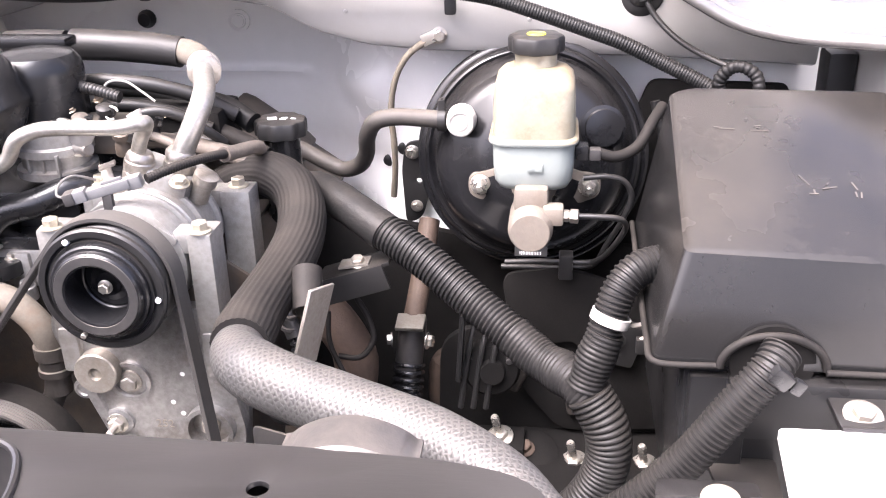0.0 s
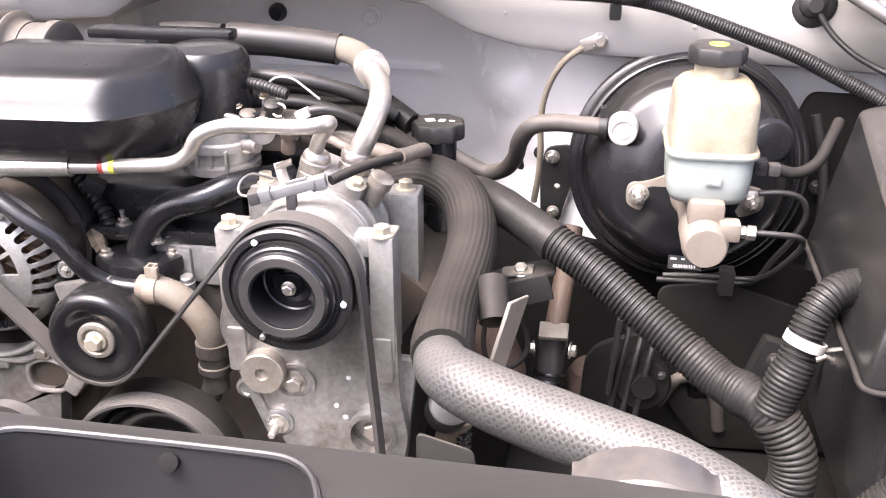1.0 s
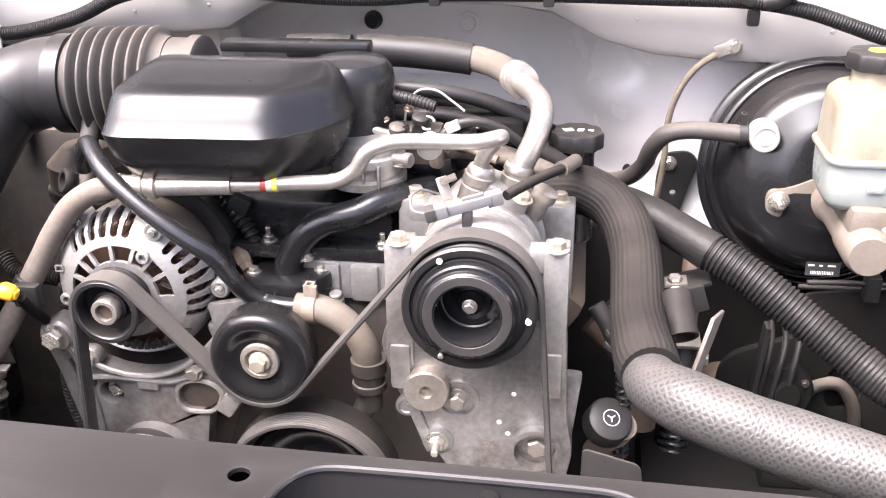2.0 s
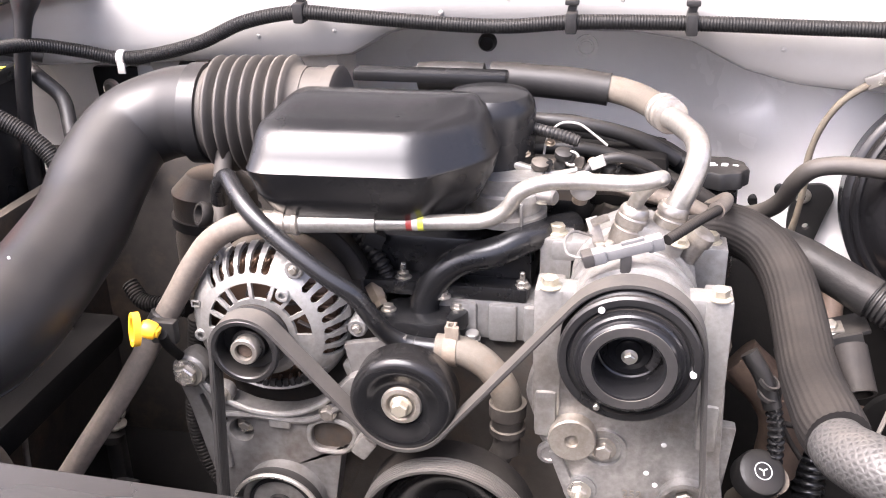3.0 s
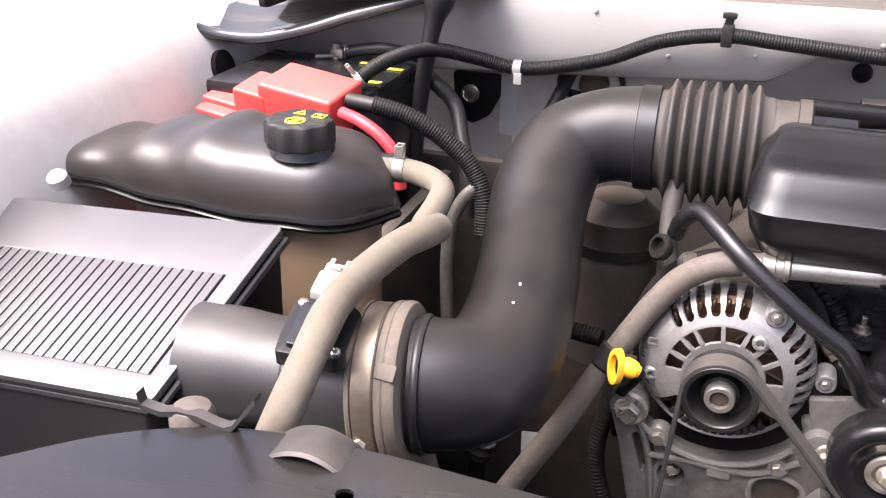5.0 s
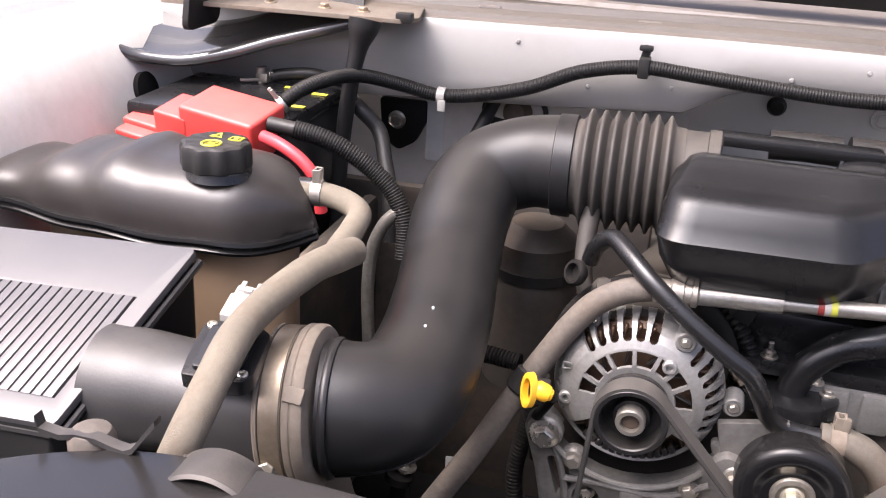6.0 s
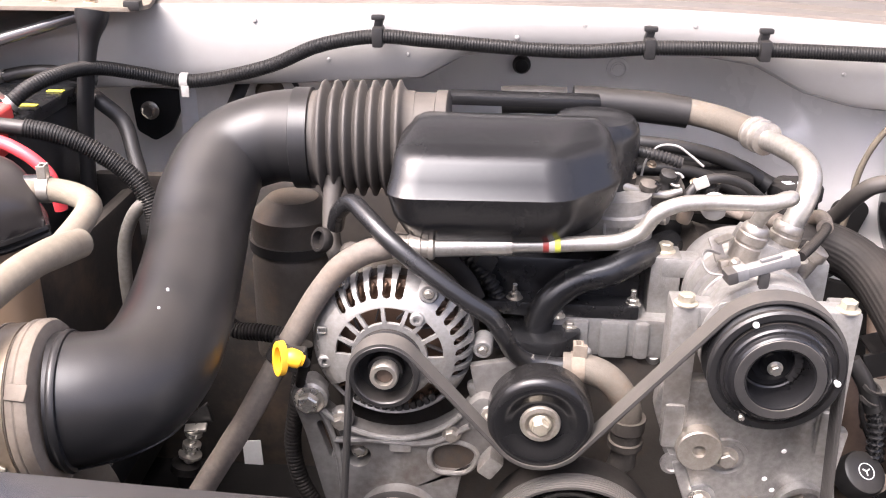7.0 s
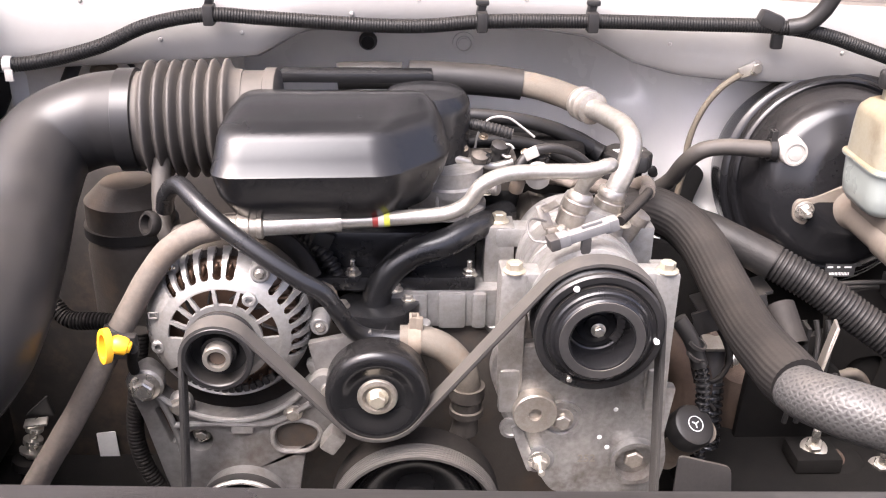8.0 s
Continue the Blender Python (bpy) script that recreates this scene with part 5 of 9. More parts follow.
def build_alt_bracket():
    b = thing("alternator_bracket", (-0.73, 0.84, 0.88), "grey cast bracket cradling the alternator and steering pump", "engine bracket")
    bm = BM()
    outer = [(-0.845, 0.978, 0.008), (-0.822, 0.994, 0.01), (-0.806, 0.975)]
    for k in range(9):
        a = radians(214 + 112 * k / 8)
        outer.append((-0.742 + 0.092 * math.cos(a), 1.018 + 0.088 * math.sin(a)))
    outer += [(-0.652, 0.985, 0.01), (-0.628, 0.975, 0.008), (-0.622, 0.955, 0.006), (-0.634, 0.925, 0.02), (-0.668, 0.895), (-0.68, 0.82), (-0.80, 0.80), (-0.815, 0.86), (-0.83, 0.93)]
    holes = [circle(-0.776, 0.905, 0.013), rounded([(-0.698, 0.894), (-0.663, 0.894), (-0.653, 0.919), (-0.676, 0.929), (-0.700, 0.921)], 0.012, 4), rounded([(-0.640, 0.936), (-0.622, 0.950), (-0.631, 0.962), (-0.652, 0.948)], 0.004, 3), rounded([(-0.818, 0.945), (-0.800, 0.945), (-0.790, 0.915), (-0.804, 0.90)], 0.005, 3)]
    plate(bm, rounded(outer, 0.004, 3), holes, 0.022, front(0.83), 0.003)
    part("cradle", bm, M_oilcast, b)
    bm = BM()
    plate(bm, rounded([(-0.80, 0.99), (-0.66, 0.99), (-0.64, 0.90), (-0.68, 0.80), (-0.80, 0.80)], 0.01, 3), [], 0.004, front(0.862))
    part("web", bm, M_darkcast, b)
    bm = BM()
    pts = [(-0.742 + 0.0915 * math.cos(radians(a)), 0.806, 1.018 + 0.0875 * math.sin(radians(a))) for a in range(218, 325, 6)]
    tube(bm, pts, 0.0032, 8, 0.004)
    part("machined_lip", bm, M_cast, b)
    bm = BM()
    ring = rounded([(-0.701, 0.891), (-0.661, 0.891), (-0.650, 0.919), (-0.675, 0.932), (-0.703, 0.923)], 0.014, 5)
    tube(bm, [(x, 0.8075, z) for x, z in ring + ring[:1]], 0.0028, 8, 0.004)
    part("bowl_rim", bm, M_cast, b, "bright cast rim of the bowl")
    bm = BM()
    loft(bm, [[(x, 0.812, z) for x, z in ring], [(-0.678 + (x + 0.678) * 0.8, 0.846, 0.909 + (z - 0.909) * 0.8) for x, z in ring]])
    part("bowl", bm, M_darkcast, b)
    bm = BM()
    box(bm, (-0.640, 0.800, 0.913), (0.018, 0.026, 0.024), 0.004, (0, 35, 0))
    part("stop_lug", bm, M_cast, b, "blunt square lug")
    for pts in ([(-0.822, 0.806, 0.975), (-0.806, 0.806, 0.945), (-0.796, 0.806, 0.905), (-0.792, 0.806, 0.86)], [(-0.800, 0.806, 0.925), (-0.76, 0.806, 0.927), (-0.70, 0.806, 0.928), (-0.662, 0.806, 0.950)]):
        bm = BM()
        tube(bm, pts, 0.0035, 8, 0.006)
        part("cast_rib", bm, M_oilcast, b)
    # toothed lower edge of the rotor shield
    bm = BM()
    for k in range(13):
        a = radians(232 + 76 * k / 12)
        box(bm, (-0.742 + 0.066 * math.cos(a), 0.822, 1.024 + 0.066 * math.sin(a)), (0.006, 0.006, 0.008), 0.001, (0, 90 - math.degrees(a), 0), 1)
    part("toothed_edge", bm, M_hub, b)
    for x, y, z, r, mt in ((-0.822, 0.800, 0.975, 0.0105, M_zinc), (-0.640, 0.806, 0.962, 0.008, M_satin), (-0.680, 0.806, 0.9395, 0.0065, M_satin), (-0.792, 0.806, 0.948, 0.007, M_satin), (-0.776, 0.82, 0.905, 0.006, M_zinc)):
        bm = BM()
        lathe(bm, (x, y + 0.012, z), FWD, [(r * 1.7, 0), (r * 1.7, 0.009), (r * 1.4, 0.012), (0, 0.012)], 24)
        part("bolt_boss", bm, M_oilcast, b)
        bolt("bolt", (x, y, z), FWD, r, b, mt)
    bm = BM()
    box(bm, (-0.732, 0.806, 0.922), (0.022, 0.006, 0.012), 0.002)
    part("lug", bm, M_cast, b)
    bm = BM()
    box(bm, (-0.628, 0.826, 0.995), (0.065, 0.01, 0.045), 0.003, (0, -12, 0))
    part("stay", bm, M_oilcast, b)


build_block()
build_manifold()
build_comp_bracket()
build_compressor()
build_idler()
build_lower_pulleys()
build_belt()
build_alternator()
build_alt_bracket()


# ---- air intake ----
def grow(points, dx0, dx1, dy0, dy1):
    """Draws an outline's sides inwards evenly: left, right, front, back."""
    xs, ys = [p[0] for p in points], [p[1] for p in points]
    x0, x1, y0, y1 = min(xs), max(xs), min(ys), max(ys)
    kx, ky = (x1 - x0 - dx0 - dx1) / (x1 - x0), (y1 - y0 - dy0 - dy1) / (y1 - y0)
    return [(x0 + dx0 + (p[0] - x0) * kx, y0 + dy0 + (p[1] - y0) * ky) + tuple(p[2:]) for p in points]


def build_intake():
    res = thing("intake_resonator", (-0.64, 0.95, 1.15), "satin black plastic intake resonator box over the throttle", "intake resonator")
    base = [(-0.746, 0.800, 0.03), (-0.580, 0.808, 0.018), (-0.522, 0.872, 0.03), (-0.524, 0.945, 0.03), (-0.746, 0.945, 0.04)]
    bm = BM()
    def ring(z, a, b, c, d, r=None):
        pts = grow(base, a, b, c, d)
        if r:
            pts = [p[:2] + (r,) for p in pts]
        return [(x, y, z) for x, y in rounded(pts, 0.03, 7)]
    loft(bm, [ring(1.136, 0.05, 0.055, 0.05, 0.03), ring(1.138, 0.03, 0.035, 0.035, 0.02), ring(1.144, 0.016, 0.018, 0.020, 0.012), ring(1.168, 0.005, 0.006, 0.006, 0.005), ring(1.1885, 0.0005, 0.0005, 0.001, 0.001),
              ring(1.1915, 0.0, 0.0, 0.0, 0.0), ring(1.1935, 0.001, 0.001, 0.002, 0.002), ring(1.205, 0.003, 0.005, 0.0095, 0.003), ring(1.2185, 0.005, 0.009, 0.0185, 0.004), ring(1.2245, 0.007, 0.012, 0.0245, 0.005),
              ring(1.2285, 0.010, 0.014, 0.033, 0.007), ring(1.2315, 0.013, 0.017, 0.047, 0.010), ring(1.2365, 0.018, 0.022, 0.076, 0.014, 0.02), ring(1.2395, 0.024, 0.028, 0.092, 0.020, 0.014), ring(1.2405, 0.040, 0.045, 0.104, 0.034, 0.008)])
    part("shell", bm, M_resonator, res, angle=50)
    bm = BM()
    lathe(bm, (-0.545, 0.985, 1.13), (0, 0, 1), [(0.048, 0), (0.048, 0.075), (0.046, 0.085), (0.040, 0.093), (0.025, 0.097), (0, 0.098)], 40)
    part("throttle_elbow", bm, M_resonator, res)
    bm = BM()
    lathe(bm, (-0.762, 0.972, 1.195), (1, 0, 0), [(0.050, -0.012), (0.050, 0.05), (0.053, 0.051), (0.053, 0.062), (0.050, 0.064), (0, 0.064)], 40)
    part("inlet_collar", bm, M_bellows, res, "dust-covered inlet collar")
    bm = BM()
    box(bm, (-0.62, 1.05, 1.222), (0.17, 0.03, 0.012), 0.004)
    part("rear_bar", bm, M_resonator, res)
    thr = thing("throttle_body", (-0.525, 0.94, 1.10), "dusty cast throttle body below the resonator", "throttle body")
    bm = BM()
    lathe(bm, (-0.522, 0.950, 1.104), (0, 0, 1), [(0.042, 0), (0.042, 0.008), (0.036, 0.010), (0.036, 0.022), (0.041, 0.024), (0.041, 0.032), (0.037, 0.034), (0.038, 0.05), (0, 0.05)], 36)
    part("body", bm, M_cast, thr)
    for k in range(3):
        bm = BM()
        box(bm, (-0.534 + 0.016 * k, 0.914, 1.120), (0.003, 0.007, 0.024), 0.001)
        part("rib", bm, M_cast, thr)
    bolt("bolt", (-0.483, 0.93, 1.128), (0, 0, 1), 0.005, thr, M_zinc)
    bm = BM()
    lathe(bm, (-0.489, 0.932, 1.134), (0.8, -0.4, 0.1), [(0.006, 0), (0.006, 0.014), (0.0078, 0.015), (0.0078, 0.020), (0.006, 0.022), (0, 0.022)], 16)
    part("sensor", bm, M_oilcast, thr)


def build_bellows():
    c = thing("intake_bellows", (-0.80, 0.97, 1.14), "dust-filled black rubber intake bellows", "bellows")
    prof = [(0.0, -0.062), (0.046, -0.062), (0.050, -0.062), (0.050, -0.048)]
    pitch = 0.0132
    for k in range(7):
        h = -0.046 + k * pitch
        prof += [(0.051, h), (0.0555, h + 0.003), (0.061, h + 0.0052), (0.0615, h + 0.0066), (0.061, h + 0.008), (0.0555, h + 0.0102)]
    prof += [(0.051, 0.047), (0.050, 0.056), (0.0, 0.056)]
    bm = BM()
    lathe(bm, (-0.789, 0.970, 1.195), (1, 0.03, 0.02), prof, 56)
    part("bellows", bm, M_bellows, c, angle=50)
    bm = BM()
    lathe(bm, (-0.851, 0.968, 1.194), (1, 0.03, 0.02), [(0.050, -0.010), (0.0535, -0.009), (0.0535, 0.009), (0.050, 0.010)], 44)
    part("band", bm, M_duct, c, "flat black band")


def build_duct():
    c = thing("intake_duct", (-0.92, 0.75, 1.06), "large matt black S-shaped plastic intake duct", "intake duct")
    run = [(-0.846, 0.969, 1.196, 1.04), (-0.889, 0.974, 1.191, 1.0), (-0.932, 0.958, 1.175, 0.99), (-0.944, 0.910, 1.146, 1.03), (-0.936, 0.840, 1.116, 0.99), (-0.924, 0.772, 1.107, 0.975),
           (-0.916, 0.712, 1.101, 0.97), (-0.914, 0.660, 1.096, 0.99), (-0.922, 0.620, 1.095, 1.01), (-0.941, 0.602, 1.096, 1.04), (-0.968, 0.594, 1.096, 1.09)]
    bm = BM()
    tube(bm, run, 0.0485, 48, 0.007, caps=True)
    part("duct", bm, M_duct, c, angle=70)
    # mould seam round the outside of the lower elbow
    _, pts = spline(run, 0.012)
    keep = pts[int(len(pts) * 0.55):]
    line = []
    for a, b in zip(keep, keep[1:]):
        t = V(b[:3]) - V(a[:3])
        t.normalize()
        side = V((0.55, -0.40, -0.73))
        side = (side - t * side.dot(t)).normalized()
        line.append(tuple(V(a[:3]) + side * 0.0485 * a[3] * 1.0))
    bm = BM()
    tube(bm, line, 0.0017, 8, 0.006)
    part("mould_seam", bm, M_duct, c, "thin raised mould seam")
    r = 0.0545
    bm = BM()
    lathe(bm, (-0.957, 0.595, 1.096), (1, 0.16, 0.05), [(0.048, -0.004), (r - 0.001, -0.003), (r, -0.001), (r, 0.001), (r - 0.001, 0.003), (0.048, 0.004)], 48)
    part("end_bead", bm, M_duct, c)
    for p in ((-0.910, 0.688, 1.1475), (-0.908, 0.660, 1.1445)):
        bm = BM()
        lathe(bm, p, (0, -0.3, 1), [(0.0013, -0.004), (0.0011, 0.0004), (0, 0.0006)], 8)
        part("paint_speck", bm, M_ink, c)


def build_maf():
    c = thing("air_flow_meter", (-1.05, 0.57, 1.05), "black air-flow meter tube with sensor and plug", "air flow meter")
    ax = (1, 0.08, 0.0)
    bm = BM()
    lathe(bm, (-1.054, 0.572, 1.096), ax, [(0.0470, -0.085), (0.0470, -0.060), (0.0465, -0.045), (0.0450, -0.030), (0.0440, -0.016), (0.0440, 0.0), (0.0468, 0.003), (0.0468, 0.062), (0, 0.062)], 48)
    part("tube", bm, M_tubeplastic, c)
    s = BM()
    R = Matrix.Translation((-1.0225, 0.548, 1.1455)) @ Euler((radians(14), radians(2), radians(8))).to_matrix().to_4x4() @ Matrix.Scale(0.92, 4)
    plate(s, rounded([(-0.026, -0.030), (0.022, -0.030), (0.028, -0.022), (0.028, 0.026), (0.016, 0.034), (-0.020, 0.034), (-0.028, 0.026), (-0.028, -0.010)], 0.004, 4), [circle(-0.0205, 0.0265, 0.0032, 12), circle(0.0205, -0.0225, 0.0032, 12)], 0.014, R, 0.002)
    m = part("sensor", s, M_box, c, "black sensor block with two screw lugs")
    bm = BM()
    merge(bm, plate(BM(), rounded([(-0.019, -0.024), (0.013, -0.024), (0.019, -0.015), (0.019, 0.024), (-0.019, 0.024)], 0.003, 3), [], 0.004, up(0.0145), 0.001), R)
    part("sensor_cover", bm, M_plastic, m, "raised cover plate")
    bm = BM()
    box(bm, (-1.031, 0.588, 1.166), (0.026, 0.026, 0.017), 0.003, (16, 4, 6))
    box(bm, (-1.032, 0.604, 1.171), (0.023, 0.014, 0.013), 0.002, (16, 4, 6))
    for dx in (-0.0065, 0.0065):
        box(bm, (-1.032 + dx, 0.606, 1.179), (0.004, 0.011, 0.0035), 0.001, (16, 4, 6))
    box(bm, (-1.032, 0.602, 1.1785), (0.007, 0.005, 0.004), 0.001, (16, 4, 6))
    part("plug", bm, M_white, m, "dirty white electrical plug")
    bm = BM()
    merge(bm, box(BM(), (0.015, -0.004, 0.0192), (0.006, 0.014, 0.0008), 0.0003), R)
    part("sensor_label", bm, M_grey, m, "pale grey label")
    for x, y in ((-0.0205, 0.0265), (0.0205, -0.0225)):
        bm = BM()
        merge(bm, lathe(BM(), (x, y, 0.010), (0, 0, 1), [(0.0042, 0), (0.0042, 0.006), (0.003, 0.0068), (0.0022, 0.005), (0, 0.005)], 14), R)
        part("screw", bm, M_zinc, m)
    r = thing("duct_coupling", (-0.985, 0.58, 1.04), "dust-coated rubber coupling with a steel hose clamp", "duct coupling")
    at, ax = (-0.985, 0.588, 1.0965), (1, 0.12, 0.085)
    bm = BM()
    lathe(bm, at, ax, [(0.048, -0.017), (0.0605, -0.0165), (0.0620, -0.015), (0.0620, -0.0125), (0.0600, -0.012), (0.0600, 0.004), (0.0585, 0.0045), (0.0585, 0.0055), (0.0622, 0.006), (0.0630, 0.0075), (0.0630, 0.011), (0.0622, 0.012), (0.0630, 0.013), (0.0630, 0.018), (0.0612, 0.0205), (0.054, 0.022)], 56)
    part("sleeve", bm, M_clay, r)
    bm = BM()
    lathe(bm, at, ax, [(0.0602, -0.0115), (0.0613, -0.0115), (0.0613, 0.0032), (0.0602, 0.0032)], 56)
    k = part("band", bm, M_tarnish, r, "tarnished steel clamp band")
    bm = BM()
    box(bm, (-0.988, 0.540, 1.070), (0.012, 0.010, 0.020), 0.002, (38, 0, 0))
    part("screw_housing", bm, M_zinc, k)
    bolt("clamp_screw", (-0.985, 0.530, 1.077), (0.25, -0.85, 0.3), 0.0058, k, M_yzinc, "yellowish clamp screw")
    bm = BM()
    box(bm, (-0.9680, 0.5405, 1.136), (0.015, 0.0045, 0.012), 0.0012, (-40, 4, 0))
    part("locating_lug", bm, M_clay, r)
    bm = BM()
    box(bm, (-0.963, 0.562, 1.0365), (0.012, 0.012, 0.008), 0.002)
    part("lower_lug", bm, M_clay, r)


def build_airbox():
    """Filter box: a sloping lid of narrow strips with slits between them."""
    c = thing("air_filter_box", (-1.25, 0.58, 0.95), "black air filter box with a slotted sloping lid", "air filter box")
    corner = V((-1.111, 0.6655, 1.1756))
    slope = math.atan2(0.0712, 0.1738)
    wide, deep = 0.285, 0.1878
    eu, ev = V((1, 0, 0.055)).normalized(), V((0, math.cos(slope), math.sin(slope)))
    n = eu.cross(ev).normalized()
    M = Matrix.Translation(corner) @ Matrix(((eu.x, ev.x, n.x, 0), (eu.y, ev.y, n.y, 0), (eu.z, ev.z, n.z, 0), (0, 0, 0, 1)))
    def on(u, v, lift=0.0):
        return corner + eu * u + ev * v + n * lift
    outline = [(0, 0), (-0.021, -deep), (-wide - 0.021, -deep), (-wide, 0)]
    bm = BM()
    loops = []
    for low, lift, draw in ((True, 0, 0.004), (False, -0.006, 0.004)):
        ring = []
        for u, v in rounded(outline, 0.006, 4):
            p = on(u - draw, v, lift)
            ring.append((p.x, p.y, 0.93) if low else tuple(p))
        loops.append(ring)
    loft(bm, loops)
    part("body", bm, M_box, c)
    lid_m = M @ Matrix.Translation((0, 0, -0.0065))
    top_v, low_v = -0.0605, -0.1645
    lean = (-0.037 + 0.0265) / (low_v - top_v)
    window = [(-0.0245, top_v), (-0.0245 + lean * (low_v - top_v), low_v), (-0.272 + lean * (low_v - top_v), low_v), (-0.272, top_v)]
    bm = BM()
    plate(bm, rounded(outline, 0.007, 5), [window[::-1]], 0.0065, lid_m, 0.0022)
    part("lid", bm, M_airlid, c, "satin black lid, colour lightened for its sky sheen")
    bm = BM()
    rim = [on(u, v, -0.012) for u, v in ((0.001, -0.004), (-0.020, -deep - 0.001), (-wide - 0.02, -deep - 0.001))]
    tube(bm, [tuple(rim[0]), tuple(rim[0].lerp(rim[1], 0.5)), tuple(rim[0].lerp(rim[1], 0.97))], 0.0035, 8, 0.01)
    tube(bm, [tuple(rim[1].lerp(rim[2], 0.02)), tuple(rim[1].lerp(rim[2], 0.5)), tuple(rim[2])], 0.0035, 8, 0.01)
    part("lid_flange", bm, M_box, c)
    pitch = 0.0097
    u = -0.0266
    while u > -0.268:
        slat = [(u, top_v + 0.0004), (u + lean * (low_v - top_v), low_v - 0.0004), (u + lean * (low_v - top_v) - 0.0080, low_v - 0.0004), (u - 0.0080, top_v + 0.0004)]
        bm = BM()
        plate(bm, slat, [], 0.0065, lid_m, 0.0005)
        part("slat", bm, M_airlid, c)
        u -= pitch
    bm = BM()
    lip = on(-wide / 2 - 0.02, -deep, -0.03)
    for k in range(6):
        box(bm, (corner.x - 0.045 - 0.046 * k, lip.y - 0.004, lip.z - 0.035), (0.006, 0.010, 0.09), 0.002)
    part("front_rib", bm, M_box, c)
    bm = BM()
    lathe(bm, (-1.345, 0.676, 1.176), (0, -0.4, 0.9), [(0.010, 0), (0.010, 0.010), (0.007, 0.013), (0, 0.013)], 16)
    part("lid_clip", bm, M_white, c, "pale lid clip")
    # strap bracket in front of the box
    s = thing("support_strap", (-1.04, 0.428, 1.148), "bent grey steel strap on the radiator support", "bracket")
    bm = BM()
    path = [(-1.088, 1.163), (-1.086, 1.155), (-1.072, 1.153), (-1.060, 1.156), (-1.046, 1.156), (-1.034, 1.153), (-1.027, 1.152), (-1.021, 1.155), (-1.004, 1.178)]
    rows = [[bm.verts.new(p) for p in ((x, 0.423, z), (x, 0.431, z), (x, 0.431, z - 0.004), (x, 0.423, z - 0.004))] for x, z in path]
    for a, b in zip(rows, rows[1:]):
        for k in range(4):
            bm.faces.new((a[k], b[k], b[(k + 1) % 4], a[(k + 1) % 4]))
    bm.faces.new(rows[0]); bm.faces.new(rows[-1])
    part("strap", bm, M_hub, s)
    bm = BM()
    lathe(bm, (-1.056, 0.434, 1.142), (0, 0, 1), [(0.015, 0), (0.015, 0.006), (0.012, 0.012), (0.006, 0.0145), (0, 0.015)], 24)
    part("cushion", bm, M_hosegrey, s, "dusty rubber cushion")


# ---- coolant tank, battery and their hoses ----
def scalloped_cap(bm, at, r, h, lobes=10, axis=(0, 0, 1)):
    wob = lambda a: 1 + 0.045 * math.cos(lobes * a)
    lathe(bm, at, axis, [(r * 0.94, 0), (r * 0.99, h * 0.06), (r, h * 0.2), (r, h * 0.78), (r * 0.95, h * 0.93), (r * 0.86, h), (0, h)], 80, 1.0, wob)


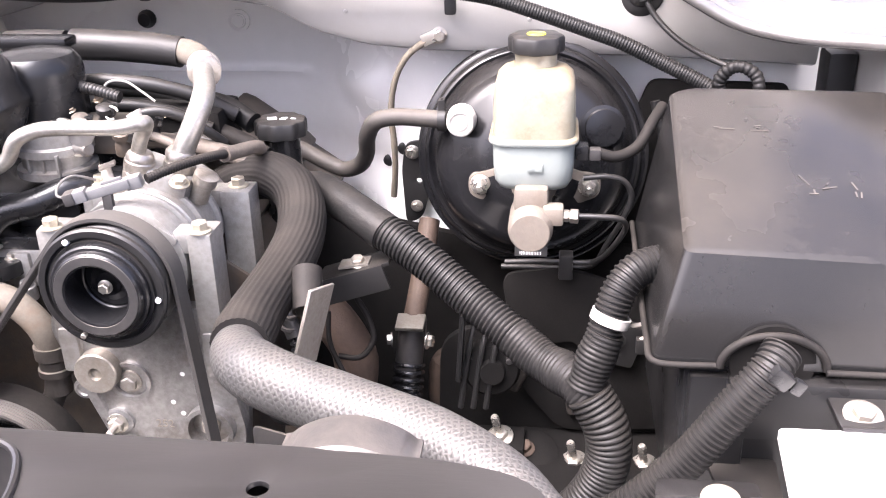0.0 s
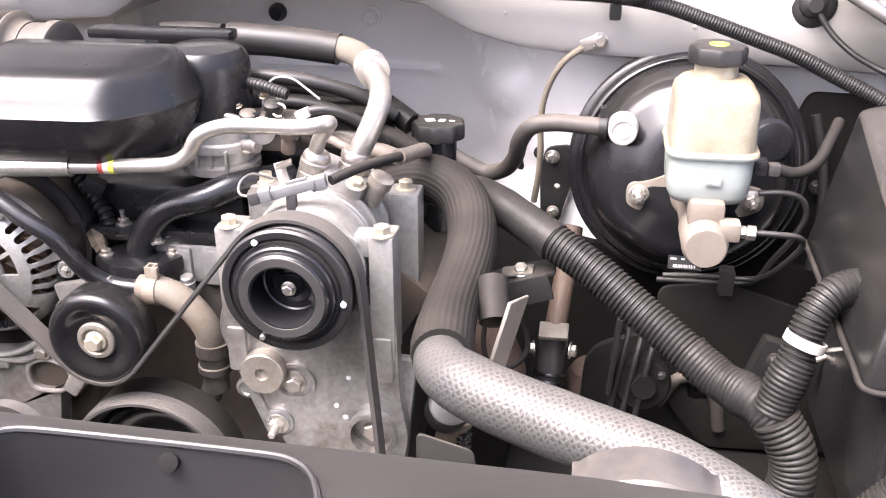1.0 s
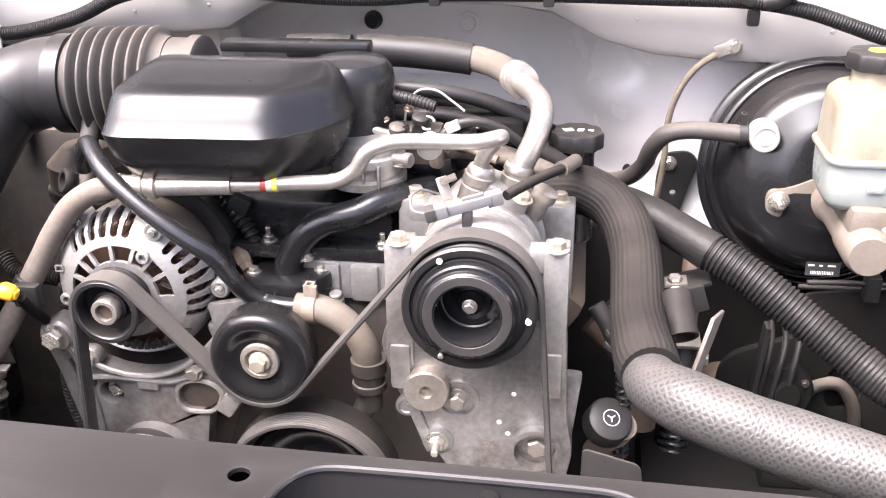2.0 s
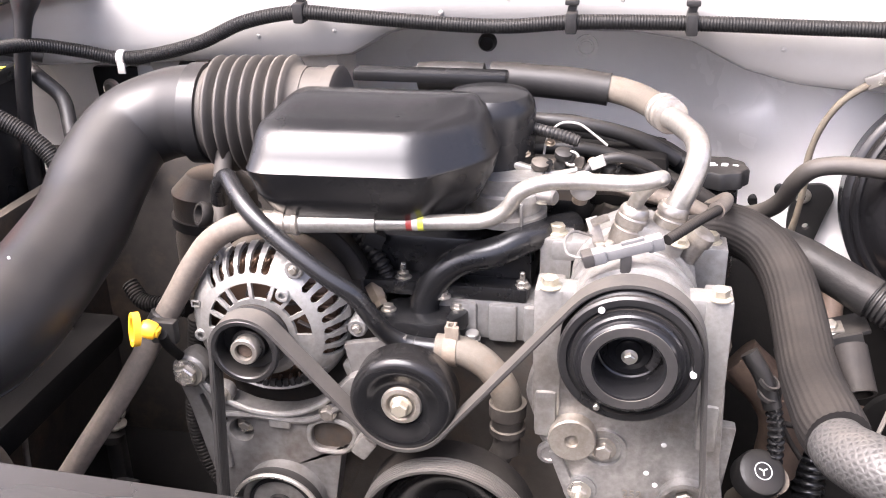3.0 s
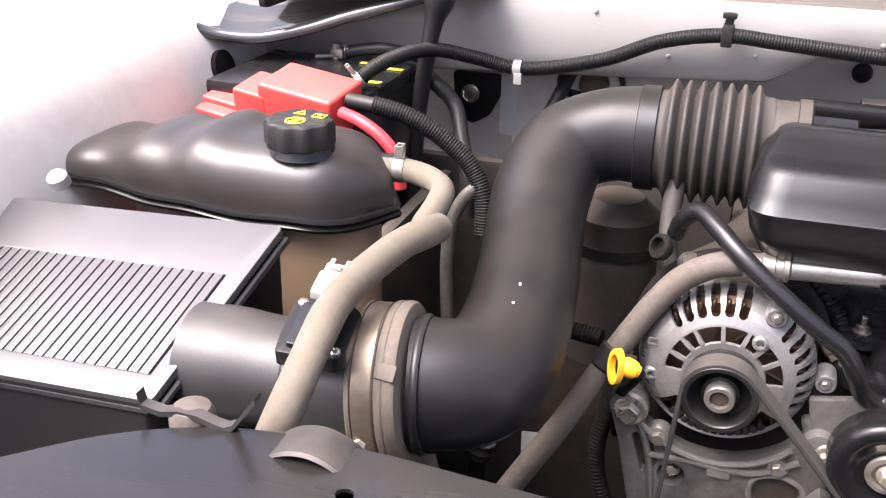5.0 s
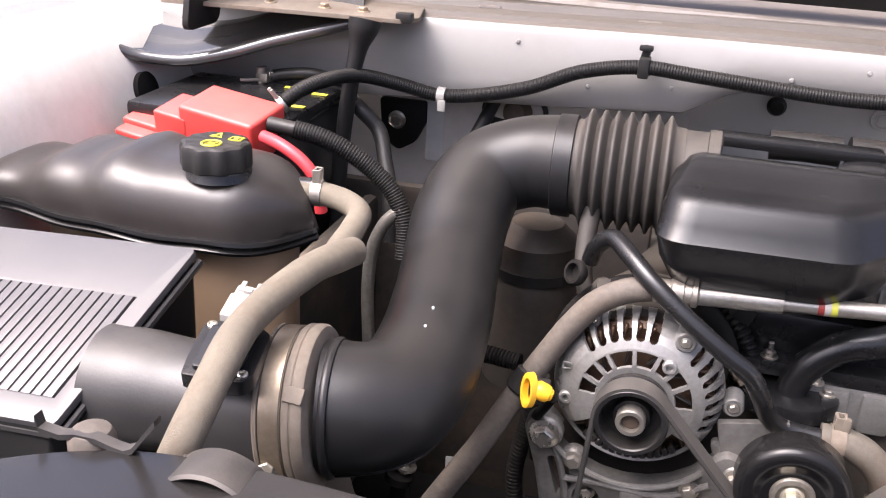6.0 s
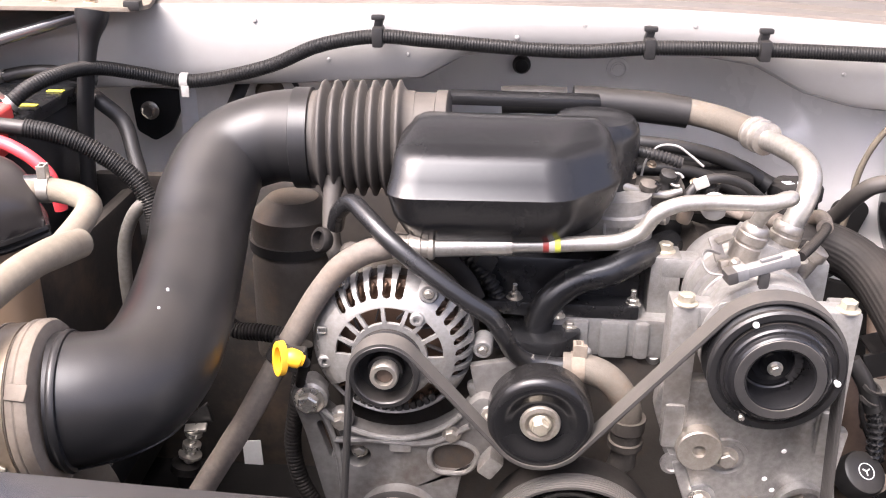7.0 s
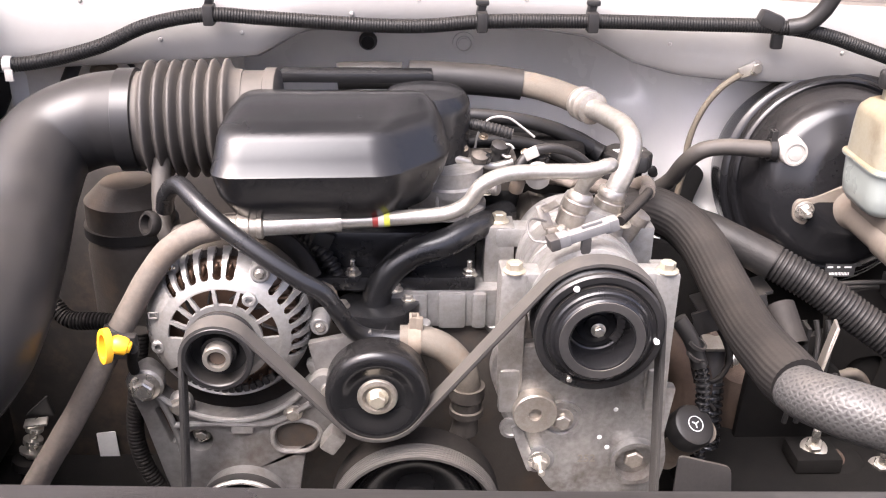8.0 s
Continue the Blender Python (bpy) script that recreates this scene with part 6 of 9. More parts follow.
def build_tank():
    c = thing("coolant_tank", (-1.2, 0.74, 1.0), "black coolant expansion tank with an amber translucent lower half", "coolant tank")
    seam_z = 1.158
    def side(x, front):
        """Front and back of the tank along its length."""
        end = math.sqrt(max(0.0, 1 - smooth(-1.14, -1.052, x) ** 2)) * math.sqrt(max(0.0, 1 - smooth(-1.36, -1.425, x) ** 2))
        yf = 0.707 + 0.024 * smooth(-1.20, -1.38, x)
        yb = 0.852 - 0.01 * smooth(-1.2, -1.05, x)
        mid = (yf + yb) / 2
        return mid + ((yf if front else yb) - mid) * max(end, 0.03)
    stations = [-1.425 + 0.373 * (0.5 - 0.5 * math.cos(math.pi * k / 44)) for k in range(45)]
    def section(x, top):
        f, b = side(x, True), side(x, False)
        mid, half = (f + b) / 2, (b - f) / 2
        ridge = 0.0055 * math.cos((x + 1.375) / 0.075 * 2 * math.pi) * smooth(-1.17, -1.24, x) * smooth(-1.42, -1.38, x)
        height = (0.030 + 0.040 * smooth(-1.43, -1.22, x)) * math.sqrt(max(0.02, half / 0.09)) if half < 0.09 else 0.030 + 0.040 * smooth(-1.43, -1.22, x)
        height = height * (1 + ridge * 16)
        pts = []
        for k in range(25):
            a = math.pi * k / 24
            c, s_ = math.cos(a), math.sin(a)
            pts.append((x, mid - half * math.copysign(abs(c) ** 0.62, c) * (1 + ridge * 6), seam_z + (height if top else 0.003) * s_ ** 0.62))
        return pts + [(x, mid + half * 0.5, seam_z - 0.004), (x, mid - half * 0.5, seam_z - 0.004)]
    bm = BM()
    loft(bm, [section(x, True) for x in stations])
    part("upper_shell", bm, M_tank, c, "glossy black upper shell", 70)
    bm = BM()
    rim = [(x, side(x, True)) for x in stations[1:-1]] + [(x, side(x, False)) for x in stations[-2:0:-1]]
    cx, cy = -1.23, 0.778
    def band(z, off):
        return [(x + off * (x - cx) / 0.19, y + off * (1 if y > cy else -1) * min(1.0, abs(y - cy) / 0.05), z + 0.0015 * math.sin(x * 60)) for x, y in rim]
    loft(bm, [band(seam_z - 0.006, -0.006), band(seam_z - 0.006, 0.0045), band(seam_z - 0.003, 0.0055), band(seam_z - 0.001, 0.003), band(seam_z + 0.001, 0.003), band(seam_z + 0.003, 0.0055), band(seam_z + 0.006, 0.0045), band(seam_z + 0.006, -0.006)], False)
    part("seam", bm, M_gloss, c, "moulded double seam", 20)
    bm = BM()
    low = [(-1.35, 0.77), (-1.28, 0.735), (-1.12, 0.720), (-1.070, 0.74), (-1.070, 0.80), (-1.14, 0.835), (-1.33, 0.84)]
    loft(bm, [[(x, y, z) for x, y in rounded(low, 0.05, 6)] for z in (0.98, 1.156)])
    part("lower_shell", bm, M_amber, c, "amber translucent lower half")
    bm = BM()
    lathe(bm, (-1.132, 0.748, 1.216), (0, 0, 1), [(0.031, -0.004), (0.0285, 0.002), (0.0275, 0.006), (0.0275, 0.016), (0, 0.016)], 36)
    part("filler_neck", bm, M_plastic, c)
    bm = BM()
    scalloped_cap(bm, (-1.132, 0.742, 1.222), 0.0308, 0.024, 10)
    k = part("cap", bm, M_rubber, c, "black scalloped pressure cap with yellow symbols", 32)
    z = 1.2465
    bm = BM()
    tube(bm, [(-1.130 + 0.0085 * math.cos(a), 0.731 + 0.0085 * math.sin(a), z) for a in np.linspace(0, 2 * math.pi, 15)], 0.0011, 6, 0.002)
    box(bm, (-1.130, 0.731, z), (0.012, 0.0016, 0.0010), 0, (0, 0, 40))
    box(bm, (-1.130, 0.731, z), (0.007, 0.005, 0.0010), 0)
    part("warning_ring", bm, M_inkyellow, k, "yellow printed symbol")
    bm = BM()
    plate(bm, [(-1.142, 0.750), (-1.130, 0.750), (-1.136, 0.763)], [[(-1.1392, 0.7518), (-1.1328, 0.7518), (-1.136, 0.7585)]], 0.0008, up(z - 0.0004))
    part("warning_triangle", bm, M_inkyellow, k)
    bm = BM()
    for dx, dy, w, h in ((-0.005, 0, 0.0012, 0.009), (0.006, 0, 0.0012, 0.009), (0, 0.0045, 0.011, 0.0012), (0, -0.0045, 0.011, 0.0012), (0.0, 0.001, 0.004, 0.004)):
        box(bm, (-1.117 + dx, 0.752 + dy, z), (w, h, 0.001), 0)
    part("printed_book", bm, M_inkyellow, k)
    bm = BM()
    tube(bm, [(-1.06, 0.800, 1.192), (-1.085, 0.795, 1.192)], 0.0105, 16)
    part("outlet", bm, M_plastic, c)


def build_tank_hose():
    c = thing("overflow_hose", (-1.0, 0.6, 1.1), "tan dust-covered coolant hose with a spring clamp", "hose")
    bm = BM()
    tube(bm, [(-1.075, 0.795, 1.190), (-1.055, 0.798, 1.189), (-1.030, 0.795, 1.186), (-1.010, 0.780, 1.183), (-1.003, 0.745, 1.180), (-1.000, 0.705, 1.178), (-0.990, 0.675, 1.182)], 0.0112, 22, 0.004, wave=0.03)
    part("upper_bend", bm, M_tan, c)
    bm = BM()
    tube(bm, [(-0.985, 0.700, 1.180, 1.0), (-0.988, 0.672, 1.186, 1.06), (-0.996, 0.640, 1.188), (-1.006, 0.585, 1.184), (-1.007, 0.540, 1.181), (-1.002, 0.500, 1.175), (-1.001, 0.468, 1.160), (-1.008, 0.447, 1.132), (-1.02, 0.43, 1.09)], 0.0124, 22, 0.004, wave=0.04)
    part("sleeve", bm, M_tan, c, "outer hose sleeve", 60)
    clamp_band("spring_clamp", (-1.058, 0.798, 1.189), (1, 0.1, 0), 0.0115, 0.010, c, M_satin, "pale spring clamp")


def build_battery():
    c = thing("battery", (-1.22, 1.04, 1.0), "black car battery with yellow label patches", "battery")
    bm = BM()
    box(bm, (-1.265, 1.045, 1.09), (0.20, 0.17, 0.20), 0.008)
    part("case", bm, M_box, c)
    bm = BM()
    box(bm, (-1.265, 1.045, 1.195), (0.202, 0.172, 0.018), 0.006)
    part("lid", bm, M_plastic, c)
    for x, y, w in ((-1.178, 1.02, 0.020), (-1.176, 1.085, 0.020), (-1.22, 1.10, 0.018)):
        bm = BM()
        box(bm, (x, y, 1.2050), (w, 0.008, 0.001), 0)
        part("label_patch", bm, M_inkyellow, c, "yellow label patch")
    bm = BM()
    box(bm, (-1.264, 1.115, 1.211), (0.020, 0.016, 0.012), 0.003, (0, 0, -15))
    lathe(bm, (-1.268, 1.115, 1.203), (0, 0, 1), [(0.007, 0), (0.0065, 0.02), (0, 0.02)], 18)
    box(bm, (-1.280, 1.104, 1.2075), (0.024, 0.005, 0.004), 0.001, (0, 0, 30))
    k = part("negative_terminal", bm, M_satin, c, "bare metal terminal clamp")
    bolt("terminal_nut", (-1.254, 1.113, 1.216), (1, 0, 0.1), 0.0045, k, M_zinc)
    r = thing("terminal_cover", (-1.26, 0.95, 1.17), "red plastic battery terminal and fuse cover", "terminal cover")
    bm = BM()
    tilt = (10, 5, -9)
    box(bm, (-1.226, 0.953, 1.193), (0.098, 0.066, 0.052), 0.005, tilt, 3)
    part("main_box", bm, M_red, r)
    bm = BM()
    box(bm, (-1.288, 0.958, 1.186), (0.046, 0.054, 0.046), 0.004, tilt, 3)
    box(bm, (-1.330, 0.966, 1.174), (0.058, 0.050, 0.034), 0.004, tilt, 3)
    box(bm, (-1.333, 0.940, 1.163), (0.056, 0.030, 0.034), 0.004, tilt, 3)
    part("step", bm, M_red, r)
    bm = BM()
    box(bm, (-1.334, 0.966, 1.1925), (0.014, 0.012, 0.0012), 0, tilt)
    part("moulded_mark", bm, M_red, r)
    cab = thing("battery_cable", (-1.1, 0.95, 1.1), "black corrugated battery cable", "cable", "battery cables")
    bm = BM()
    tube(bm, [(-1.175, 0.940, 1.205), (-1.14, 0.94, 1.202)], 0.0085, 14)
    part("plain_end", bm, M_rubber, cab)
    bm = BM()
    tube(bm, [(-1.145, 0.94, 1.203), (-1.115, 0.945, 1.196), (-1.085, 0.95, 1.182), (-1.055, 0.955, 1.160), (-1.035, 0.955, 1.140), (-1.020, 0.95, 1.112), (-1.015, 0.94, 1.07)], 0.0105, 18, rings=(0.0032, 0.0007))
    part("sheath", bm, M_conduit, cab)
    red = thing("red_cable", (-1.12, 0.9, 1.15), "red battery cable curving down", "cable")
    bm = BM()
    tube(bm, [(-1.170, 0.915, 1.198), (-1.14, 0.90, 1.195), (-1.115, 0.895, 1.182), (-1.10, 0.893, 1.165), (-1.095, 0.895, 1.13)], 0.0068, 14, 0.004)
    part("insulation", bm, M_redwire, red)
    b3 = thing("battery_cable", (-1.2, 1.1, 1.2), "black lead from the battery's bare terminal", "cable", "battery cables")
    bm = BM()
    tube(bm, [(-1.252, 1.115, 1.213), (-1.235, 1.117, 1.217), (-1.20, 1.12, 1.220), (-1.15, 1.145, 1.205)], 0.008, 12, 0.005)
    part("sheath", bm, M_rubber, b3)


def build_braces():
    c = thing("hood_strut", (-1.14, 1.12, 1.0), "black tubular brace rising to the cowl", "brace")
    bm = BM()
    tube(bm, [(-1.150, 1.075, 0.98, 1.0), (-1.146, 1.075, 1.10, 1.0), (-1.138, 1.08, 1.20, 1.05), (-1.128, 1.088, 1.268, 1.25), (-1.124, 1.092, 1.288, 1.9), (-1.123, 1.095, 1.299, 2.1)], 0.0095, 22, 0.006)
    part("tube", bm, M_duct, c)


def dished_brace(at, rim, lean, material, label):
    """Broad pressed brace from cowl corner to fender: a dished plate with a rolled rim."""
    b = thing("fender_brace", at, label, "brace", "fender braces")
    bm = BM()
    tube(bm, rim, 0.0075, 14, 0.008)
    part("rail", bm, material, b)
    bm = BM()
    _, pts = spline(rim, 0.012)
    prof = [(0.0, -0.004), (0.016, 0.004), (0.034, 0.003), (0.052, 0.012), (0.075, 0.024), (0.10, 0.026), (0.14, 0.040)]
    rows = [[bm.verts.new((p[0] + lean * a, p[1] + 0.9 * a, p[2] + c)) for a, c in prof] + [bm.verts.new((p[0] + lean * a, p[1] + 0.9 * a, p[2] + c - 0.004)) for a, c in prof[::-1]] for p in pts]
    for a, d in zip(rows, rows[1:]):
        for k in range(len(a)):
            bm.faces.new((a[k], d[k], d[(k + 1) % len(a)], a[(k + 1) % len(a)]))
    part("web", bm, material, b, "", 60)


def build_fender_braces():
    dished_brace((-1.3, 1.05, 1.24), [(-1.130, 1.112, 1.296), (-1.146, 1.11, 1.291), (-1.186, 1.10, 1.2785), (-1.241, 1.09, 1.262), (-1.282, 1.08, 1.248), (-1.316, 1.07, 1.239), (-1.350, 1.06, 1.233), (-1.3835, 1.05, 1.234), (-1.409, 1.04, 1.239), (-1.430, 1.025, 1.250)],
                 -0.35, M_bracedark, "broad glossy dark grey pressed brace from cowl to fender")
    dished_brace((0.3, 1.05, 1.22), [(0.10, 1.10, 1.295), (0.151, 1.08, 1.266), (0.202, 1.072, 1.239), (0.256, 1.05, 1.229), (0.336, 1.0, 1.232), (0.43, 0.93, 1.240), (0.52, 0.87, 1.25)],
                 0.35, M_bracegloss, "broad glossy silver-grey pressed brace from cowl to fender")


# ---- lines across the engine ----
def build_ac_lines():
    c = thing("suction_line", (-0.45, 1.0, 1.15), "foam-sleeved suction hose with a crimped bare aluminium bend", "pipe")
    bm = BM()
    tube(bm, [(-0.645, 1.105, 1.206), (-0.61, 1.105, 1.208), (-0.57, 1.105, 1.207)], 0.0165, 20, 0.008, wave=0.04)
    part("foam_sleeve", bm, M_rubber, c, "black foam sleeve")
    bm = BM()
    tube(bm, [(-0.562, 1.105, 1.207), (-0.51, 1.106, 1.205), (-0.465, 1.106, 1.202), (-0.428, 1.104, 1.198)], 0.0185, 20, 0.008, wave=0.03)
    part("foam_sleeve", bm, M_rubber, c, "black foam sleeve")
    bm = BM()
    tube(bm, [(-0.445, 1.106, 1.201), (-0.420, 1.100, 1.199), (-0.393, 1.065, 1.200), (-0.370, 1.015, 1.201)], 0.0150, 20, 0.006, wave=0.05)
    part("hose", bm, M_elbow, c, "dusty hose end")
    bm = BM()
    lathe(bm, (-0.372, 1.022, 1.2005), (0.35, -0.93, 0.0), [(0.016, 0), (0.0185, 0.001), (0.0185, 0.005), (0.0168, 0.006), (0.0168, 0.010), (0.0185, 0.011), (0.0185, 0.016), (0.0168, 0.017), (0.0168, 0.021), (0.0178, 0.022), (0.0178, 0.027), (0.012, 0.029)], 28)
    part("crimp", bm, M_satin, c, "crimped aluminium ferrule")
    bm = BM()
    tube(bm, [(-0.365, 1.000, 1.2005), (-0.352, 0.965, 1.2015), (-0.341, 0.935, 1.199), (-0.338, 0.912, 1.189), (-0.344, 0.898, 1.170), (-0.354, 0.892, 1.148), (-0.362, 0.890, 1.130)], 0.0112, 22, 0.004)
    part("pipe", bm, M_alloy, c, "bare aluminium pipe")
    bm = BM()
    lathe(bm, (-0.359, 0.891, 1.139), (0.28, 0.02, 0.96), [(0.0135, -0.012), (0.0150, -0.010), (0.0150, -0.003), (0.0138, -0.002), (0.0138, 0.001), (0.0148, 0.002), (0.0148, 0.007), (0.0125, 0.010), (0.0112, 0.010)], 26)
    part("collar", bm, M_satin, c)
    d = thing("discharge_line", (-0.6, 0.84, 1.1), "bright aluminium discharge pipe with red, white and yellow bands", "pipe")
    bm = BM()
    tube(bm, [(-0.396, 0.876, 1.145), (-0.388, 0.872, 1.165), (-0.376, 0.862, 1.182), (-0.372, 0.848, 1.189), (-0.392, 0.842, 1.186), (-0.44, 0.842, 1.1845), (-0.474, 0.838, 1.183), (-0.495, 0.835, 1.174), (-0.508, 0.836, 1.155), (-0.525, 0.837, 1.1445),
              (-0.56, 0.836, 1.1405), (-0.60, 0.834, 1.1385), (-0.66, 0.831, 1.136), (-0.703, 0.828, 1.1345)], 0.0074, 20, 0.004)
    part("pipe", bm, M_alloy, d)
    bm = BM()
    tube(bm, [(-0.628, 0.8325, 1.1372), (-0.702, 0.828, 1.1345)], 0.0098, 20, 0.01)
    part("muffler_tube", bm, M_alloy, d)
    for x, mt in ((-0.596, M_inkred), (-0.5905, M_white), (-0.585, M_inkgreen)):
        bm = BM()
        lathe(bm, (x, 0.8345 + 0.03 * (x + 0.597), 1.1387 + 0.05 * (x + 0.597)), (1, 0.03, 0.05), [(0.0074, -0.0027), (0.0080, -0.0027), (0.0080, 0.0027), (0.0074, 0.0027)], 20, ring_shape=True)
        part("colour_band", bm, mt, d)
    bm = BM()
    lathe(bm, (-0.440, 0.858, 1.170), (0.05, -0.35, 0.93), [(0.009, -0.004), (0.0118, 0), (0.0118, 0.012), (0.010, 0.015), (0, 0.015)], 24)
    part("service_cap", bm, M_white, d, "white service port cap")
    bm = BM()
    lathe(bm, (-0.700, 0.828, 1.1346), (-1, -0.03, -0.02), [(0.0098, 0), (0.0125, 0.002), (0.0125, 0.006), (0.011, 0.007), (0.011, 0.013), (0.0128, 0.014), (0.0128, 0.024), (0.0105, 0.026), (0.0105, 0.036), (0.012, 0.037), (0.012, 0.045), (0.009, 0.047)], 24)
    part("crimp", bm, M_satin, d, "crimped ferrule")
    bm = BM()
    tube(bm, [(-0.742, 0.826, 1.1335), (-0.765, 0.824, 1.128), (-0.790, 0.822, 1.112), (-0.812, 0.818, 1.084), (-0.832, 0.812, 1.05), (-0.852, 0.80, 1.015), (-0.880, 0.775, 0.965), (-0.915, 0.745, 0.91), (-0.945, 0.72, 0.86), (-0.97, 0.70, 0.80)], 0.0118, 20, 0.005, wave=0.03)
    part("hose", bm, M_hosegrey, d, "dust-covered rubber hose")


def build_heater_hoses():
    c = thing("bypass_hose", (-0.7, 0.84, 1.0), "smooth black hose crossing the engine to a clamped tan elbow", "hose")
    bm = BM()
    tube(bm, [(-0.806, 0.885, 1.128), (-0.800, 0.875, 1.148), (-0.785, 0.862, 1.163), (-0.766, 0.838, 1.158), (-0.745, 0.818, 1.146), (-0.710, 0.805, 1.122), (-0.670, 0.800, 1.094), (-0.645, 0.803, 1.075), (-0.632, 0.810, 1.052), (-0.621, 0.820, 1.028), (-0.606, 0.827, 1.015), (-0.585, 0.829, 1.011), (-0.562, 0.830, 1.010)], 0.0088, 20, 0.004)
    part("hose", bm, M_plastic, c, angle=60)
    bm = BM()
    tube(bm, [(-0.572, 0.830, 1.010), (-0.550, 0.829, 1.010), (-0.528, 0.829, 1.000), (-0.511, 0.830, 0.980), (-0.504, 0.832, 0.960), (-0.503, 0.834, 0.945)], 0.0145, 20, 0.004, wave=0.04)
    part("elbow", bm, M_elbow, c, "grimy tan rubber elbow")
    clamp_band("spring_clamp", (-0.558, 0.8295, 1.010), (1, 0, 0), 0.0150, 0.013, c, M_clay, "dusty spring clamp")
    bm = BM()
    box(bm, (-0.553, 0.826, 1.030), (0.007, 0.006, 0.014), 0.0015)
    part("clamp_tang", bm, M_clay, c)
    bm = BM()
    lathe(bm, (-0.503, 0.834, 0.945), (0, 0, -1), [(0.0185, -0.008), (0.0185, 0.006), (0.016, 0.009), (0.016, 0.018), (0.018, 0.019), (0.018, 0.026), (0.013, 0.028), (0.013, 0.05)], 26)
    part("outlet", bm, M_darkcast, c)
    bm = BM()
    tube(bm, [(-0.503, 0.834, 0.92), (-0.508, 0.832, 0.895), (-0.520, 0.83, 0.87), (-0.53, 0.83, 0.84)], 0.012, 18, 0.005)
    part("lower_pipe", bm, M_darkcast, c)
    f = thing("hose_fittings", (-0.80, 0.9, 1.05), "dusty ribbed grey fittings and stubs below the bellows", "fitting")
    bm = BM()
    tube(bm, [(-0.815, 0.93, 1.165), (-0.815, 0.91, 1.125), (-0.810, 0.895, 1.098), (-0.798, 0.888, 1.08), (-0.785, 0.885, 1.075)], 0.0095, 16, 0.006, wave=0.1)
    part("stub", bm, M_bellows, f)
    bm = BM()
    lathe(bm, (-0.812, 0.870, 1.118), (-0.6, -0.6, 0.3), [(0.010, 0), (0.013, 0.004), (0.013, 0.010), (0.0115, 0.012), (0.009, 0.012), (0.008, 0.004), (0, 0.004)], 20)
    part("ring_end", bm, M_dusty, f)
    for k, p in enumerate(((-0.79, 0.88, 1.10), (-0.775, 0.89, 1.085), (-0.755, 0.9, 1.10))):
        bm = BM()
        lathe(bm, p, (0.2, -0.6, 0.5), [(0.012, -0.02), (0.012, 0.006), (0.009, 0.009), (0.009, 0.014), (0, 0.014)], 12)
        part("nipple", bm, M_darkcast, f)


def build_dipstick():
    c = thing("dipstick", (-0.83, 0.735, 1.05), "oil dipstick with a yellow plastic ring handle", "dipstick")
    bm = BM()
    plate(bm, circle(0, 0, 0.0125, 28), [circle(0.001, 0, 0.0085, 24)], 0.007, Matrix.Translation((-0.829, 0.735, 1.060)) @ Euler((radians(80), radians(-10), radians(-40))).to_matrix().to_4x4() @ Matrix.Diagonal((0.62, 1.3, 1, 1)), 0.001)
    box(bm, (-0.817, 0.738, 1.058), (0.014, 0.010, 0.009), 0.003, (0, 20, 0))
    part("handle", bm, M_yellow, c)
    bm = BM()
    lathe(bm, (-0.826, 0.737, 1.061), (0.8, 0.1, -0.35), [(0.006, -0.002), (0.0085, 0.002), (0.0085, 0.009), (0.0075, 0.0125), (0.005, 0.014), (0.0045, 0.016)], 20)
    part("stopper", bm, M_yellow, c)
    bm = BM()
    tube(bm, [(-0.811, 0.742, 1.052), (-0.818, 0.76, 1.032), (-0.830, 0.80, 0.995), (-0.842, 0.86, 0.94), (-0.845, 0.91, 0.87)], 0.005, 12, 0.006)
    part("tube", bm, M_shadow, c)
    b = thing("hose_bracket", (-0.848, 0.79, 1.03), "black bracket holding hose and dipstick tube", "bracket")
    bm = BM()
    lathe(bm, (-0.846, 0.803, 1.026), (-0.45, -0.3, -0.85), [(0.0125, -0.012), (0.0145, -0.010), (0.0145, 0.010), (0.0125, 0.012)], 22)
    box(bm, (-0.832, 0.785, 1.03), (0.026, 0.012, 0.024), 0.003)
    part("sleeve", bm, M_rubber, b)
    w = thing("harness_drop", (-0.83, 0.78, 0.9), "dust-grey wiring harness dropping beside the alternator", "cable")
    bm = BM()
    tube(bm, [(-0.840, 0.868, 1.0), (-0.850, 0.868, 0.935), (-0.858, 0.866, 0.875), (-0.852, 0.864, 0.835), (-0.836, 0.862, 0.80), (-0.80, 0.86, 0.75)], 0.0095, 18, rings=(0.0045, 0.0012))
    part("sheath", bm, M_dusty, w)
    s = thing("heat_shield", (-0.822, 0.80, 0.9), "rust-brown shield beside the alternator bracket", "shield")
    bm = BM()
    plate(bm, rounded([(-0.835, 0.975), (-0.818, 0.965), (-0.795, 0.90), (-0.80, 0.87), (-0.825, 0.90)], 0.008, 4), [], 0.006, front(0.826), 0.002)
    part("shield", bm, M_rust, s)


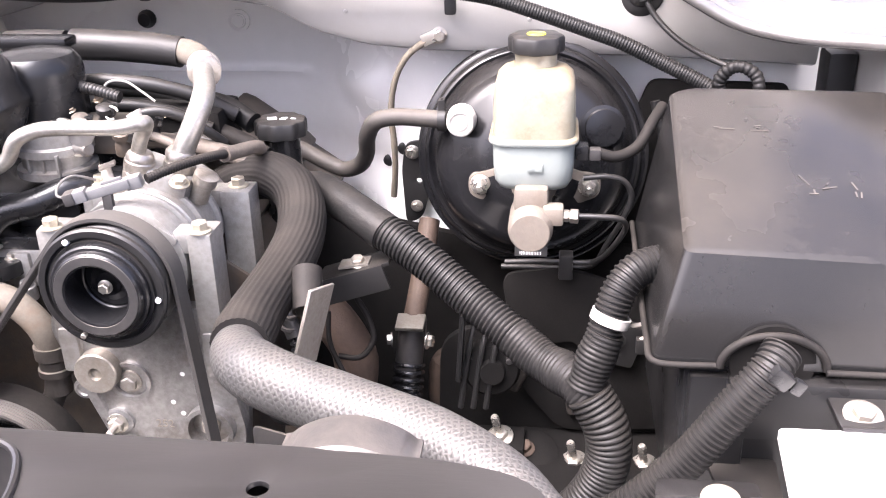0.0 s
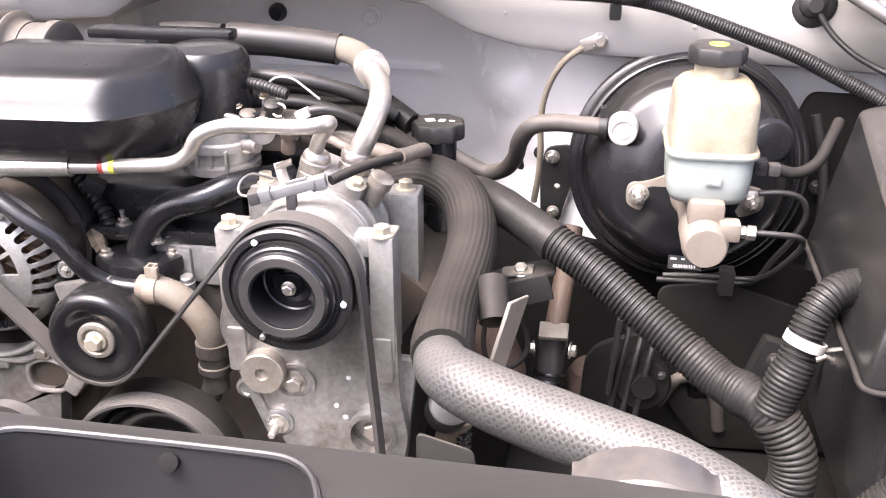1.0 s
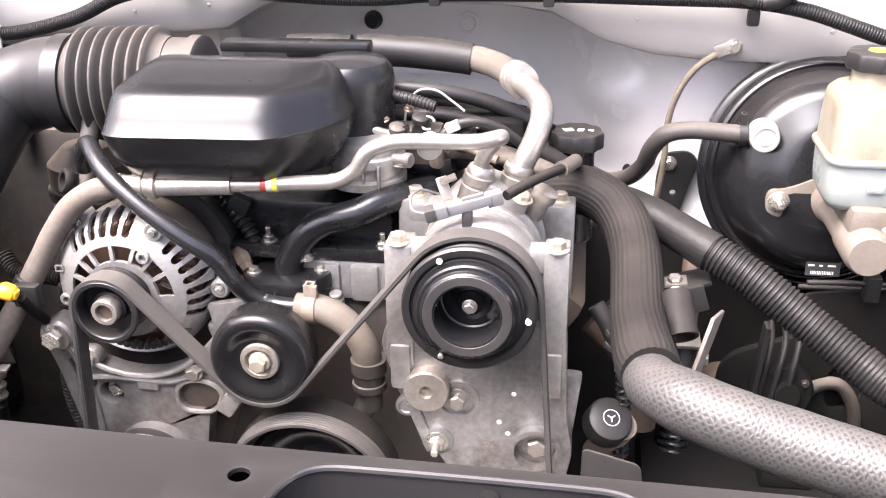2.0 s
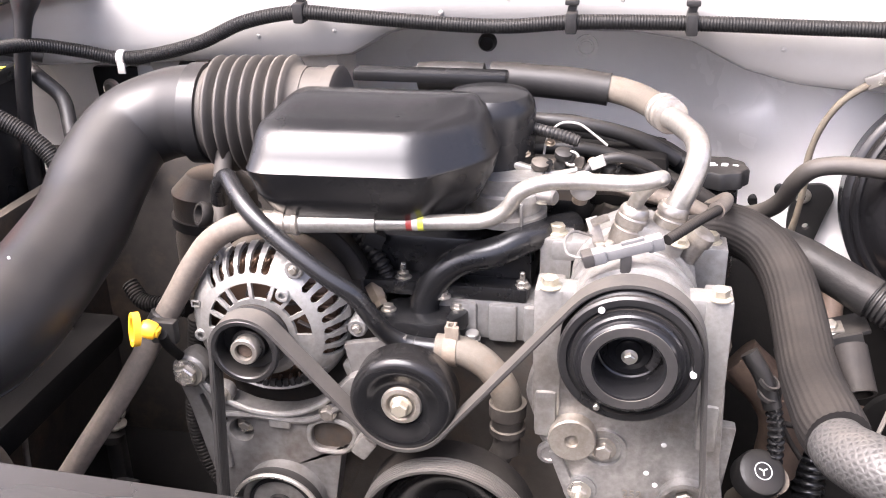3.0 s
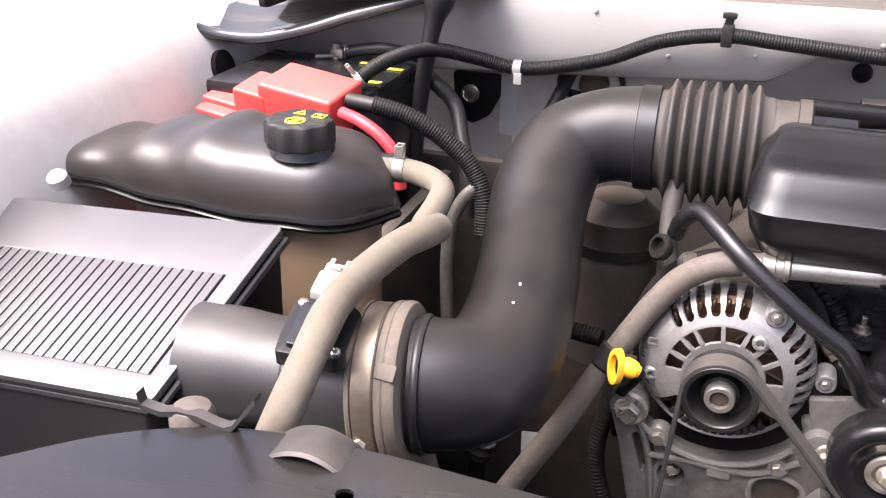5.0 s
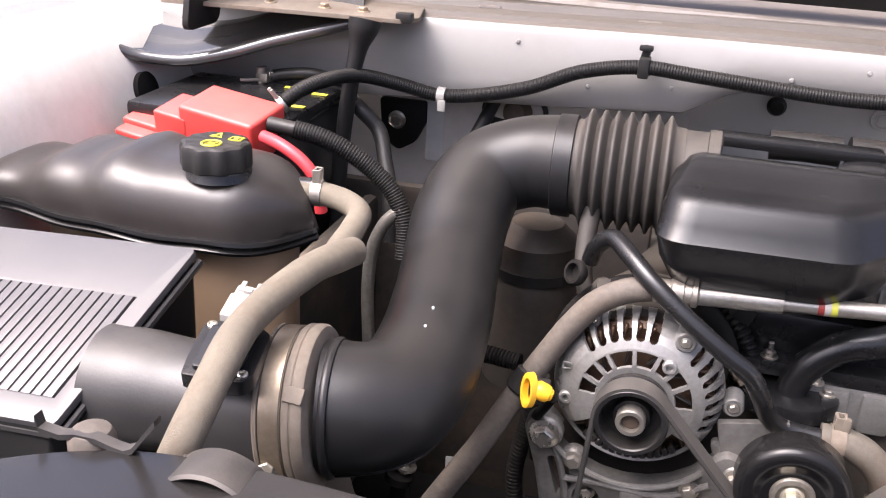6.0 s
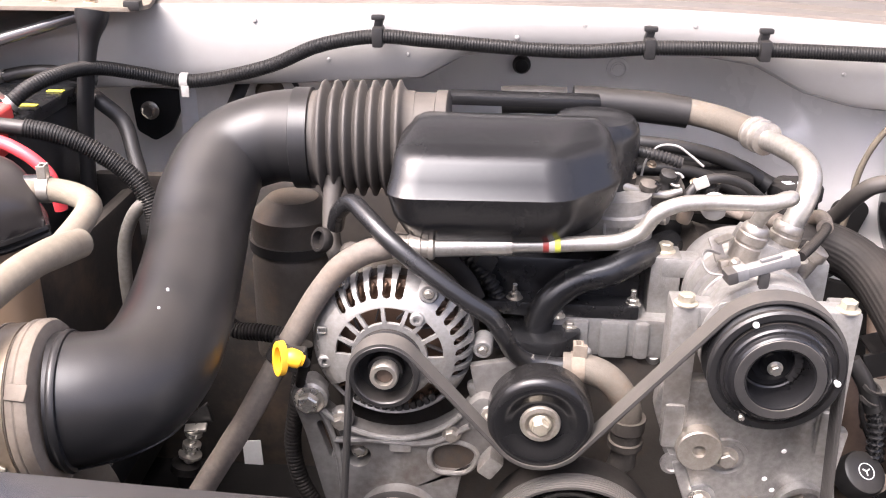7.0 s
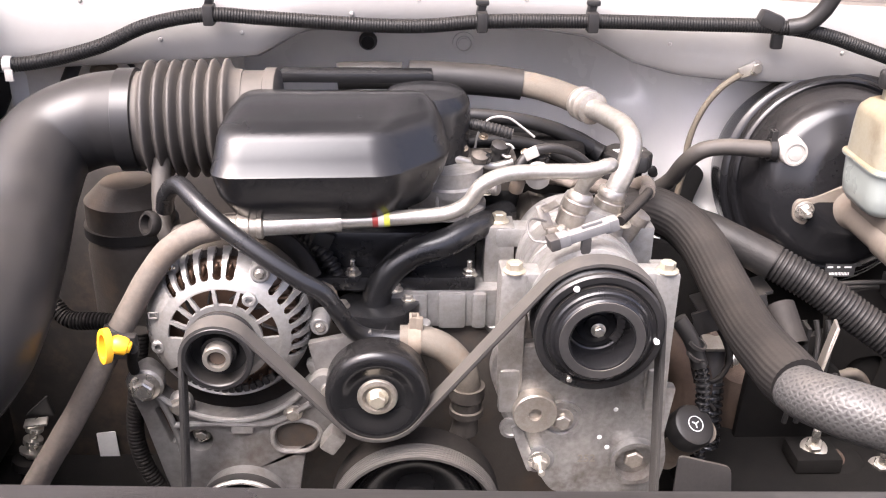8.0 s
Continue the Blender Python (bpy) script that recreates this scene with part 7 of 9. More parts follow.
def build_rad_hose():
    c = thing("upper_radiator_hose", (-0.2, 0.7, 1.0), "ribbed black radiator hose joined to a silver braided sleeve", "hose")
    bm = BM()
    tube(bm, [(-0.352, 1.00, 1.065, 1.0), (-0.325, 0.992, 1.083, 0.98), (-0.294, 0.980, 1.090, 0.96), (-0.264, 0.957, 1.084, 0.93), (-0.248, 0.925, 1.073, 0.92), (-0.241, 0.888, 1.061, 0.91), (-0.240, 0.845, 1.054, 0.91), (-0.241, 0.800, 1.052, 0.90), (-0.242, 0.753, 1.052, 0.90), (-0.240, 0.707, 1.055, 0.93), (-0.238, 0.683, 1.056, 0.95), (-0.236, 0.668, 1.057, 0.90)], 0.0275, 120, 0.008, ribs=(30, 0.0006))
    part("black_hose", bm, M_dusty, c, "ribbed black woven hose", 60)
    bm = BM()
    tube(bm, [(-0.238, 0.690, 1.050, 0.86), (-0.234, 0.656, 1.056, 0.97), (-0.216, 0.629, 1.061, 1.055), (-0.186, 0.609, 1.060, 1.07), (-0.154, 0.597, 1.056, 1.085), (-0.116, 0.581, 1.054, 1.07), (-0.074, 0.563, 1.053, 1.02), (-0.040, 0.542, 1.051, 0.98), (-0.010, 0.518, 1.047, 0.95), (0.012, 0.49, 1.04, 0.95)], 0.0232, 40, 0.005, wave=0.02)
    part("braided_sleeve", bm, M_braid, c, "silver woven sleeve", 80)
    return c


# ---- brake booster, master cylinder and fluid reservoir ----
def build_brakes():
    b = thing("brake_booster", (-0.009, 1.15, 0.95), "large round black enamelled brake booster on the firewall", "brake booster")
    o, ax = (-0.014, 1.150, 1.063), (0, -0.975, 0.20)
    bm = BM()
    lathe(bm, o, ax, [(0.0916, -0.10), (0.1273, -0.085), (0.1365, -0.05), (0.1365, -0.012), (0.1417, -0.010), (0.1422, -0.002), (0.1385, 0.002), (0.1340, 0.003), (0.1324, 0.012), (0.1289, 0.016), (0.1264, 0.017), (0.1232, 0.014), (0.1202, 0.020), (0.1141, 0.040), (0.1049, 0.056), (0.0897, 0.066), (0.0662, 0.070), (0.0611, 0.074), (0.0458, 0.075), (0, 0.075)], 80)
    part("shell", bm, M_booster, b, angle=40)
    bm = BM()
    lathe(bm, (0.068, 1.092, 1.115), (0.15, -0.96, 0.2), [(0.026, -0.008), (0.026, 0.004), (0.022, 0.005), (0.021, 0.010), (0.0, 0.012)], 36)
    part("round_boss", bm, M_booster, b)
    bm = BM()
    lathe(bm, (-0.095, 1.100, 1.122), (0, -1, 0.02), [(0.018, 0), (0.018, 0.010), (0.0165, 0.012), (0.0165, 0.022), (0.0152, 0.0245), (0.0125, 0.0250), (0.0118, 0.0235), (0.0085, 0.0235), (0.0080, 0.0245), (0.003, 0.0248), (0, 0.0252)], 32)
    part("check_valve", bm, M_white, b, "off-white vacuum check valve")
    bm = BM()
    plate(bm, rounded([(-0.031, 0.959), (0.008, 0.959), (0.008, 0.9765), (-0.031, 0.9765)], 0.001, 2), [], 0.0006, front(1.0725))
    lab = part("paper_label", bm, M_inkdark, b, "small black label with white print")
    bm = BM()
    for k in range(14):
        box(bm, (-0.0245 + 0.0019 * k, 1.0717, 0.9632), (0.0010 if k % 3 else 0.0006, 0.0004, 0.0040), 0)
    part("printed_bars", bm, M_ink, lab)
    bm = BM()
    for x, w in ((-0.025, 0.007), (-0.014, 0.004), (-0.002, 0.009)):
        box(bm, (x, 1.0717, 0.9725), (w, 0.0004, 0.0020), 0)
    part("printed_line", bm, M_ink, b, "short white print line")
    # bracket that ties the booster to the firewall
    bm = BM()
    plate(bm, rounded([(-0.190, 1.040), (-0.155, 1.045), (-0.140, 1.03), (-0.150, 1.0), (-0.168, 0.93), (-0.192, 0.92), (-0.196, 1.0)], 0.012, 4), [circle(-0.172, 0.985, 0.004)], 0.006, front(1.262), 0.0015)
    part("mount_plate", bm, M_rubber, b)
    bolt("mount_nut", (-0.180, 1.256, 1.027), FWD, 0.007, b, M_zinc)
    bolt("mount_nut", (-0.176, 1.256, 0.948), FWD, 0.006, b, M_zinc)

    m = thing("master_cylinder", (-0.009, 1.0, 1.03), "dusty brake master cylinder bolted to the booster", "master cylinder")
    bm = BM()
    lathe(bm, (-0.009, 1.085, 1.050), (0.0, -1, 0.015), [(0.030, 0), (0.030, 0.012), (0.024, 0.018), (0.0215, 0.03), (0.0215, 0.10), (0.0235, 0.102), (0.0235, 0.150), (0.022, 0.158), (0.020, 0.162), (0, 0.163)], 40)
    box(bm, (-0.009, 1.00, 1.078), (0.036, 0.11, 0.03), 0.006)
    part("body", bm, M_iron, m)
    bm = BM()
    lathe(bm, (-0.009, 0.931, 1.0524), (0.0, -1, 0.015), [(0.0215, 0), (0.0205, 0.006), (0.018, 0.0075), (0.0178, 0.006), (0, 0.0065)], 36)
    part("end_plug", bm, M_iron, m)
    bm = BM()
    plate(bm, rounded([(-0.086, 1.062), (-0.060, 1.068), (-0.02, 1.085), (0.002, 1.085), (0.042, 1.068), (0.068, 1.062), (0.068, 1.038), (0.03, 1.022), (-0.05, 1.022), (-0.086, 1.036)], 0.010, 4), [], 0.010, front(1.083), 0.002)
    part("flange", bm, M_iron, m)
    for x in (-0.072, 0.054):
        bolt("flange_nut", (x, 1.073, 1.050), FWD, 0.0085, m, M_zinc, stud=0.008)
    bm = BM()
    box(bm, (0.014, 0.945, 1.066), (0.022, 0.022, 0.020), 0.004)
    part("port_boss", bm, M_iron, m)
    bm = BM()
    lathe(bm, (0.024, 0.944, 1.065), (1, -0.1, 0), [(0.0065, 0), (0.0065, 0.006), (0.0055, 0.007), (0.0075, 0.008), (0.0075, 0.016), (0.004, 0.017), (0, 0.017)], 6)
    part("flare_nut", bm, M_satin, m)

    r = thing("brake_fluid_reservoir", (-0.008, 1.0, 1.08), "yellowed translucent brake fluid reservoir with a dusty top", "fluid reservoir")
    base = [(-0.051, 0.956, 0.022), (0.035, 0.956, 0.022), (0.035, 1.052, 0.02), (-0.051, 1.052, 0.02)]
    def ring(z, k, sh=0.0, rr=None):
        pts = [(-0.008 + (p[0] + 0.008) * k, 1.004 + (p[1] - 1.004) * k + sh, (rr or p[2])) for p in base]
        return [(x, y, z) for x, y in rounded(pts, 0.02, 6)]
    bm = BM()
    loft(bm, [ring(1.083, 0.66), ring(1.086, 0.86), ring(1.094, 0.95), ring(1.110, 0.985), ring(1.1345, 1.0), ring(1.136, 1.075), ring(1.1385, 1.09)])
    part("lower_bottle", bm, M_fluid, r, "milky lower half", 45)
    bm = BM()
    loft(bm, [ring(1.1386, 1.09), ring(1.141, 1.075), ring(1.1425, 1.0), ring(1.172, 0.985), ring(1.190, 0.965), ring(1.1965, 0.93), ring(1.203, 0.78, 0.004), ring(1.206, 0.62, 0.008)])
    part("upper_bottle", bm, M_reservoir, r, "yellowed dusty upper half", 45)
    bm = BM()
    lathe(bm, (-0.008, 1.020, 1.200), (0, 0, 1), [(0.0235, 0), (0.022, 0.004), (0.022, 0.022), (0, 0.022)], 36)
    part("neck", bm, M_reservoir, r)
    bm = BM()
    scalloped_cap(bm, (-0.008, 1.020, 1.2195), 0.0285, 0.018, 8)
    k = part("cap", bm, M_rubber, r, "black scalloped cap with a yellow symbol", 32)
    bm = BM()
    tube(bm, [(-0.008 + 0.009 * math.cos(a), 1.018 + 0.008 * math.sin(a), 1.2378) for a in np.linspace(0, 2 * math.pi, 15)], 0.0011, 6, 0.002)
    box(bm, (-0.008, 1.018, 1.2378), (0.010, 0.004, 0.001), 0)
    part("symbol", bm, M_inkyellow, k, "yellow printed symbol")
    bm = BM()
    box(bm, (-0.006, 0.9545, 1.113), (0.016, 0.002, 0.009), 0.0008)
    box(bm, (-0.010, 0.9532, 1.113), (0.006, 0.001, 0.005), 0.0003)
    part("level_mark", bm, M_fluid, r)
    bm = BM()
    box(bm, (0.042, 0.985, 1.122), (0.014, 0.018, 0.016), 0.002)
    s = part("level_sensor", bm, M_plastic, r, "black level sensor plug")
    bm = BM()
    box(bm, (0.056, 0.983, 1.120), (0.012, 0.014, 0.012), 0.002)
    part("sensor_clip", bm, M_hub, s)

    l = thing("brake_line", (0.04, 0.97, 1.0), "thin dark brake pipes bending down beside the booster", "pipe")
    for pts in ([(0.040, 0.943, 1.065), (0.065, 0.942, 1.065), (0.083, 0.945, 1.062), (0.090, 0.955, 1.050), (0.078, 0.985, 1.010), (0.066, 1.01, 0.985), (0.055, 1.02, 0.977), (0.0, 1.02, 0.977), (-0.04, 1.02, 0.975)],
                [(0.045, 0.985, 1.092), (0.070, 0.985, 1.094), (0.088, 0.988, 1.088), (0.097, 0.992, 1.070), (0.090, 1.00, 1.040), (0.075, 1.02, 1.0), (0.062, 1.03, 0.970), (0.05, 1.035, 0.964), (-0.045, 1.035, 0.962)]):
        bm = BM()
        tube(bm, pts, 0.0032, 10, 0.004)
        part("pipe", bm, M_rubber, l)
    bm = BM()
    box(bm, (0.030, 1.022, 0.972), (0.016, 0.02, 0.030), 0.002)
    part("line_clip", bm, M_rubber, l)
    h = thing("sensor_harness", (0.08, 0.99, 1.1), "black wiring sleeve leading to the level sensor", "cable")
    bm = BM()
    tube(bm, [(0.060, 0.983, 1.120), (0.078, 0.985, 1.116), (0.10, 1.00, 1.122), (0.118, 1.03, 1.142), (0.13, 1.06, 1.15)], 0.0062, 14, 0.005)
    part("sleeve", bm, M_dusty, h)


def build_vac_hose():
    c = thing("vacuum_hose", (-0.2, 1.1, 1.05), "dusty grey vacuum hose bending to the booster valve", "hose")
    bm = BM()
    tube(bm, [(-0.112, 1.092, 1.122), (-0.14, 1.098, 1.122), (-0.176, 1.105, 1.121), (-0.200, 1.11, 1.114), (-0.214, 1.125, 1.092), (-0.222, 1.15, 1.06), (-0.238, 1.175, 1.035), (-0.262, 1.19, 1.024), (-0.29, 1.195, 1.034), (-0.325, 1.20, 1.05), (-0.36, 1.20, 1.06)], 0.0105, 18, 0.005, wave=0.04)
    part("hose", bm, M_bellows, c)
    clamp_band("clip", (-0.118, 1.093, 1.122), (1, 0, 0), 0.0125, 0.009, c, M_rubber)


def build_ps_cap():
    c = thing("oil_filler", (-0.304, 1.065, 1.06), "black filler neck with a scalloped cap and white print", "filler cap")
    bm = BM()
    lathe(bm, (-0.304, 1.065, 1.00), (0, 0, 1), [(0.024, 0), (0.022, 0.05), (0.021, 0.116), (0, 0.116)], 32)
    part("neck", bm, M_plastic, c)
    bm = BM()
    scalloped_cap(bm, (-0.304, 1.065, 1.110), 0.030, 0.020, 9)
    k = part("cap", bm, M_rubber, c, "black scalloped cap", 32)
    bm = BM()
    for x, y, w, h, a in ((-0.312, 1.060, 0.010, 0.002, 20), (-0.314, 1.066, 0.010, 0.002, 20), (-0.318, 1.063, 0.002, 0.008, 20), (-0.300, 1.061, 0.007, 0.0018, 0), (-0.299, 1.066, 0.007, 0.0018, 0), (-0.288, 1.063, 0.006, 0.0018, -10)):
        box(bm, (x, y, 1.1304), (w, h, 0.0008), 0, (0, 0, a))
    part("printed_bars", bm, M_ink, k, "white printed marks")


# ---- wiring conduits on the driver's side ----
def build_looms():
    c = thing("main_conduit", (0.0, 0.85, 0.9), "thick black corrugated conduit forking in taped joints", "conduit")
    bm = BM()
    tube(bm, [(-0.268, 1.02, 1.060), (-0.245, 1.0, 1.066), (-0.218, 0.975, 1.064), (-0.185, 0.948, 1.055), (-0.160, 0.930, 1.046)], 0.0205, 20, 0.006, wave=0.05)
    part("taped_start", bm, M_tape, c, "smooth taped section")
    bm = BM()
    tube(bm, [(-0.174, 0.940, 1.052), (-0.148, 0.925, 1.041), (-0.116, 0.908, 1.026), (-0.080, 0.889, 1.004), (-0.042, 0.867, 0.982), (-0.016, 0.850, 0.967)], 0.0200, 28, rings=(0.0052, 0.0017))
    part("corrugated_tube", bm, M_conduit, c)
    bm = BM()
    tube(bm, [(-0.022, 0.854, 0.971), (0.006, 0.834, 0.957), (0.030, 0.812, 0.954), (0.046, 0.795, 0.951), (0.057, 0.784, 0.942)], 0.0210, 28, rings=(0.0048, 0.0009), wave=0.13)
    part("taped_fork", bm, M_tape, c, "crumpled black tape wrap", 50)
    bm = BM()
    tube(bm, [(0.052, 0.780, 0.953), (0.066, 0.773, 0.930), (0.072, 0.770, 0.905), (0.069, 0.770, 0.875), (0.056, 0.770, 0.845), (0.03, 0.770, 0.81), (0.0, 0.77, 0.77)], 0.0220, 28, rings=(0.0056, 0.0022))
    part("corrugated_tube", bm, M_conduit, c)
    bm = BM()
    tube(bm, [(0.048, 0.785, 0.958), (0.056, 0.789, 0.985), (0.066, 0.794, 1.012)], 0.0180, 26, rings=(0.0048, 0.0009), wave=0.12)
    part("taped_branch", bm, M_tape, c, "crumpled black tape wrap", 50)
    bm = BM()
    tube(bm, [(0.060, 0.791, 1.000), (0.069, 0.799, 1.030), (0.076, 0.805, 1.050), (0.088, 0.813, 1.064), (0.105, 0.822, 1.069), (0.14, 0.835, 1.068)], 0.0165, 24, rings=(0.0048, 0.0016))
    part("corrugated_branch", bm, M_conduit, c)
    bm = BM()
    lathe(bm, (0.0685, 0.7955, 1.026), (0.32, 0.2, 0.93), [(0.0175, -0.005), (0.0186, -0.0045), (0.0186, 0.0045), (0.0175, 0.005)], 26, ring_shape=True)
    part("white_band", bm, M_white, c, "white tape band")
    d = thing("fuse_box_conduit", (0.13, 0.68, 0.9), "black corrugated conduit leaving the fuse box lid", "conduit")
    bm = BM()
    tube(bm, [(0.196, 0.690, 1.058), (0.185, 0.678, 1.048), (0.160, 0.672, 1.014), (0.128, 0.670, 0.966), (0.092, 0.672, 0.922), (0.055, 0.68, 0.885), (0.02, 0.69, 0.85)], 0.0165, 26, rings=(0.0049, 0.0017))
    part("corrugated_tube", bm, M_conduit, d)
    bm = BM()
    box(bm, (0.190, 0.664, 1.050), (0.018, 0.014, 0.014), 0.003, (0, 40, 0))
    box(bm, (0.203, 0.662, 1.043), (0.010, 0.008, 0.012), 0.002, (0, 30, 0))
    part("clip", bm, M_plastic, d)
    bm = BM()
    tube(bm, [(0.085, 0.80, 1.015), (0.10, 0.795, 1.022), (0.115, 0.79, 1.03)], 0.002, 8, 0.004)
    part("tie_wire", bm, M_zinc, d)


def build_fuse_box():
    c = thing("fuse_box", (0.27, 0.85, 0.9), "large black plastic fuse box with a sloping faceted lid", "fuse box")
    def ring(pts, z):
        return [(x, y, zz) for (x, y), zz in zip(rounded(pts, 0.012, 4), z)]
    lip = [(0.098, 0.712), (0.42, 0.70), (0.44, 1.02), (0.108, 1.01)]
    top = [(0.121, 0.738), (0.43, 0.72), (0.395, 0.90), (0.338, 0.990), (0.150, 0.995), (0.128, 0.985)]
    bm = BM()
    lip6 = [(0.098, 0.712), (0.46, 0.700), (0.43, 0.93), (0.365, 1.018), (0.13, 1.016), (0.102, 1.0)]
    def zlid(x, y):
        return 1.120 + (y - 0.735) * 0.262 
    lo = rounded(lip6, 0.008, 4)
    hi = rounded(top, 0.008, 4)
    def blend(k, z=None):
        return [(a[0] + (b[0] - a[0]) * k, a[1] + (b[1] - a[1]) * k, 1.036 + (zlid(*b) - 1.036) * k) for a, b in zip(lo, hi)]
    inner = [(0.27 + (x - 0.27) * 0.965, 0.86 + (y - 0.86) * 0.965) for x, y in hi]
    loft(bm, [[(x, y, 1.030) for x, y in lo], blend(0.0), blend(0.5), blend(0.93), blend(0.985), [(x + (u - x) * 0.4, y + (w - y) * 0.4, zlid(x, y)) for (x, y), (u, w) in zip(hi, inner)], [(x, y, zlid(x, y) + 0.001) for x, y in inner]])
    lid = part("lid", bm, M_lid, c, "satin black faceted lid", 25)
    bm = BM()
    edge = [(x, y - 0.003, 1.033) for x, y in ((0.46, 0.699), (0.235, 0.704))]
    tube(bm, edge, 0.0028, 10, 0.01)
    arch = [(0.194 + 0.042 * math.cos(a), 0.7045, 1.033 + 0.030 * math.sin(a)) for a in np.linspace(0, math.pi, 14)]
    tube(bm, arch, 0.0035, 10, 0.004)
    tube(bm, [(0.152, 0.7055, 1.033), (0.104, 0.707, 1.033), (0.097, 0.712, 1.034), (0.096, 0.74, 1.036), (0.099, 0.99, 1.040)], 0.0028, 10, 0.005)
    part("lid_flange", bm, M_dusty, lid, "raised flange round the lid")
    # solid disc, its near-black colour imitates the dark inside the opening
    bm = BM()
    lathe(bm, (0.194, 0.712, 1.036), FWD, [(0.034, 0), (0.034, 0.004), (0, 0.004)], 28)
    part("cable_mouth", bm, M_shadow, lid, "near-black disc drawn as the shaded cable opening")
    bm = BM()
    tilt = math.degrees(math.atan(0.262))
    def mark(x, y, w, h, a):
        box(bm, (x, y, zlid(x, y) + 0.0013), (w, h, 0.0008), 0, (tilt, 0, a))
    for q in ((0.176, 0.917, 0.014, 0.0015, -6), (0.168, 0.919, 0.008, 0.0012, -20), (0.206, 0.914, 0.016, 0.0015, 0), (0.205, 0.922, 0.007, 0.0015, 20), (0.205, 0.919, 0.004, 0.0012, 0), (0.232, 0.836, 0.0012, 0.016, 25), (0.237, 0.816, 0.008, 0.0015, 0), (0.238, 0.819, 0.0015, 0.006, 0),
              (0.252, 0.825, 0.014, 0.0013, 20), (0.272, 0.816, 0.0013, 0.008, 0), (0.276, 0.815, 0.0013, 0.009, -10), (0.273, 0.828, 0.0013, 0.012, 15), (0.251, 0.831, 0.006, 0.0013, 60)):
        bm = BM()
        mark(*q)
        part("moulded_mark", bm, M_hub, lid)
    bm = BM()
    box(bm, (0.29, 0.86, 0.94), (0.33, 0.28, 0.18), 0.01)
    part("body", bm, M_box, c)
    bm = BM()
    box(bm, (0.235, 0.712, 0.995), (0.15, 0.03, 0.055), 0.006)
    box(bm, (0.155, 0.72, 0.96), (0.05, 0.02, 0.12), 0.005)
    part("front_block", bm, M_box, c)
    bm = BM()
    box(bm, (0.275, 0.678, 1.010), (0.075, 0.05, 0.006), 0.002)
    box(bm, (0.275, 0.654, 1.006), (0.075, 0.006, 0.016), 0.002)
    part("mount_tab", bm, M_support, c)
    bolt("mount_nut", (0.258, 0.672, 1.013), (0, -0.3, 0.95), 0.0085, c, M_satin, "bright flanged nut", 1.8)
    bm = BM()
    plate(bm, rounded([(0.16, 0.64), (0.205, 0.645), (0.21, 0.72), (0.15, 0.72)], 0.006, 3), [], 0.004, up(0.93), 0.001)
    part("torn_flap", bm, M_rubber, c)
    t = thing("apron_bracket", (0.22, 0.62, 0.95), "white painted panel and black bracket below the fuse box", "panel")
    bm = BM()
    plate(bm, rounded([(0.184, 0.56), (0.40, 0.56), (0.40, 0.655), (0.190, 0.655)], 0.006, 3), [], 0.006, Matrix.Translation((0, 0.0, 0.960)) @ Matrix.Rotation(radians(4), 4, "X"), 0.001)
    part("panel", bm, M_paint, t, "white painted panel")
    bm = BM()
    plate(bm, rounded([(0.09, 0.55), (0.178, 0.55), (0.178, 0.64), (0.10, 0.64)], 0.006, 3), [], 0.004, up(0.965), 0.001)
    k = part("bracket", bm, M_support, t, "black bracket")
    bolt("nut", (0.146, 0.615, 0.969), (0, -0.2, 0.97), 0.0085, k, M_yzinc, "", 1.8)


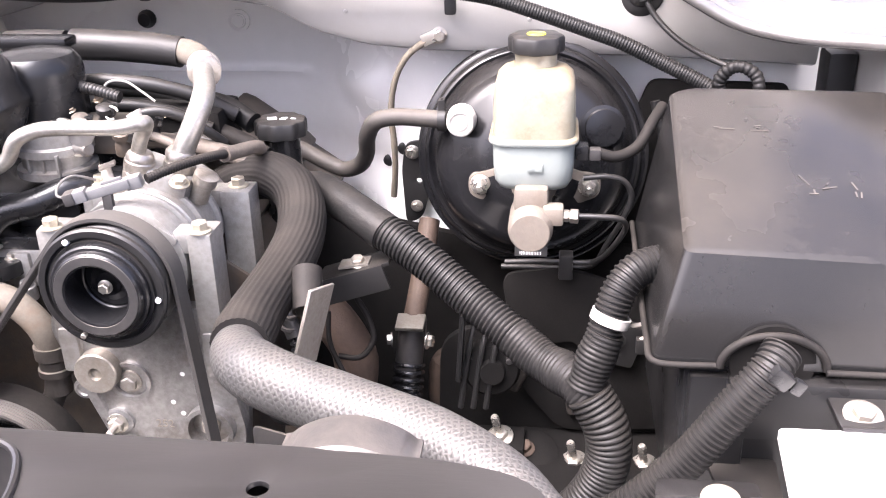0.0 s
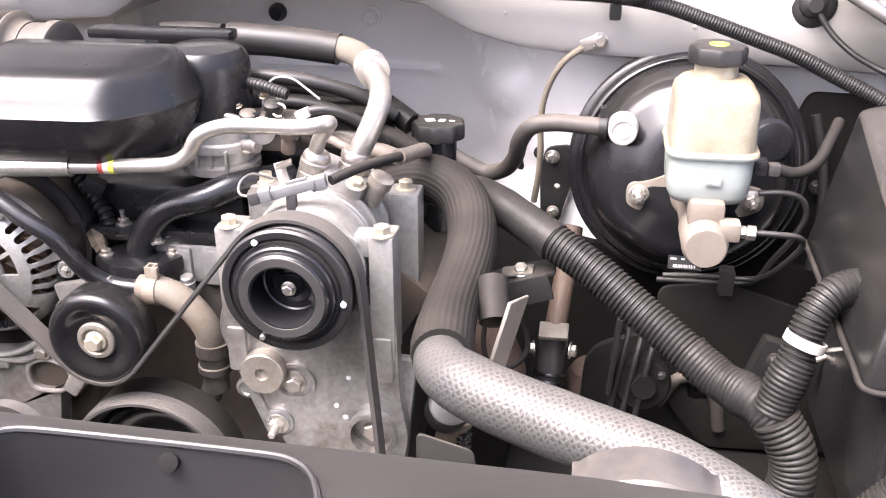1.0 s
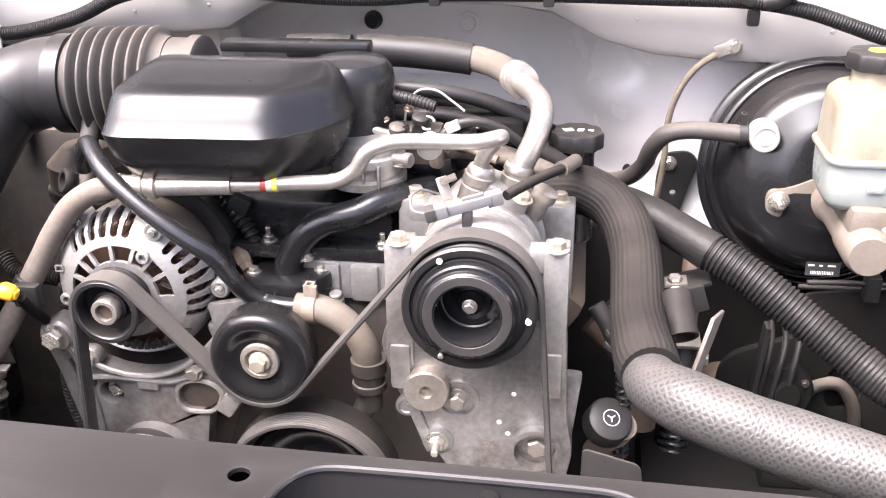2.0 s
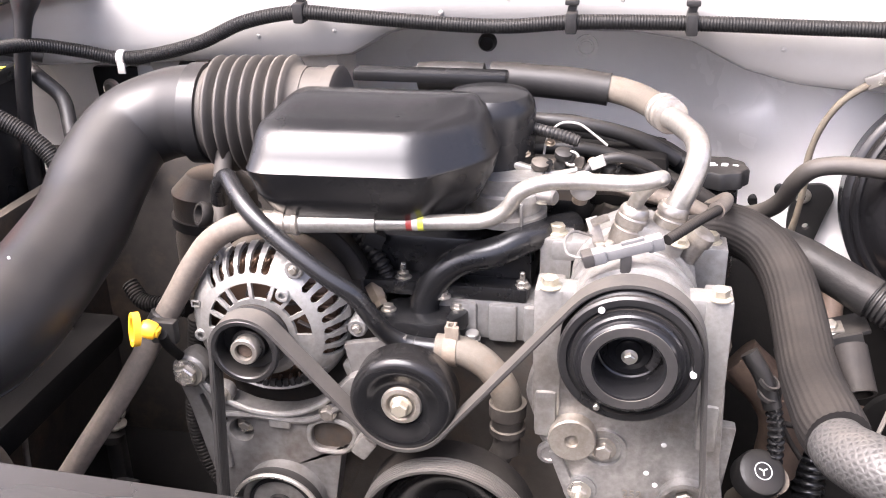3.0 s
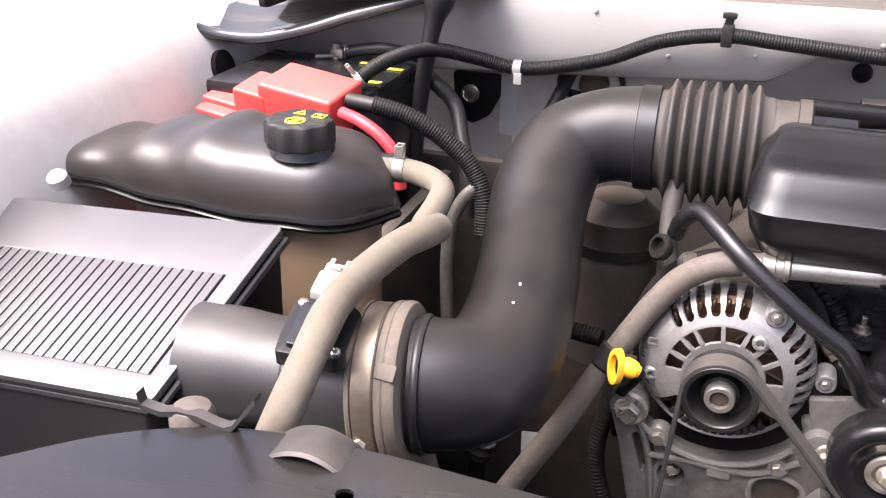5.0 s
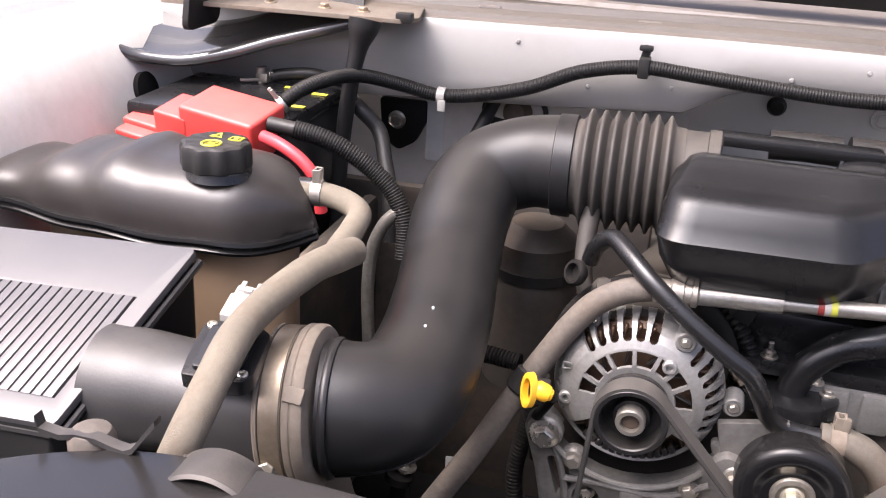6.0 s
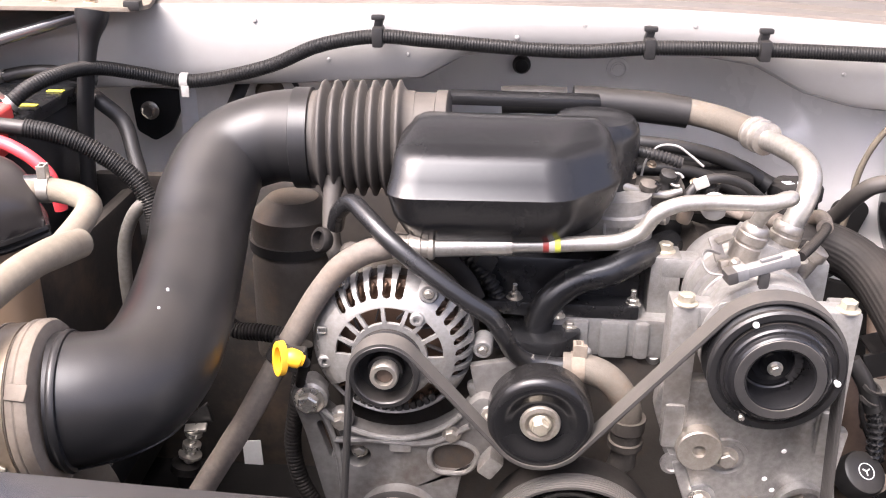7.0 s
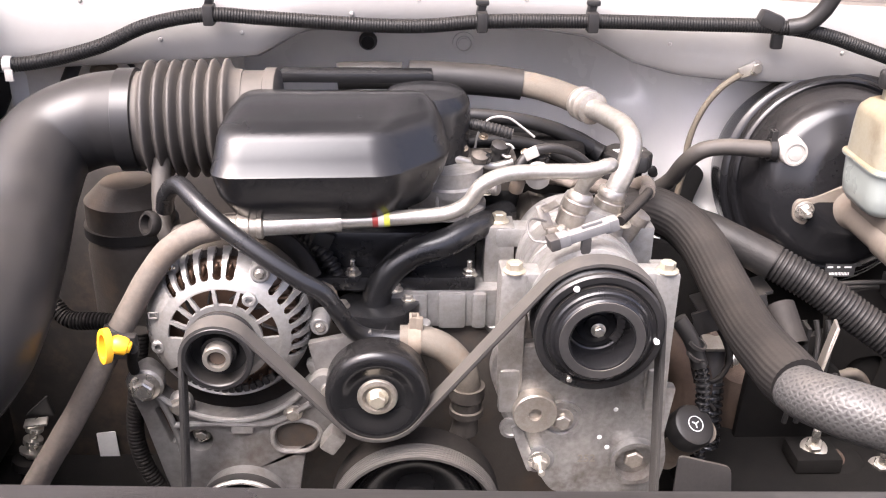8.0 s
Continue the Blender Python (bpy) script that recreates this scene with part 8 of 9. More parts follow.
# ---- cowl harness ----
def build_cowl_harness():
    c = thing("cowl_harness", (-0.5, 1.14, 1.2), "black corrugated harness clipped along the white cowl", "harness")
    pts = [(-1.185, 0.985, 1.212), (-1.168, 1.00, 1.228), (-1.148, 1.03, 1.237), (-1.125, 1.085, 1.234), (-1.085, 1.125, 1.219), (-1.035, 1.143, 1.207), (-0.934, 1.141, 1.228), (-0.866, 1.138, 1.257), (-0.797, 1.136, 1.270), (-0.74, 1.137, 1.267), (-0.676, 1.138, 1.263), (-0.60, 1.138, 1.259),
           (-0.544, 1.138, 1.259), (-0.471, 1.138, 1.265), (-0.341, 1.14, 1.266), (-0.22, 1.14, 1.264), (-0.118, 1.138, 1.262), (-0.061, 1.135, 1.254), (-0.01, 1.13, 1.239), (0.05, 1.125, 1.219), (0.086, 1.12, 1.207), (0.135, 1.115, 1.184), (0.184, 1.10, 1.162), (0.22, 1.08, 1.14)]
    bm = BM()
    tube(bm, pts, 0.0088, 16, rings=(0.0034, 0.0007))
    part("conduit", bm, M_conduit, c, angle=30)
    clamp_band("ring_end", (-1.182, 0.988, 1.215), (0.5, 0.4, 0.5), 0.010, 0.006, c, M_zinc)
    for x, z in ((-0.795, 1.272), (-0.475, 1.267), (-0.343, 1.268)):
        bm = BM()
        box(bm, (x, 1.138, z - 0.002), (0.013, 0.024, 0.024), 0.003)
        box(bm, (x, 1.145, z + 0.013), (0.010, 0.014, 0.018), 0.003, (0, 12, 0))
        box(bm, (x, 1.138, z + 0.020), (0.016, 0.010, 0.006), 0.002)
        part("clip", bm, M_rubber, c, "black harness clip")
    bm = BM()
    lathe(bm, (-1.037, 1.143, 1.207), (1, 0, 0), [(0.0098, -0.005), (0.0106, -0.005), (0.0106, 0.005), (0.0098, 0.005)], 18)
    box(bm, (-1.034, 1.131, 1.197), (0.010, 0.003, 0.014), 0.001)
    part("white_tape", bm, M_white, c, "white tape tag")
    bm = BM()
    box(bm, (-0.128, 1.138, 1.270), (0.03, 0.02, 0.02), 0.006, (0, 20, 0))
    tube(bm, [(-0.105, 1.135, 1.262), (-0.085, 1.13, 1.268), (-0.07, 1.125, 1.285), (-0.06, 1.12, 1.31)], 0.010, 14, 0.005)
    part("branch", bm, M_rubber, c, "black branch rising from the harness")
    bm = BM()
    box(bm, (-0.112, 1.148, 1.243), (0.014, 0.012, 0.020), 0.004)
    part("hook_clip", bm, M_rubber, c, "black hook clip")
    for y in (0.184,):
        bm = BM()
        tube(bm, [(0.196, 1.09, 1.155), (0.193, 1.09, 1.170), (0.203, 1.085, 1.186), (0.216, 1.08, 1.189), (0.230, 1.075, 1.180), (0.233, 1.07, 1.165), (0.225, 1.07, 1.145)], 0.0072, 16, rings=(0.006, 0.0008), wave=0.12)
        part("wrapped_loop", bm, M_tape, c, "tape-wrapped harness loop")
    bm = BM()
    tube(bm, [(0.114, 1.17, 1.246), (0.128, 1.16, 1.226), (0.150, 1.14, 1.207), (0.175, 1.11, 1.196), (0.203, 1.088, 1.187)], 0.0034, 10, 0.004)
    part("branch_wire", bm, M_rubber, c)
    g = thing("grommet", (0.11, 1.19, 1.26), "black rubber cable grommet in the cowl", "grommet")
    bm = BM()
    lathe(bm, (0.110, 1.188, 1.251), (0, -1, 0.1), [(0.027, -0.004), (0.027, 0.004), (0.024, 0.007), (0.016, 0.008), (0.013, 0.018), (0.008, 0.024), (0, 0.024)], 30)
    part("rubber", bm, M_rubber, g)
    s = thing("ground_strap", (-0.17, 1.19, 1.1), "braided copper ground strap bolted to the cowl", "cable")
    bm = BM()
    tube(bm, [(-0.135, 1.163, 1.203), (-0.152, 1.160, 1.194), (-0.168, 1.162, 1.180), (-0.182, 1.168, 1.156), (-0.190, 1.175, 1.13), (-0.194, 1.182, 1.10), (-0.193, 1.19, 1.06), (-0.195, 1.20, 1.02), (-0.20, 1.21, 0.98)], 0.0042, 10, 0.003, wave=0.25)
    part("braid", bm, M_tan, s)
    bolt("bolt", (-0.128, 1.163, 1.206), (0.2, -1, 0), 0.007, s, M_satin)
    bm = BM()
    box(bm, (-0.138, 1.159, 1.204), (0.022, 0.004, 0.014), 0.001, (0, -25, 0))
    part("eyelet", bm, M_zinc, s)


def build_rear_clutter():
    """Fuel rail, vacuum pipes and leads behind the compressor."""
    r = thing("fuel_rail", (-0.47, 0.97, 1.12), "dark fuel rail with bright unions behind the throttle", "fuel rail")
    bm = BM()
    tube(bm, [(-0.56, 1.02, 1.185), (-0.505, 0.985, 1.188), (-0.475, 0.978, 1.184), (-0.452, 0.975, 1.178)], 0.0065, 16, rings=(0.004, 0.0009))
    part("pipe", bm, M_rubber, r, "black moulded pipe end")
    bm = BM()
    tube(bm, [(-0.520, 0.952, 1.160), (-0.492, 0.955, 1.152), (-0.470, 0.958, 1.148), (-0.452, 0.962, 1.152)], 0.0045, 12, 0.003)
    part("steel_pipe", bm, M_alloy, r, "bright steel pipe")
    bm = BM()
    tube(bm, [(-0.458 + 0.007 * math.cos(a), 0.962 + 0.003 * math.sin(a), 1.164 + 0.006 * math.sin(a)) for a in np.linspace(0.3, 5.2, 12)], 0.0016, 8, 0.002)
    part("retaining_ring", bm, M_zinc, r)
    for p in ((-0.507, 0.94, 1.140),):
        bolt("union", p, (0.2, -0.5, 0.85), 0.0045, r, M_zinc, stud=0.004)
    bm = BM()
    box(bm, (-0.48, 0.985, 1.135), (0.07, 0.04, 0.04), 0.008)
    part("block", bm, M_darkcast, r)
    for x, y, z, mt in ((-0.492, 0.958, 1.158, M_darkcast), (-0.470, 0.972, 1.165, M_rubber), (-0.448, 0.955, 1.142, M_darkcast), (-0.425, 0.985, 1.150, M_rubber)):
        bm = BM()
        lathe(bm, (x, y, z - 0.02), (0.15, -0.3, 0.95), [(0.008, 0), (0.008, 0.012), (0.0065, 0.014), (0.0065, 0.02), (0.009, 0.021), (0.009, 0.027), (0.005, 0.029), (0, 0.029)], 16)
        i = part("injector", bm, mt, r)
        bm = BM()
        box(bm, (x + 0.010, y - 0.004, z + 0.001), (0.010, 0.012, 0.010), 0.002, (10, 20, 15))
        part("plug", bm, M_plastic, i)
    for x, y, z in ((-0.505, 0.965, 1.166), (-0.482, 0.985, 1.172), (-0.437, 0.972, 1.158), (-0.41, 0.99, 1.155)):
        bolt("clip_screw", (x, y, z), (0.1, -0.4, 0.9), 0.0038, r, M_tarnish)
    w = thing("injector_lead", (-0.43, 0.97, 1.14), "black wiring lead with a white tape flag", "cable")
    bm = BM()
    tube(bm, [(-0.447, 0.958, 1.130), (-0.444, 0.962, 1.148), (-0.432, 0.967, 1.160), (-0.410, 0.972, 1.164), (-0.385, 0.978, 1.156), (-0.365, 0.985, 1.140), (-0.35, 1.0, 1.12)], 0.0055, 12, 0.004)
    part("sheath", bm, M_rubber, w)
    bm = BM()
    box(bm, (-0.432, 0.963, 1.161), (0.015, 0.009, 0.010), 0.001, (0, -25, 0))
    part("tape_flag", bm, M_white, w, "white tape flag")
    v = thing("vacuum_pipes", (-0.40, 1.07, 1.1), "dusty black wiring and vacuum pipes behind the compressor", "hose")
    for pts, rr, mt in (([(-0.52, 1.09, 1.158), (-0.47, 1.085, 1.160), (-0.42, 1.08, 1.150), (-0.37, 1.075, 1.140), (-0.335, 1.06, 1.125)], 0.013, M_conduit),
                        ([(-0.50, 1.05, 1.135), (-0.45, 1.045, 1.140), (-0.40, 1.04, 1.132), (-0.35, 1.03, 1.118), (-0.31, 1.02, 1.10)], 0.010, M_dusty),
                        ([(-0.46, 1.00, 1.120), (-0.42, 0.995, 1.124), (-0.37, 0.99, 1.118), (-0.33, 0.985, 1.108), (-0.30, 0.98, 1.09)], 0.009, M_hosegrey),
                        ([(-0.44, 1.03, 1.115), (-0.40, 1.02, 1.120), (-0.36, 1.01, 1.112), (-0.33, 1.01, 1.095)], 0.007, M_rubber)):
        bm = BM()
        tube(bm, pts, rr, 14, 0.005, wave=0.1)
        part("pipe", bm, mt, v)
    bm = BM()
    box(bm, (-0.44, 1.06, 1.12), (0.16, 0.08, 0.06), 0.01)
    part("harness_tray", bm, M_shadow, v)
    for pts, rr, mt in (([(-0.53, 1.04, 1.178), (-0.49, 1.03, 1.182), (-0.44, 1.035, 1.176), (-0.39, 1.045, 1.160), (-0.35, 1.05, 1.138)], 0.0085, M_rubber),
                        ([(-0.52, 1.015, 1.150), (-0.47, 1.015, 1.158), (-0.42, 1.02, 1.150), (-0.37, 1.02, 1.130)], 0.0075, M_conduit),
                        ([(-0.50, 0.975, 1.150), (-0.46, 0.98, 1.140), (-0.42, 0.975, 1.135), (-0.385, 0.965, 1.125)], 0.005, M_hosegrey)):
        bm = BM()
        tube(bm, pts, rr, 12, 0.005, wave=0.08)
        part("pipe", bm, mt, v)
    h = thing("loose_wire", (-0.46, 1.0, 1.17), "thin pale wire arching behind the throttle", "wire")
    bm = BM()
    tube(bm, [(-0.490, 1.0, 1.150), (-0.486, 1.0, 1.172), (-0.474, 1.0, 1.188), (-0.455, 1.0, 1.189), (-0.438, 1.0, 1.178), (-0.424, 1.0, 1.167)], 0.0013, 8, 0.003)
    part("wire", bm, M_white, h)
    k = thing("coil_pack", (-0.66, 0.95, 1.1), "dark coil and wiring blocks behind the alternator", "ignition coil")
    for x, y, z, a in ((-0.655, 0.915, 1.085, 30), (-0.672, 0.93, 1.105, 30), (-0.69, 0.945, 1.12, 30)):
        bm = BM()
        box(bm, (x, y, z), (0.022, 0.02, 0.016), 0.003, (0, a, 20))
        part("block", bm, M_rubber, k)
    bm = BM()
    tube(bm, [(-0.70, 0.93, 1.11), (-0.67, 0.92, 1.085), (-0.645, 0.91, 1.055), (-0.635, 0.905, 1.035)], 0.009, 14, rings=(0.007, 0.002))
    part("sheath", bm, M_conduit, k)
    bm = BM()
    lathe(bm, (-0.648, 0.893, 1.030), (0.5, -0.5, -0.6), [(0.009, -0.012), (0.009, 0.006), (0.007, 0.008), (0.007, 0.014), (0, 0.014)], 6)
    part("brass_union", bm, M_tarnish, k, "tarnished brass union")


# ---- depths of the bay ----
def build_depths():
    b = thing("lower_bracket", (-0.2, 0.94, 0.98), "black pressed bracket with a bright bolt", "bracket")
    bm = BM()
    box(bm, (-0.198, 0.945, 1.000), (0.085, 0.04, 0.005), 0.002, (0, -18, 0))
    box(bm, (-0.202, 0.925, 0.985), (0.085, 0.005, 0.03), 0.002, (0, -18, 0))
    part("bracket", bm, M_rubber, b)
    bm = BM()
    box(bm, (-0.198, 0.940, 1.006), (0.034, 0.022, 0.003), 0.001, (0, -10, 0))
    part("tab", bm, M_satin, b)
    bolt("bolt", (-0.194, 0.938, 1.007), (-0.1, -0.3, 0.95), 0.007, b, M_satin)
    r = thing("steering_rail", (-0.195, 0.72, 1.01), "pale steel bracket edge standing behind the radiator hose", "bracket")
    bm = BM()
    box(bm, (-0.190, 0.724, 1.046), (0.0032, 0.036, 0.075), 0.0008, (-14, 10, -24), 1)
    part("rail", bm, M_satin, r)
    bm = BM()
    tube(bm, [(-0.209, 0.790, 1.068), (-0.206, 0.772, 1.054), (-0.203, 0.758, 1.042)], 0.0140, 18, 0.006, hollow=0.003)
    part("cover_tube", bm, M_dusty, r)
    s = thing("steering_shaft", (-0.16, 1.07, 0.70), "dark steering shaft with a rubber bellows boot", "steering shaft")
    bm = BM()
    tube(bm, [(-0.146, 1.165, 0.965), (-0.153, 1.12, 0.905), (-0.159, 1.08, 0.862)], 0.0135, 16, 0.006)
    part("shaft", bm, M_rust, s, "rust-tinged upper shaft")
    bm = BM()
    tube(bm, [(-0.159, 1.078, 0.865), (-0.165, 1.055, 0.80)], 0.0175, 18, 0.006)
    part("joint", bm, M_hub, s)
    bm = BM()
    tube(bm, [(-0.163, 1.060, 0.812), (-0.168, 1.03, 0.73), (-0.172, 1.0, 0.65)], 0.0205, 20, rings=(0.0095, 0.004))
    part("boot", bm, M_plastic, s, "glossy black ribbed boot")
    bm = BM()
    box(bm, (-0.160, 1.062, 0.868), (0.036, 0.030, 0.006), 0.002, (10, 0, 0))
    box(bm, (-0.160, 1.075, 0.855), (0.036, 0.006, 0.030), 0.002)
    part("yoke", bm, M_satin, s)
    bolt("pinch_bolt", (-0.139, 1.056, 0.846), (1, -0.2, 0), 0.0075, s, M_zinc)
    bolt("pinch_bolt", (-0.183, 1.056, 0.846), (-1, -0.2, 0), 0.0065, s, M_zinc)
    h = thing("exhaust_shield", (-0.2, 1.05, 0.8), "brown heat-stained exhaust manifold and shield", "exhaust manifold")
    bm = BM()
    tube(bm, [(-0.27, 1.0, 0.93), (-0.235, 0.99, 0.90), (-0.215, 0.985, 0.86), (-0.22, 0.98, 0.80)], 0.026, 20, 0.008, wave=0.1)
    part("manifold", bm, M_rust, h)
    bm = BM()
    tube(bm, [(-0.205, 0.96, 0.955), (-0.19, 0.955, 0.93), (-0.185, 0.95, 0.905), (-0.20, 0.945, 0.885), (-0.225, 0.945, 0.885)], 0.0035, 10, 0.004)
    tube(bm, [(-0.232, 0.94, 0.945), (-0.232, 0.935, 0.91), (-0.22, 0.93, 0.88), (-0.205, 0.92, 0.86)], 0.003, 10, 0.004)
    part("sensor_wire", bm, M_dusty, h)
    bm = BM()
    tube(bm, [(-0.102, 1.10, 0.60, 1.0), (-0.102, 1.095, 0.70, 1.0), (-0.104, 1.09, 0.775, 1.0), (-0.106, 1.088, 0.800, 0.86), (-0.107, 1.087, 0.812, 0.5), (-0.107, 1.087, 0.815, 0.1)], 0.040, 24, 0.008, wave=0.04)
    part("exhaust_pipe", bm, M_rust, h, "brown heat-stained exhaust pipe")
    g = thing("wheel_arch_liner", (0.07, 1.04, 0.75), "wheel arch liner in near-black shade colour with a brown grimy edge", "liner")
    bm = BM()
    # panel carries the painted shade colour, only its edge shows the brown grime
    plate(bm, rounded([(-0.045, 0.955), (0.03, 0.965), (0.16, 0.925), (0.19, 0.75), (0.03, 0.74), (-0.02, 0.80)], 0.02, 5), [rounded([(0.0, 0.86), (0.05, 0.87), (0.045, 0.815), (0.005, 0.80)], 0.02, 5)], 0.006, front(1.035), 0.002)
    part("panel", bm, M_shadow, g)
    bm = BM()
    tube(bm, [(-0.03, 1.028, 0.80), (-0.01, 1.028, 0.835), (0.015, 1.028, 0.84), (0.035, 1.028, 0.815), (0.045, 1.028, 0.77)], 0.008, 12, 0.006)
    part("rolled_edge", bm, M_shadegrime, g)
    bm = BM()
    box(bm, (0.095, 1.02, 0.875), (0.05, 0.02, 0.055), 0.006, (0, 18, 8))
    part("bracket", bm, M_rubber, g, "black bracket")
    bolt("bolt", (0.093, 1.008, 0.883), FWD, 0.0065, g, M_hub)
    bolt("bolt", (0.140, 1.028, 0.90), FWD, 0.006, g, M_hub)
    st = thing("stay_rod", (0.14, 0.93, 0.94), "thin bright stay beside the fuse box", "rod")
    bm = BM()
    tube(bm, [(0.110, 0.93, 0.928), (0.14, 0.93, 0.945), (0.172, 0.93, 0.966)], 0.0032, 10, 0.006)
    part("rod", bm, M_satin, st)
    bm = BM()
    box(bm, (0.112, 0.93, 0.922), (0.012, 0.010, 0.018), 0.002)
    part("foot", bm, M_rubber, st)
    q = thing("gear_cover", (-0.05, 0.98, 0.84), "steering gear housing in near-black shade colour behind the boot", "steering gear")
    bm = BM()
    lathe(bm, (-0.055, 1.01, 0.845), (0.1, -1, 0.15), [(0.034, 0), (0.034, 0.018), (0.030, 0.024), (0.016, 0.026), (0.014, 0.034), (0, 0.034)], 28)
    part("housing", bm, M_shadow, q)
    for a in (30, 150, 270):
        bolt("bolt", (-0.055 + 0.026 * math.cos(radians(a)), 0.990, 0.848 + 0.026 * math.sin(radians(a))), FWD, 0.0038, q, M_hub)
    bm = BM()
    box(bm, (-0.088, 0.98, 0.89), (0.006, 0.02, 0.10), 0.002, (0, 4, 0))
    part("web", bm, M_rubber, q)
    # added panel: hides the bright lower firewall behind painted shade
    gr = thing("dark_filler_panel", (-0.1, 1.2, 0.6), "near-black panel added as shade before the lower firewall", "panel")
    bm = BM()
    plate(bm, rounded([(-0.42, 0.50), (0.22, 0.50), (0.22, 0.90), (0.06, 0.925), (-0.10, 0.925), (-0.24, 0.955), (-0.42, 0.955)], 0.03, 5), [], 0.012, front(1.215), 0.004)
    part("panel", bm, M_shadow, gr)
    # near-black plate added to darken the firewall showing beside the booster
    pb = thing("dark_gap_plate", (0.15, 1.2, 0.9), "added near-black plate darkening the gap between booster and fuse box", "bracket")
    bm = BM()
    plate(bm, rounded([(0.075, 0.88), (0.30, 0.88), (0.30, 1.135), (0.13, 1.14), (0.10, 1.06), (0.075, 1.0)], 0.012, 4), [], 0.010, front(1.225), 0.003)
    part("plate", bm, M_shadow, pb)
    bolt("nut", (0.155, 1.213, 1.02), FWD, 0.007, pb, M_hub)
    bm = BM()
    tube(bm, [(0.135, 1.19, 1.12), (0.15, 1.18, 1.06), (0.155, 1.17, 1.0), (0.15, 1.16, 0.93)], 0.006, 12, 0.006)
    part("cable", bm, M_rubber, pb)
    w = thing("wheel_housing", (0.05, 1.0, 0.6), "inner wheel housing panel in near-black shade colour", "panel")
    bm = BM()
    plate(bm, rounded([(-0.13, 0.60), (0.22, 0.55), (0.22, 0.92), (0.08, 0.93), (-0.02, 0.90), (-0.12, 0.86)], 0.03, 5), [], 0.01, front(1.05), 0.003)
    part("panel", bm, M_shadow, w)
    for k, (x, y, z) in enumerate(((-0.043, 0.983, 0.761), (0.047, 0.975, 0.735), (0.130, 0.975, 0.735))):
        q = thing("threaded_stud", (x, y, z), "bright threaded stud with a flange nut on a dark bracket", "stud", "studs")
        bm = BM()
        box(bm, (x, y, z - 0.014), (0.06, 0.05, 0.022), 0.004)
        part("seat", bm, M_shadow, q)
        bolt("nut", (x, y, z - 0.003), (-0.15, -0.3, 0.94), 0.0105, q, M_zinc, stud=0.028, washer=1.6)
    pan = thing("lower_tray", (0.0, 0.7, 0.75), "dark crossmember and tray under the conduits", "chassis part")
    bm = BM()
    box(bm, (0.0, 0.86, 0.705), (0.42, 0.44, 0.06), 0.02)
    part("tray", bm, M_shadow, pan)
    bm = BM()
    lathe(bm, (-0.014, 0.985, 0.732), (0, -0.25, 0.97), [(0.042, 0), (0.042, 0.004), (0.034, 0.008), (0.020, 0.010), (0, 0.010)], 32)
    part("mount_cup", bm, M_shadow, pan, "black domed mount cup")
    bolt("mount_bolt", (-0.014, 0.982, 0.743), (0, -0.25, 0.97), 0.009, pan, M_rust, "rust-brown bolt head", 1.5)
    # thin lines in the gap below the booster
    l = thing("fuel_line", (-0.05, 0.98, 0.85), "thin black lines running down behind the conduit", "pipe")
    for x in (-0.075, -0.060, -0.045):
        bm = BM()
        tube(bm, [(x, 1.01, 0.93), (x + 0.002, 1.0, 0.91), (x - 0.004, 0.985, 0.88), (x - 0.015, 0.98, 0.80)], 0.0035, 8, 0.006)
        part("line", bm, M_rubber, l)
    o = thing("coolant_filler", (-0.257, 0.835, 0.89), "dark round filler cap with white print below the bracket", "filler cap")
    bm = BM()
    lathe(bm, (-0.257, 0.845, 0.89), (0.25, -0.55, 0.8), [(0.024, -0.014), (0.024, 0.004), (0.0225, 0.008), (0.019, 0.010), (0, 0.010)], 32)
    k = part("cap", bm, M_rubber, o)
    bm = BM()
    R = axes((0.25, -0.55, 0.8))
    ctr = V((-0.257, 0.845, 0.89)) + R @ V((0, 0, 0.0105))
    tube(bm, [ctr + R @ V((0.0085 * math.cos(a), 0.0085 * math.sin(a), 0)) for a in np.linspace(0, 2 * math.pi, 17)], 0.0005, 6, 0.002)
    for a in (0.3, 2.4, 4.5):
        tube(bm, [ctr, ctr + R @ V((0.0045 * math.cos(a), 0.0045 * math.sin(a), 0))], 0.0007, 6, 0.002)
    part("symbol", bm, M_ink, k, "white printed symbol")
    bm = BM()
    lathe(bm, (-0.25, 0.862, 0.862), (0.25, -0.55, 0.8), [(0.016, -0.06), (0.0155, 0.03), (0, 0.03)], 24)
    part("neck", bm, M_clay, o)
    e = thing("sensor_lead", (-0.26, 0.86, 0.95), "black sensor lead in ribbed sleeve beside the bracket", "cable")
    bm = BM()
    tube(bm, [(-0.276, 0.880, 1.005), (-0.262, 0.872, 0.985), (-0.250, 0.865, 0.955)], 0.009, 14, 0.005)
    part("connector", bm, M_rubber, e)
    bm = BM()
    tube(bm, [(-0.250, 0.866, 0.958), (-0.244, 0.862, 0.93), (-0.242, 0.858, 0.88), (-0.242, 0.85, 0.81)], 0.0085, 14, rings=(0.0075, 0.0025))
    part("sleeve", bm, M_plastic, e)
    for z in (0.968, 0.982):
        bm = BM()
        lathe(bm, (-0.256, 0.866, z), (0.35, -0.2, 0.9), [(0.008, -0.002), (0.0105, -0.002), (0.0105, 0.002), (0.008, 0.002)], 18, ring_shape=True)
        part("clip", bm, M_hub, e)
    # left-hand depths below the duct
    d = thing("heater_pipe", (-1.05, 0.95, 0.95), "pale aluminium pipe looping behind the duct", "pipe")
    bm = BM()
